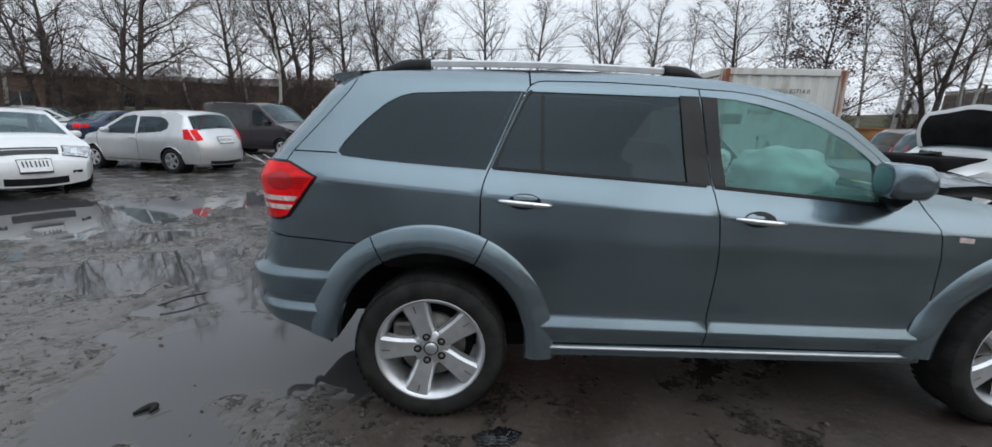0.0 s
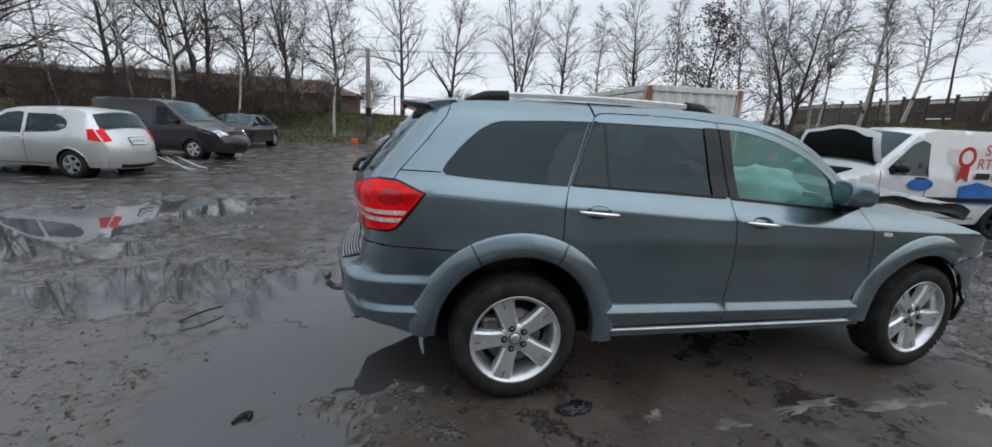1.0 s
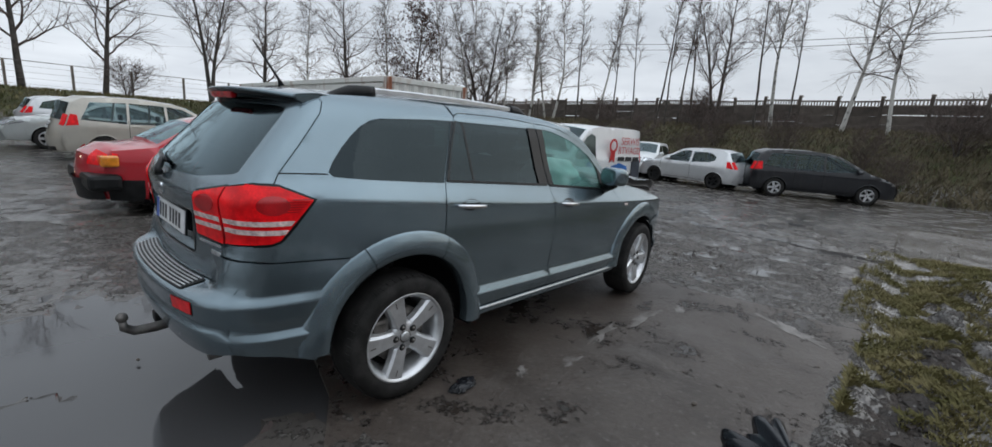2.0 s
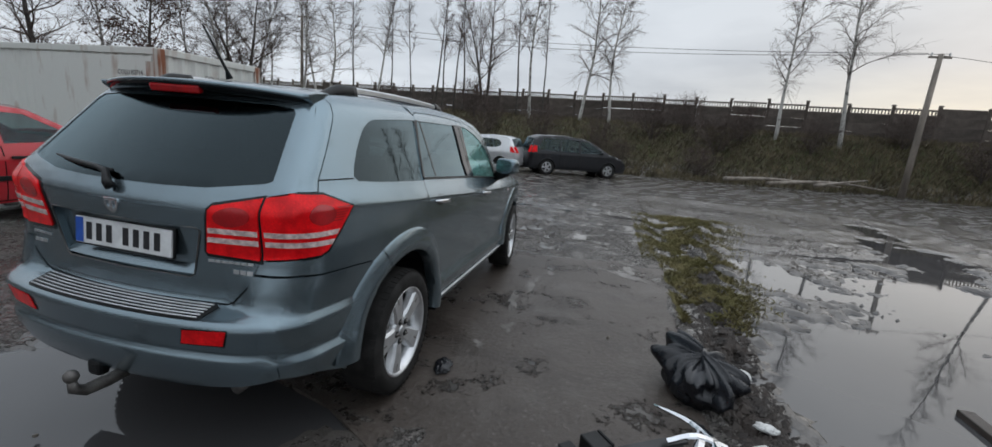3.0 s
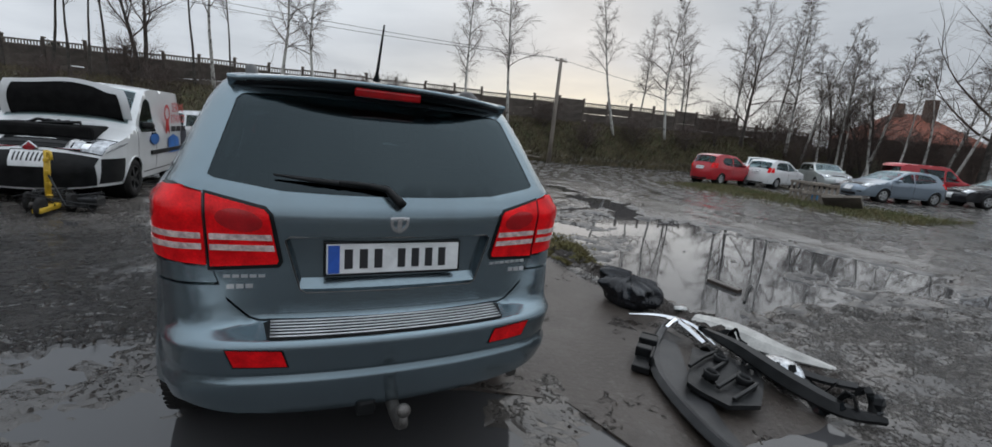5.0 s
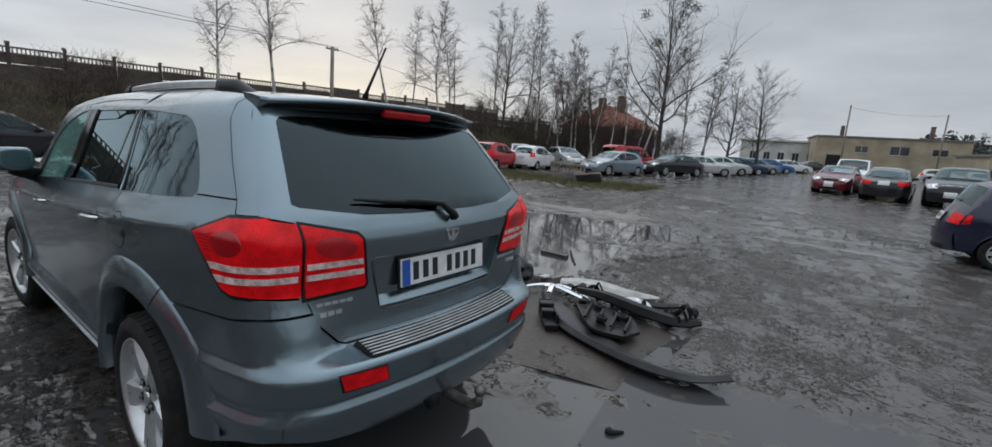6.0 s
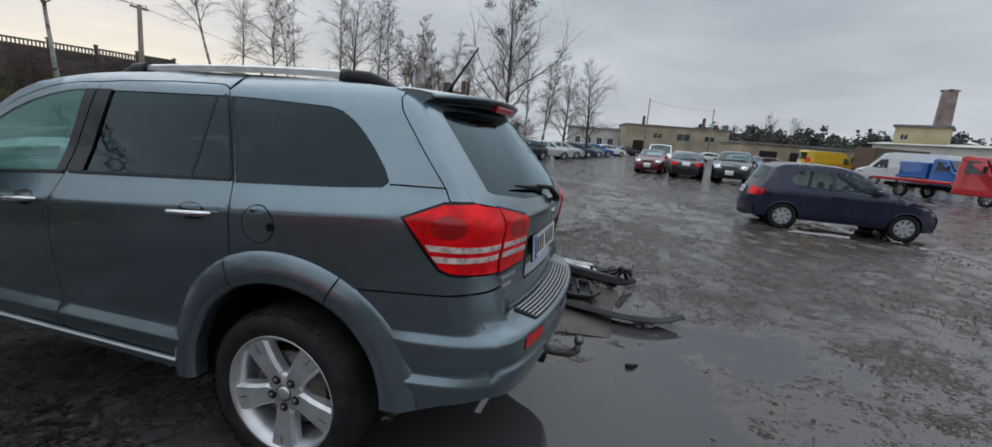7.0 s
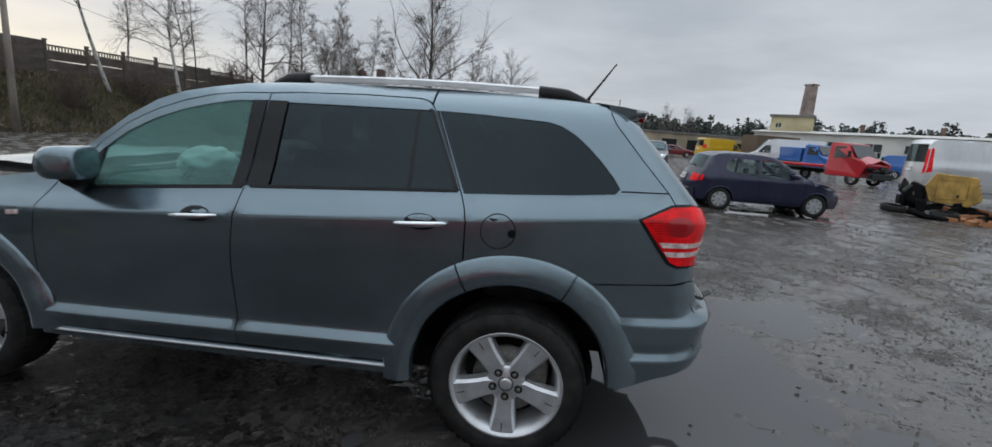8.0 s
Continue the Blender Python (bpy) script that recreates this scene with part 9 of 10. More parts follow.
def compressor():
    c = thing("compressor", "ochre yellow road compressor hood on a wrecked trailer", "machine", pose(-12.3, -12.4, float(ground_z(-12.3, -12.4)), 2, 3, -36) @ Matrix.Diagonal((0.62, 0.85, 1.08, 1)))
    bm = bmesh.new()
    prof = [(-0.72, 0.30), (-1.18, 0.48), (-0.92, 1.10), (0.50, 1.20), (0.85, 0.82), (0.62, 0.40)]
    rows = [[bm.verts.new((px, s * 0.62, pz)) for px, pz in prof] for s in (-1, 1)]
    bm.faces.new(rows[0]); bm.faces.new(rows[1][::-1])
    for i in range(len(prof)):
        j = (i + 1) % len(prof)
        bm.faces.new((rows[0][i], rows[0][j], rows[1][j], rows[1][i]))
    bmesh.ops.recalc_face_normals(bm, faces=bm.faces)
    bmesh.ops.bevel(bm, geom=bm.edges[:], offset=0.035, segments=2, affect="EDGES", profile=0.5)
    piece("hood", bm_mesh("hood", bm, M["ochre"]), c, "dented ochre hood")
    for k in range(5):
        piece("louvre", box_mesh("louvre", (0.07, 1.16, 0.05), M["ochre"], 0.012, (-0.965 - k * 0.048, 0, 1.02 - 0.115 * k), pose(0, 0, 0, 0, -24, 0)), c)
    for s in (-1, 1):
        piece("side_door", box_mesh("side_door", (1.10, 0.02, 0.52), M["ochre"], 0.03, (-0.10, s * 0.628, 0.74)), c)
        piece("latch", box_mesh("latch", (0.09, 0.02, 0.07), M["black_plastic"], 0.008, (-0.34, s * 0.645, 0.58)), c)
    piece("chassis", box_mesh("chassis", (2.1, 0.9, 0.16), M["black_matt"], 0.03, (0, 0, 0.22)), c)
    rn = random.Random(5)
    for k in range(9):
        piece("torn_sheet", box_mesh("torn_sheet", (rn.uniform(0.3, 0.7), rn.uniform(0.04, 0.16), rn.uniform(0.12, 0.4)), M["black_matt"] if k % 3 else M["rust"], 0.012, (rn.uniform(-0.9, 1.0), rn.choice((-1, 1)) * rn.uniform(0.60, 0.80), rn.uniform(0.14, 0.26)), pose(0, 0, 0, rn.uniform(-20, 20), rn.uniform(-14, 14), rn.uniform(-20, 20))), c)
    piece("drawbar", tube_mesh("drawbar", [(-1.0, 0, 0.25), (-2.2, 0.1, 0.12)], 0.05, M["rust"], 8), c)
    piece("engine", box_mesh("engine", (0.7, 0.9, 0.62), M["black_matt"], 0.10, (1.15, 0.05, 0.52), pose(0, 0, 0, 9, -14, 5)), c)
    for k in range(8):
        piece("engine_part", box_mesh("engine_part", (rn.uniform(0.12, 0.5), rn.uniform(0.12, 0.35), rn.uniform(0.2, 0.6)), M["alloy_dark"] if k % 4 == 0 else M["black_plastic"], 0.05, (1.2 + rn.uniform(-0.3, 0.5), rn.uniform(-0.5, 0.5), rn.uniform(0.30, 0.95)), pose(0, 0, 0, rn.uniform(-40, 40), rn.uniform(-40, 40), rn.uniform(0, 90))), c)


compressor()
tyr = car_wheel(0.33, M["alloy_dark"])[0]
for x, y, rx, rz in ((-11.0, -12.6, 84, 20), (-13.4, -11.2, 82, 60), (-11.7, -11.6, 86, 0)):
    t = thing("old_tyre", "worn black tyre lying on the mud", "tyre", pose(x, y, float(ground_z(x, y)) + (0.11 if rx > 40 else 0.33), rx, 0, rz), "tyres by the compressor")
    piece("tyre", tyr, t)
rnd = random.Random(11)
for k in range(14):
    x, y = -11.6 + rnd.uniform(-0.9, 1.1), -10.6 + rnd.uniform(-0.45, 0.45)
    tagged(piece("brick", box_mesh("brick", (0.25, 0.12, 0.12), M["orange_wood"], 0.01), None, "", pose(x, y, float(ground_z(x, y)) + 0.06, rnd.uniform(-15, 15), rnd.uniform(-15, 15), rnd.uniform(0, 180))), "loose orange brick on the muddy ground", "brick", "bricks")
for k in range(10):
    x, y = -12.3 + rnd.uniform(-1.4, 1.6), -11.2 + rnd.uniform(-0.9, 0.7)
    me = box_mesh("scrap", (rnd.uniform(0.3, 0.9), rnd.uniform(0.15, 0.4), rnd.uniform(0.08, 0.25)), M["black_matt"] if k % 3 else M["rust"], 0.03)
    tagged(piece("scrap_part", me, None, "", pose(x, y, float(ground_z(x, y)) + 0.1, rnd.uniform(-20, 20), rnd.uniform(-20, 20), rnd.uniform(0, 180))), "dark bent scrap part beside the compressor", "scrap", "scrap heap")

# pallets by the grey estate car
for k, (x, y, tilt, rz) in enumerate(((7.6, -17.6, 86, 25), (7.9, -17.9, 84, 25))):
    p = thing("pallet", "grey wooden pallet stood on edge", "pallet", pose(x + 0.6 * k, y - 0.3 * k, float(ground_z(x, y)) + 0.4, tilt, 0, rz), "pallets")
    for j in range(7):
        piece("slat", box_mesh("slat", (0.09, 0.8, 0.02), M["pole"], 0.003, (-0.5 + j * 0.165, 0, 0.06)), p)
    for j in (-0.36, 0, 0.36):
        piece("runner", box_mesh("runner", (1.1, 0.09, 0.09), M["pole"], 0.004, (0, j, 0)), p)
slabp = tagged(piece("broken_slab", box_mesh("broken_slab", (1.1, 0.8, 0.10), M["rail_concrete"], 0.02), None, "", pose(6.6, -17.2, 0.30, 30, 8, 20)), "broken grey concrete slab leaning on rubble", "slab")
rubble = tagged(piece("rubble_block", box_mesh("rubble_block", (0.7, 0.5, 0.4), M["rail_concrete"], 0.05), None, "", pose(7.1, -17.6, 0.18, 4, 5, 40)), "grey lump of concrete rubble", "rubble")
tagged(piece("blue_sack", box_mesh("blue_sack", (0.5, 0.3, 0.35), mat("blue_film", (0.05, 0.25, 0.5), 0.4, 0, 0.2, 5), 0.1), None, "", pose(8.2, -18.6, 0.2, 5, 8, 30)), "blue plastic sack by the pallets", "sack")


# ---- far woods beyond the yard: dark crowns too far to count ----
def far_woods():
    rnd = random.Random(17)
    vs, fs = [], []
    for k in range(420):
        a = radians(-97 - 42 * k / 420 + rnd.uniform(-0.9, 0.9))
        r = rnd.uniform(150, 185)
        cx, cy, h = r * math.cos(a), r * math.sin(a), 7.6 + 1.1 * math.sin(k * 0.13) + 0.8 * math.sin(k * 0.37) + abs(rnd.gauss(0, 1.2))
        wide = rnd.uniform(2.0, 4.4)
        for q in range(150):
            t = rnd.random()
            w = wide * math.sqrt(1.02 - t * t) * rnd.uniform(0.1, 1.0)
            an = rnd.uniform(0, 6.28)
            c = Vector((cx + w * math.cos(an), cy + w * math.sin(an), 0.6 + h * t))
            s = rnd.uniform(0.25, 0.6)
            d = Vector((rnd.gauss(0, 1), rnd.gauss(0, 1), rnd.gauss(0, 0.7))).normalized() * s
            e = d.cross(Vector((rnd.gauss(0, 1), rnd.gauss(0, 1), rnd.gauss(0, 1)))).normalized() * s * 0.7
            o = len(vs)
            vs += [c - d, c + e, c + d, c - e]
            fs.append((o, o + 1, o + 2, o + 3))
    # distance haze is put into the crown colour: paler than the spruce green
    tagged(piece("far_woods", mesh_from("far_woods", vs, fs, mat("haze_paled_pine_woods", (0.075, 0.088, 0.075), 0.9, 0, 0.4, 0.2))), "dark pine woods beyond the yard", "woods", kind="stuff")


far_woods()


def spruce(x, y, h, seed):
    rnd = random.Random(seed)
    t = thing("spruce", "dark green spruce beyond the factory", "tree", pose(x, y, 0.3))
    piece("trunk", tube_mesh("trunk", [(0, 0, 0), (0, 0, h)], [0.22, 0.03], M["bark"], 7), t)
    vs, fs = [], []
    for k in range(900):
        u = rnd.random() ** 0.8
        w = (1 - u) * h * 0.22 * rnd.uniform(0.3, 1.0) + 0.1
        an = rnd.uniform(0, 6.28)
        c = Vector((w * math.cos(an), w * math.sin(an), h * (0.12 + 0.88 * u) - w * 0.25))
        d = Vector((math.cos(an), math.sin(an), -0.35)) * rnd.uniform(0.3, 0.6)
        e = Vector((-math.sin(an), math.cos(an), rnd.gauss(0, 0.2))) * 0.16
        o = len(vs)
        vs += [c - d, c + e, c + d, c - e]
        fs.append((o, o + 1, o + 2, o + 3))
    piece("crown", mesh_from("crown", vs, fs, M["conifer"]), t)


spruce(-75, -62, 12, 1)
spruce(-77.5, -60.5, 10, 2)
spruce(-72, -78, 10, 3)
spruce(38, 14, 4.6, 4)

# ---- broken bumper parts and litter beside the slab ----
def crumpled(name, label, category, at, size, material, seed, folds=5.0, depth=0.25):
    bm = bmesh.new()
    bmesh.ops.create_icosphere(bm, subdivisions=5, radius=1.0)
    for v in bm.verts:
        c = v.co.copy()
        ridge = abs(noise.noise(Vector((c.x * folds, c.y * folds * 0.6, c.z * 1.3 + seed))))
        big = noise.noise(c * 1.6 + Vector((seed, 0, 0)))
        fine = abs(noise.noise(Vector((c.x * folds * 2.3 + seed, c.y * folds * 2.0, c.z * 2.2))))
        k = 1 - depth * (1 - ridge) * 0.9 + 0.22 * big + 0.16 * fine
        z = c.z if c.z > -0.45 else -0.45 - (abs(c.z) - 0.45) * 0.1
        v.co = Vector((c.x * size[0] * k, c.y * size[1] * k, (z + 0.5) * size[2] * k))
    ob = piece(name, bm_mesh(name, bm, material, True), None, "", pose(*at))
    return tagged(ob, label, category)


def rubbish_bag(at, size):
    """A slack plastic bag: pleats run from its base up to the gathered, flopped-over neck."""
    vs, fs = [], []
    n, m_ = 96, 30
    for i in range(m_ + 1):
        t = i / m_
        prof = (0.74 + 0.50 * t) * (1 - t ** 7) ** 0.5 + 0.02
        for j in range(n):
            a = 2 * math.pi * j / n
            c = Vector((math.cos(a), math.sin(a), 0))
            fold = abs(noise.noise(Vector((c.x * 3.6 + 3, c.y * 3.6, t * 0.9)))) * 1.7 + 0.6 * abs(noise.noise(Vector((c.x * 9, c.y * 9 + 5, t * 1.6))))
            dent = noise.noise(Vector((c.x * 1.3, c.y * 1.3 + 9, t * 2.5)))
            r = prof * (0.98 - 0.42 * (1 - min(1.0, fold)) * (0.30 + 0.70 * t) + 0.26 * dent)
            z = t * (0.92 + 0.26 * noise.noise(Vector((c.x * 1.4 + 2, c.y * 1.4, 0)))) - 0.10 * (1 - min(1.0, fold)) * t
            vs.append((c.x * r * size[0] + 0.10 * size[0] * t * t, c.y * r * size[1], z * size[2]))
    for i in range(m_):
        for j in range(n):
            k = (j + 1) % n
            fs.append((i * n + j, i * n + k, (i + 1) * n + k, (i + 1) * n + j))
    fs.append(tuple(range(n - 1, -1, -1)))
    fs.append(tuple(range(m_ * n, m_ * n + n)))
    ob = piece("rubbish_bag", mesh_from("rubbish_bag", vs, fs, M["bag"]), None, "", pose(*at))
    return tagged(ob, "crumpled black plastic rubbish bag on the slab edge", "bag")


rubbish_bag((0.66, -2.70, -0.004, 0, -4, 35), (0.33, 0.25, 0.30))
crumpled("paper_scrap", "dirty white paper scrap in the mud", "paper", (0.90, -3.02, 0.06, 0, 0, 20), (0.08, 0.055, 0.03), M["white_plastic"], 8.0)
crumpled("paper_scrap", "dirty white plastic lid in the mud", "litter", (0.30, -3.00, 0.05, 0, 0, 70), (0.07, 0.05, 0.022), M["white_plastic"], 5.0)
crumpled("plastic_rag", "torn black plastic film by the wheel", "litter", (0.33, -1.05, 0.0, 0, 0, 10), (0.15, 0.075, 0.02), M["bag"], 12.0, 7.0, 0.45)


def strip_mesh(name, path, width, thick, material, up=(0, 0, 1), curl=0.0):
    """A bent strip with thickness along a path, its width across up."""
    vs, fs = [], []
    path = [Vector(p) for p in path]
    for i, p in enumerate(path):
        d = (path[min(i + 1, len(path) - 1)] - path[max(i - 1, 0)]).normalized()
        s = d.cross(Vector(up)).normalized()
        n = s.cross(d).normalized()
        w = width[i] if isinstance(width, (list, tuple)) else width
        for a, b in ((-1, 0), (0, 1), (1, 0)):
            vs.append(p + s * a * w / 2 + n * (b * curl * w + thick / 2))
        for a, b in ((1, 0), (0, 1), (-1, 0)):
            vs.append(p + s * a * w / 2 + n * (b * curl * w - thick / 2))
    for i in range(len(path) - 1):
        for k in range(6):
            fs.append((i * 6 + k, i * 6 + (k + 1) % 6, (i + 1) * 6 + (k + 1) % 6, (i + 1) * 6 + k))
    fs += [tuple(range(6)), tuple(range((len(path) - 1) * 6, len(path) * 6))]
    bm = bmesh.new()
    bv = [bm.verts.new(v) for v in vs]
    for f in fs:
        bm.faces.new([bv[i] for i in f])
    bmesh.ops.recalc_face_normals(bm, faces=bm.faces)
    return bm_mesh(name, bm, material)


def loose(name, me, label, category, group="broken bumper parts"):
    return tagged(piece(name, me), label, category, group)


def bent(points, n=24):
    """A smooth path through the points."""
    pts = [Vector(p) for p in points]
    pts = [pts[0] * 2 - pts[1]] + pts + [pts[-1] * 2 - pts[-2]]
    out = []
    seg = len(pts) - 3
    for k in range(n + 1):
        u = k / n * seg
        i = min(int(u), seg - 1)
        t = u - i
        a, b, c, d = pts[i:i + 4]
        out.append(0.5 * (2 * b + (c - a) * t + (2 * a - 5 * b + 4 * c - d) * t * t + (3 * b - a - 3 * c + d) * t ** 3))
    return out


M["dirty_white"] = mat("dirty_pale_plastic", (0.42, 0.41, 0.385), 0.45, 0, 0.25, 7, 0.001, 60)
M["grey_plastic"] = mat("dusty_grey_plastic", (0.040, 0.040, 0.041), 0.36, 0, 0.3, 8, 0.001, 120, spec=0.25)
lip = bent([(0.02, -2.52, 0.05), (-0.14, -2.30, 0.06), (-0.30, -2.10, 0.06), (-0.60, -1.86, 0.05), (-1.0, -1.70, 0.05), (-1.38, -1.63, 0.05), (-1.66, -1.68, 0.05), (-1.86, -1.86, 0.06)], 32)
fas = thing("bumper_skin", "grey bumper skin lying on its face", "bumper", None, "broken bumper parts")
piece("lip", strip_mesh("lip", lip, 0.075, 0.012, M["grey_plastic"], (0.3, 0.2, 1), 0.35), fas, "grey rolled edge")
inner = bent([(0.0, -2.55, 0.04), (-0.35, -2.55, 0.09), (-0.75, -2.30, 0.08), (-1.15, -1.98, 0.05), (-1.40, -1.85, 0.03)], 32)
vs, fs = [], []
for i, (a, b) in enumerate(zip(lip, inner)):
    for j in range(5):
        t = j / 4
        p = a.lerp(b, t)
        vs.append((p.x, p.y, p.z - 0.035 * math.sin(math.pi * t) + 0.008 * noise.noise(p * 9)))
for i in range(32):
    for j in range(4):
        if (5 < i < 29 and j > 1) or (j > 2):
            continue
        fs.append((i * 5 + j, i * 5 + j + 1, i * 5 + 6 + j, i * 5 + 5 + j))
piece("skin", mesh_from("skin", vs, fs, M["grey_plastic"]), fas)

tray = [(-0.42, -2.36), (-0.58, -2.52), (-0.80, -2.54), (-0.92, -2.47), (-1.12, -2.16), (-1.06, -1.96), (-0.92, -1.93), (-0.80, -1.90)]
th = [[(x + 0.05 * math.cos(a), y + 0.03 * math.sin(a)) for a in np.linspace(0, 2 * math.pi, 11)[:-1]] for x, y in ((-0.66, -2.36), (-0.92, -2.26), (-0.80, -2.10))]
ob = sheet("under_tray", tray, lambda x, y, o: (x, y, 0.085 + o + 0.03 * noise.noise(Vector((x * 5, y * 5, 1)))), M["black_plastic"], None, th, 0.03, 0.06)
tagged(ob, "black plastic under tray with holes", "car part", "broken bumper parts")
loose("black_rail", strip_mesh("black_rail", bent([(-0.30, -2.62, 0.14), (-0.62, -2.58, 0.16), (-1.0, -2.57, 0.12), (-1.30, -2.66, 0.07), (-1.44, -2.84, 0.05)], 16), [0.05 + 0.07 * math.sin(math.pi * k / 16) for k in range(17)], 0.025, M["black_plastic"], (0.1, 0.6, 0.8), 0.3), "long torn black plastic rail", "car part")
loose("black_rail", strip_mesh("black_rail", bent([(-0.86, -2.74, 0.12), (-1.05, -2.86, 0.10), (-1.2, -2.98, 0.11)], 8), 0.10, 0.02, M["black_plastic"], (0.4, 0.2, 0.8), 0.2), "short torn black plastic bracket", "car part")
loose("chrome_strip", strip_mesh("chrome_strip", bent([(0.32, -2.40, 0.05), (0.12, -2.58, 0.10), (-0.14, -2.66, 0.12), (-0.46, -2.56, 0.10)], 16), [0.012 + 0.035 * math.sin(math.pi * k / 16) for k in range(17)], 0.010, M["chrome"], (0.0, 0.3, 1), 0.25), "curved chrome grille strip", "trim")
loose("chrome_strip", strip_mesh("chrome_strip", bent([(0.14, -2.62, 0.08), (-0.10, -2.57, 0.13), (-0.44, -2.47, 0.12)], 12), 0.05, 0.010, M["chrome"], (0.0, 0.3, 1), 0.25), "straight chrome grille bar", "trim")
loose("chrome_strip", strip_mesh("chrome_strip", bent([(-0.02, -2.72, 0.09), (-0.05, -2.56, 0.14), (-0.09, -2.42, 0.10)], 8), 0.05, 0.010, M["chrome"], (0.2, 0.0, 1), 0.2), "short chrome grille crossbar", "trim")
loose("white_panel", strip_mesh("white_panel", bent([(0.02, -2.86, 0.09), (-0.30, -2.93, 0.11), (-0.62, -3.0, 0.10), (-0.94, -3.24, 0.06)], 12), [0.12, 0.15, 0.17, 0.18, 0.19, 0.19, 0.18, 0.17, 0.15, 0.13, 0.10, 0.07, 0.03], 0.012, M["dirty_white"], (0.1, 0.5, 0.85), 0.12), "dirty white plastic panel", "panel")
rt = random.Random(77)
for k in range(16):
    t = k / 15
    x, y = -0.28 - 1.12 * t + rt.uniform(-0.08, 0.08), -2.60 - 0.25 * t ** 2 + rt.uniform(-0.12, 0.14)
    ln, a = rt.uniform(0.10, 0.30), rt.uniform(-0.7, 0.7) + math.pi
    z = GROUND_AT(x, y) + 0.05
    pts_ = [(x + math.cos(a) * ln * q, y + math.sin(a) * ln * q * 0.5, z + 0.05 * math.sin(q * 5 + k) + rt.uniform(0.0, 0.10)) for q in (-0.5, -0.15, 0.2, 0.5)]
    loose("torn_clip", strip_mesh("torn_clip", bent(pts_, 8), [rt.uniform(0.02, 0.08) for _ in range(9)], 0.008, M["black_gloss"] if k % 3 == 0 else M["black_plastic"], (rt.uniform(-0.5, 0.5), rt.uniform(-0.5, 0.5), 0.8), rt.uniform(-0.3, 0.4)), "torn piece of black bumper plastic", "car part")
for k, (x, y) in enumerate(((-0.66, -2.36), (-0.92, -2.26), (-0.80, -2.10))):
    loose("sensor_cup", lathe("sensor_cup", [(0.045, 0.0), (0.05, 0.035), (0.042, 0.045), (0.036, 0.03), (0.03, 0.0)], M["black_plastic"], 14, "z"), "round black plastic cup on the under tray", "car part").matrix_basis = pose(x, y, 0.10, 6, -4, 0)
for k in range(4):
    x0 = -0.55 - 0.13 * k
    loose("tray_rib", strip_mesh("tray_rib", bent([(x0, -2.46 + 0.05 * k, 0.105), (x0 - 0.05, -2.28, 0.12), (x0 - 0.10, -2.08 + 0.02 * k, 0.10)], 8), 0.02, 0.02, M["black_plastic"], (0, 0, 1), 0.1), "raised rib of black plastic", "car part")
hl = thing("headlamp_unit", "broken headlamp with a clear lens and chrome bowl", "headlamp", pose(-0.86, -2.76, 0.10, 8, -6, 155), "broken bumper parts")
bm = bmesh.new()
bmesh.ops.create_icosphere(bm, subdivisions=3, radius=1.0)
for v in bm.verts:
    v.co = Vector((v.co.x * 0.20, v.co.y * 0.095 * (1 - 0.3 * v.co.x), v.co.z * 0.065))
piece("lens", bm_mesh("lens", bm, M["head_lens"], True), hl, "clear lens")
piece("bowl", lathe("bowl", [(0.0, -0.03), (0.035, -0.015), (0.055, 0.03)], M["chrome"], 18, "z"), hl, "", pose(-0.06, 0, 0.0))
piece("bowl", lathe("bowl", [(0.0, -0.03), (0.03, -0.015), (0.045, 0.03)], M["chrome"], 18, "z"), hl, "", pose(0.07, 0, 0.0))
piece("housing", box_mesh("housing", (0.36, 0.16, 0.06), M["black_plastic"], 0.025, (0, 0, -0.05)), hl)
fl = crumpled("foil_scrap", "bright chrome reflector shard", "trim", (-0.93, -2.60, 0.07, 0, 0, 30), (0.10, 0.045, 0.02), M["chrome"], 4.0)
br = thing("bracket", "black plastic bumper bracket with steps", "car part", pose(-0.36, -1.96, 0.0, 0, 0, -50), "broken bumper parts")
for nm, sz, at in (("base", (0.42, 0.12, 0.05), (0, 0, 0.03)), ("step", (0.10, 0.13, 0.10), (0.14, 0.0, 0.09)), ("step", (0.08, 0.11, 0.08), (0.0, 0.01, 0.08)), ("rib", (0.20, 0.02, 0.09), (-0.06, -0.055, 0.08)), ("rib", (0.02, 0.12, 0.11), (0.20, 0, 0.09))):
    piece(nm, box_mesh(nm, sz, M["black_plastic"], 0.008, at), br)

M["wet_plank"] = mat("soaked_dark_wood", (0.045, 0.033, 0.025), 0.45, 0, 0.4, 4, 0.003, 50, stretch=(1, 6, 6))
# small litter
loose("rubber_hook", tube_mesh("rubber_hook", bent([(-1.49, -0.89, -0.018), (-1.45, -0.84, -0.012), (-1.42, -0.83, -0.012), (-1.42, -0.87, -0.016)], 12), [0.008 + 0.010 * math.sin(math.pi * k / 12) for k in range(13)], M["rubber"], 8), "hook-shaped piece of black rubber in the puddle", "litter", "litter")
loose("stick", tube_mesh("stick", bent([(-2.24, 0.36, 0.015), (-2.14, 0.48, 0.03), (-2.03, 0.62, 0.02)], 8), 0.009, M["bark"], 6), "thin dark stick on wet mud", "stick", "litter")
loose("plank", box_mesh("plank", (0.44, 0.10, 0.05), M["wet_plank"], 0.008, (1.05, -4.55, -0.068), None), "short dark plank in the puddle", "plank", "litter").rotation_euler = (0, 0, 0)
loose("hose", tube_mesh("hose", bent([(0.56, -4.28, -0.082), (0.78, -4.62, -0.060), (1.02, -5.02, -0.082)], 12), 0.014, M["black_plastic"], 8), "bent black hose in the puddle", "hose", "litter")
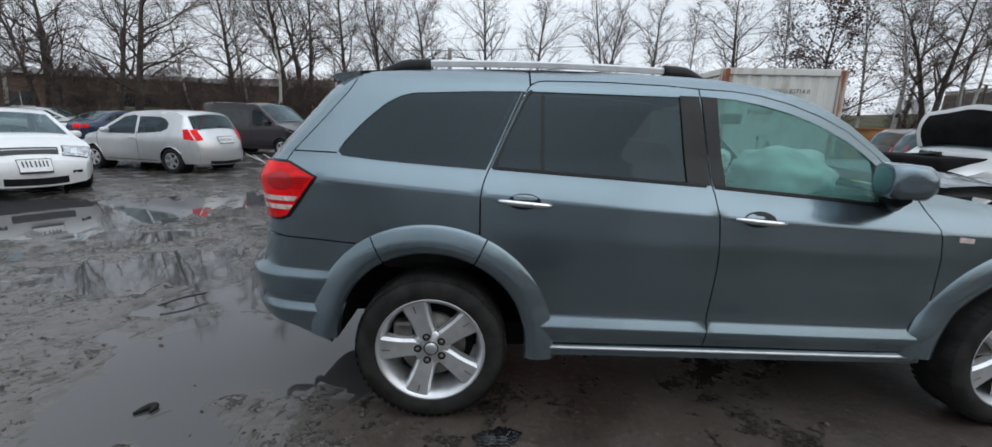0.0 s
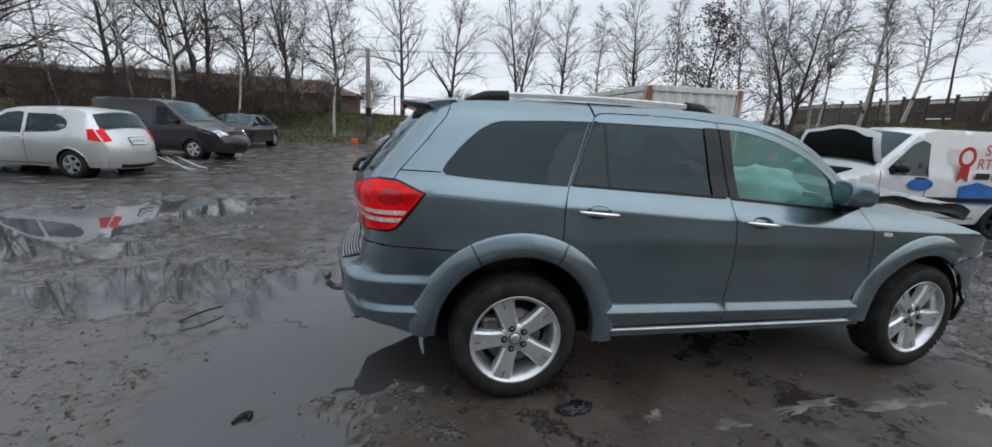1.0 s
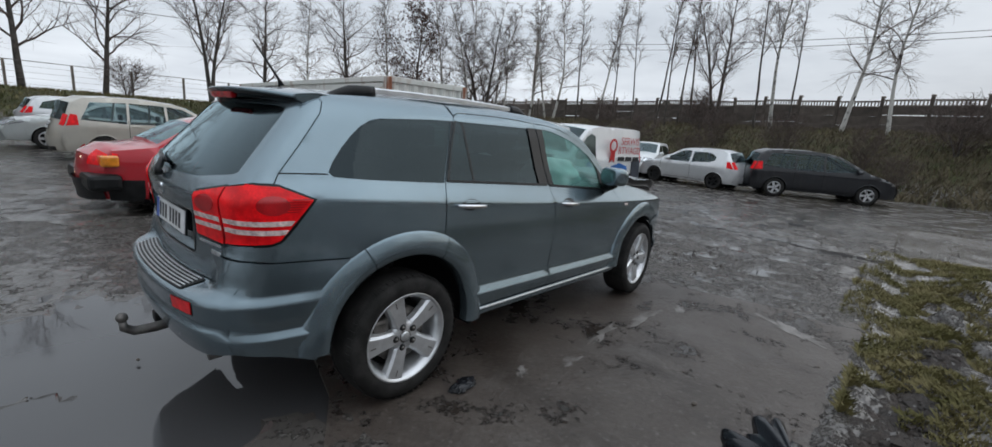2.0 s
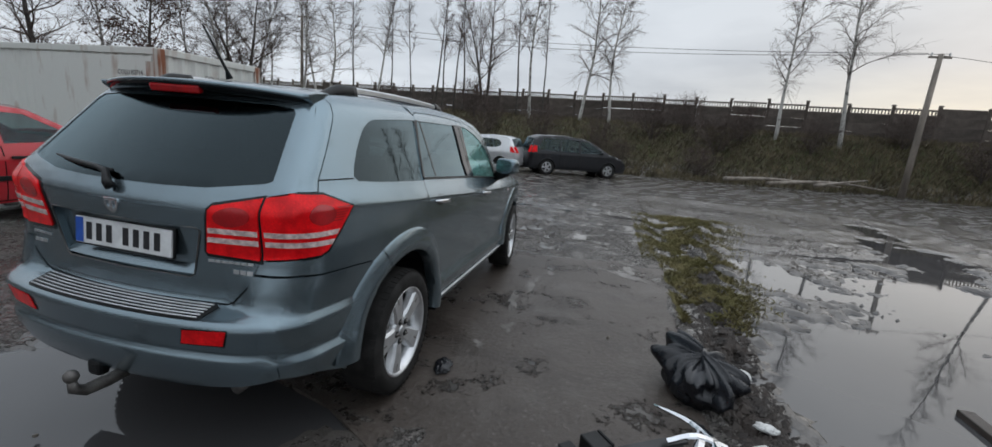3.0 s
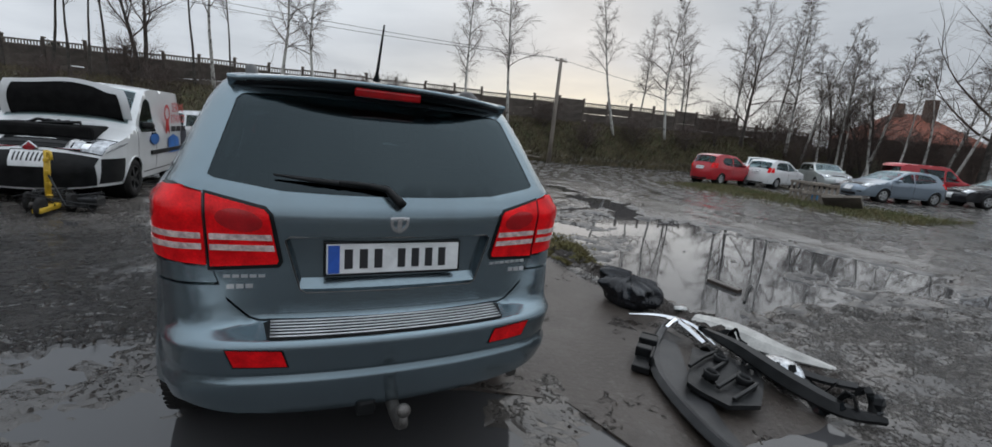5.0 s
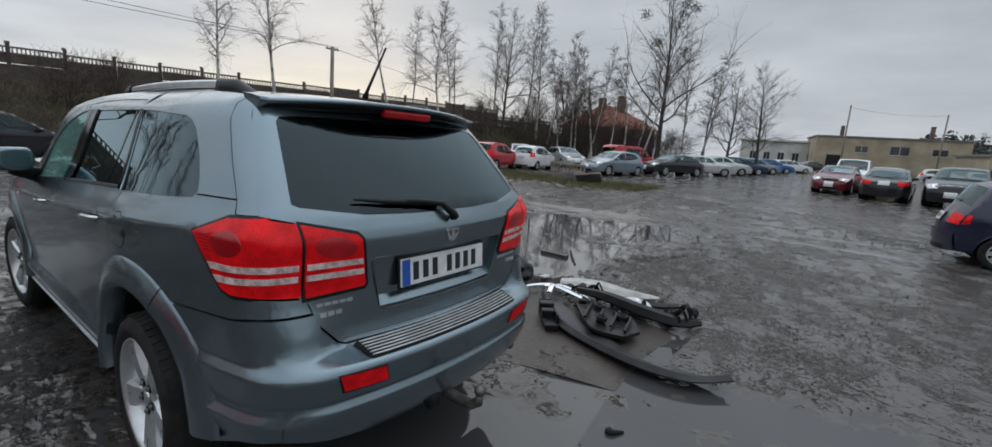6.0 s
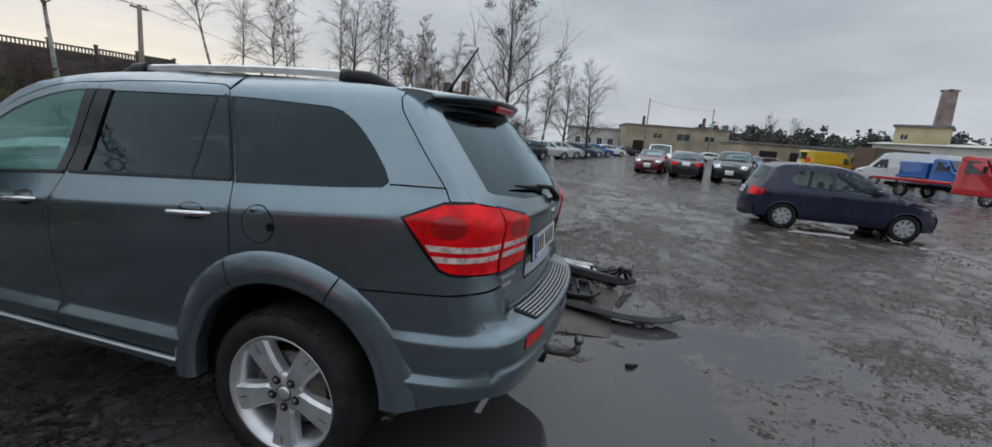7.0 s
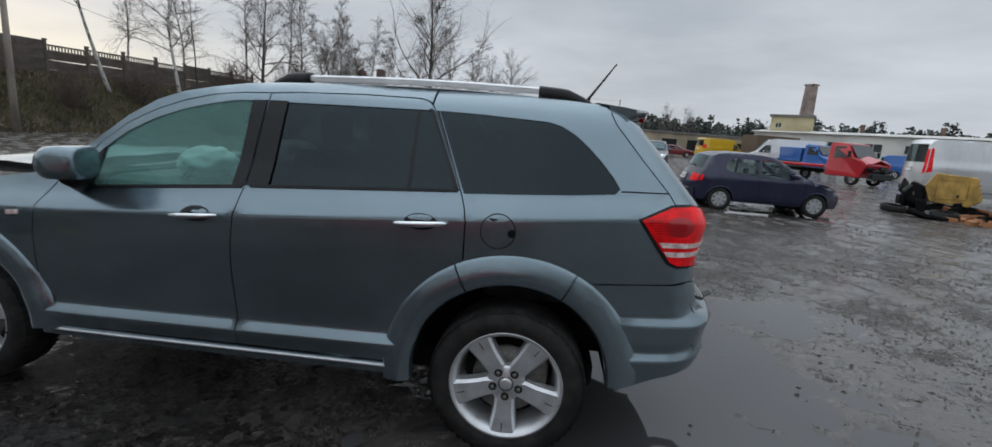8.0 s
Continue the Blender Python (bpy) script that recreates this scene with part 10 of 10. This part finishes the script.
for pts, lb in (([(20.6, -7.0, 0.35), (21.5, -9.5, 0.5), (23.2, -12.8, 0.35)], "fallen bare birch log"), ([(21.3, -9.0, 0.3), (22.4, -12.0, 0.55), (23.0, -14.5, 0.4)], "fallen bare branch"), ([(22.0, -11.2, 0.35), (22.5, -13.5, 0.8)], "fallen bare branch")):
    loose("log", tube_mesh("log", bent(pts, 12), [0.09 * (1 - 0.7 * k / 12) for k in range(13)], M["pole"], 8), lb + " at the foot of the bank", "log", "fallen wood")
rl = random.Random(23)
stone = bmesh.new()
bmesh.ops.create_icosphere(stone, subdivisions=1, radius=1.0)
for v in stone.verts:
    v.co *= 1 + 0.35 * noise.noise(v.co * 2)
stone_me = bm_mesh("stone", stone, M["rail_concrete"])
for k in range(60):
    x, y = rl.uniform(-4.5, 6.5), rl.uniform(-4.5, 3.5)
    if -1.0 < x < 3.6 and -0.9 < y < 0.9:
        continue
    s = rl.uniform(0.006, 0.020)
    ob = piece("stone", stone_me, None, "", pose(x, y, 0.004, rl.uniform(0, 90), 0, rl.uniform(0, 360)))
    ob.scale = (s, s * 0.8, s * 0.6)
    tagged(ob, "small grey stone on the wet ground", "stone", "loose stones")


# clods of mud and grit, too many to count
def clods(name, label, count, area, seed, size, material, test=None):
    rnd = random.Random(seed)
    vs, fs = [], []
    base = [Vector(p) for p in ((1, 0, 0), (-1, 0, 0), (0, 1, 0), (0, -1, 0), (0, 0, 1))]
    tri = [(0, 2, 4), (2, 1, 4), (1, 3, 4), (3, 0, 4)]
    tries = 6 * count
    while count > 0 and tries > 0:
        tries -= 1
        x, y = rnd.uniform(area[0], area[1]), rnd.uniform(area[2], area[3])
        if test and not test(x, y, rnd):
            continue
        count -= 1
        s = size * rnd.uniform(0.4, 1.0) ** 2 * rnd.choice((1, 1, 1, 1.6))
        a = rnd.uniform(0, 6.28)
        z = GROUND_AT(x, y)
        o = len(vs)
        for p in base:
            q = p * s * rnd.uniform(0.7, 1.3)
            vs.append((x + q.x * math.cos(a) - q.y * math.sin(a), y + q.x * math.sin(a) + q.y * math.cos(a), z + q.z * 0.6 - 0.1 * s))
        fs += [tuple(o + i for i in t) for t in tri]
    tagged(piece(name, mesh_from(name, vs, fs, material, False)), label, "mud", kind="stuff")


def off_car(x, y, rnd):
    if -1.0 < x < 3.8 and -1.0 < y < 1.0:
        return False
    v = noise.fractal(Vector((x * 0.7, y * 0.7, 4)), 1.0, 2.0, 3)
    return v > rnd.uniform(-0.35, 0.5)


M["mud"] = mat("black_mud_clods", (0.030, 0.022, 0.017), 0.68, 0, 0.4, 9, 0.002, 120)
clods("mud_clods", "small dark clods of mud and grit", 20000, (-6.5, 7.5, -5.5, 4.5), 3, 0.013, M["mud"], off_car)
clods("mud_clods", "dark clods of mud in the wheel tracks", 7000, (3.0, 15, -9, 4), 5, 0.024, M["mud"], lambda x, y, r: noise.fractal(Vector((x * 0.5, y * 0.5, 7)), 1.0, 2.0, 3) > r.uniform(-0.1, 0.5))
clods("mud_clods", "dark clods of mud in the yard", 14000, (-12, 6, -16, -3.4), 6, 0.022, M["mud"], lambda x, y, r: noise.fractal(Vector((x * 0.5, y * 0.5, 2)), 1.0, 2.0, 3) > r.uniform(-0.1, 0.5))
clods("mud_heap", "heaped black mud and rotten leaves beside the slab", 9000, (-1.2, 4.2, -3.75, -2.80), 7, 0.030, M["mud"], lambda x, y, r: abs(y + 3.0 + 0.10 * (x - 1)) < r.uniform(0.03, 0.30) * (1.25 - 0.2 * x))


# ---- grass and weeds ----
def blades(name, label, count, pick, seed, h, material, width=0.006, lean=0.5):
    rnd = random.Random(seed)
    vs, fs = [], []
    for _ in range(count):
        x, y = pick(rnd)
        z = GROUND_AT(x, y)
        hh = h * rnd.uniform(0.35, 1.0)
        a = rnd.uniform(0, 6.28)
        dx, dy = math.cos(a), math.sin(a)
        b = rnd.uniform(0.1, lean) * hh
        o = len(vs)
        w = width
        vs += [(x - dy * w, y + dx * w, z - 0.01), (x + dy * w, y - dx * w, z - 0.01), (x + dx * b * 0.4 + dy * w * 0.7, y + dy * b * 0.4 - dx * w * 0.7, z + hh * 0.6), (x + dx * b, y + dy * b, z + hh)]
        fs += [(o, o + 1, o + 2), (o, o + 2, o + 3)]
    tagged(piece(name, mesh_from(name, vs, fs, material, False)), label, "grass", kind="stuff")


def turf_spot(rnd):
    x = rnd.uniform(1.9, 9.0)
    c = -3.05 - 0.085 * (x - 2.0) + 0.10 * math.sin(x * 1.3)
    y = min(c + rnd.gauss(0.0, 0.13 + 0.036 * x), -2.78 if x < 4.2 else -2.55)
    return (x, y) if noise.fractal(Vector((x * 2.2, y * 2.2, 4)), 1.0, 2.0, 3) > -0.10 + 0.35 * max(0.0, 2.6 - x) else turf_spot(rnd)


blades("turf", "mossy green and straw-coloured turf strip", 26000, turf_spot, 31, 0.055, M["turf"], 0.006, 1.6)
blades("turf", "low winter grass at the edge of the yard", 9000, lambda r: (r.uniform(4.0, 13.5), r.gauss(-17.6, 1.1)), 32, 0.16, M["grass"], 0.012, 1.0)


def bank_spot(rnd):
    y = rnd.uniform(-42, 28)
    toe = float(np.interp(y, [-60, -40, -25, -15, -4, 5, 30], [14, 19, 22.5, 24.3, 21.5, 20, 20]))
    return toe + (fence_x(y) - toe) * rnd.random() ** 1.2, y


blades("bank_weeds", "rough winter grass and dead weeds on the bank", 42000, bank_spot, 33, 0.38, M["weed"], 0.022, 1.0)
blades("bank_grass", "dull green grass tufts on the bank", 15000, bank_spot, 34, 0.24, M["grass"], 0.025, 1.0)
blades("bank_grass", "green grass on the far bank", 22000, lambda r: (r.uniform(-22, 22), r.uniform(25.6, 33)), 35, 0.22, M["grass"], 0.03, 1.0)
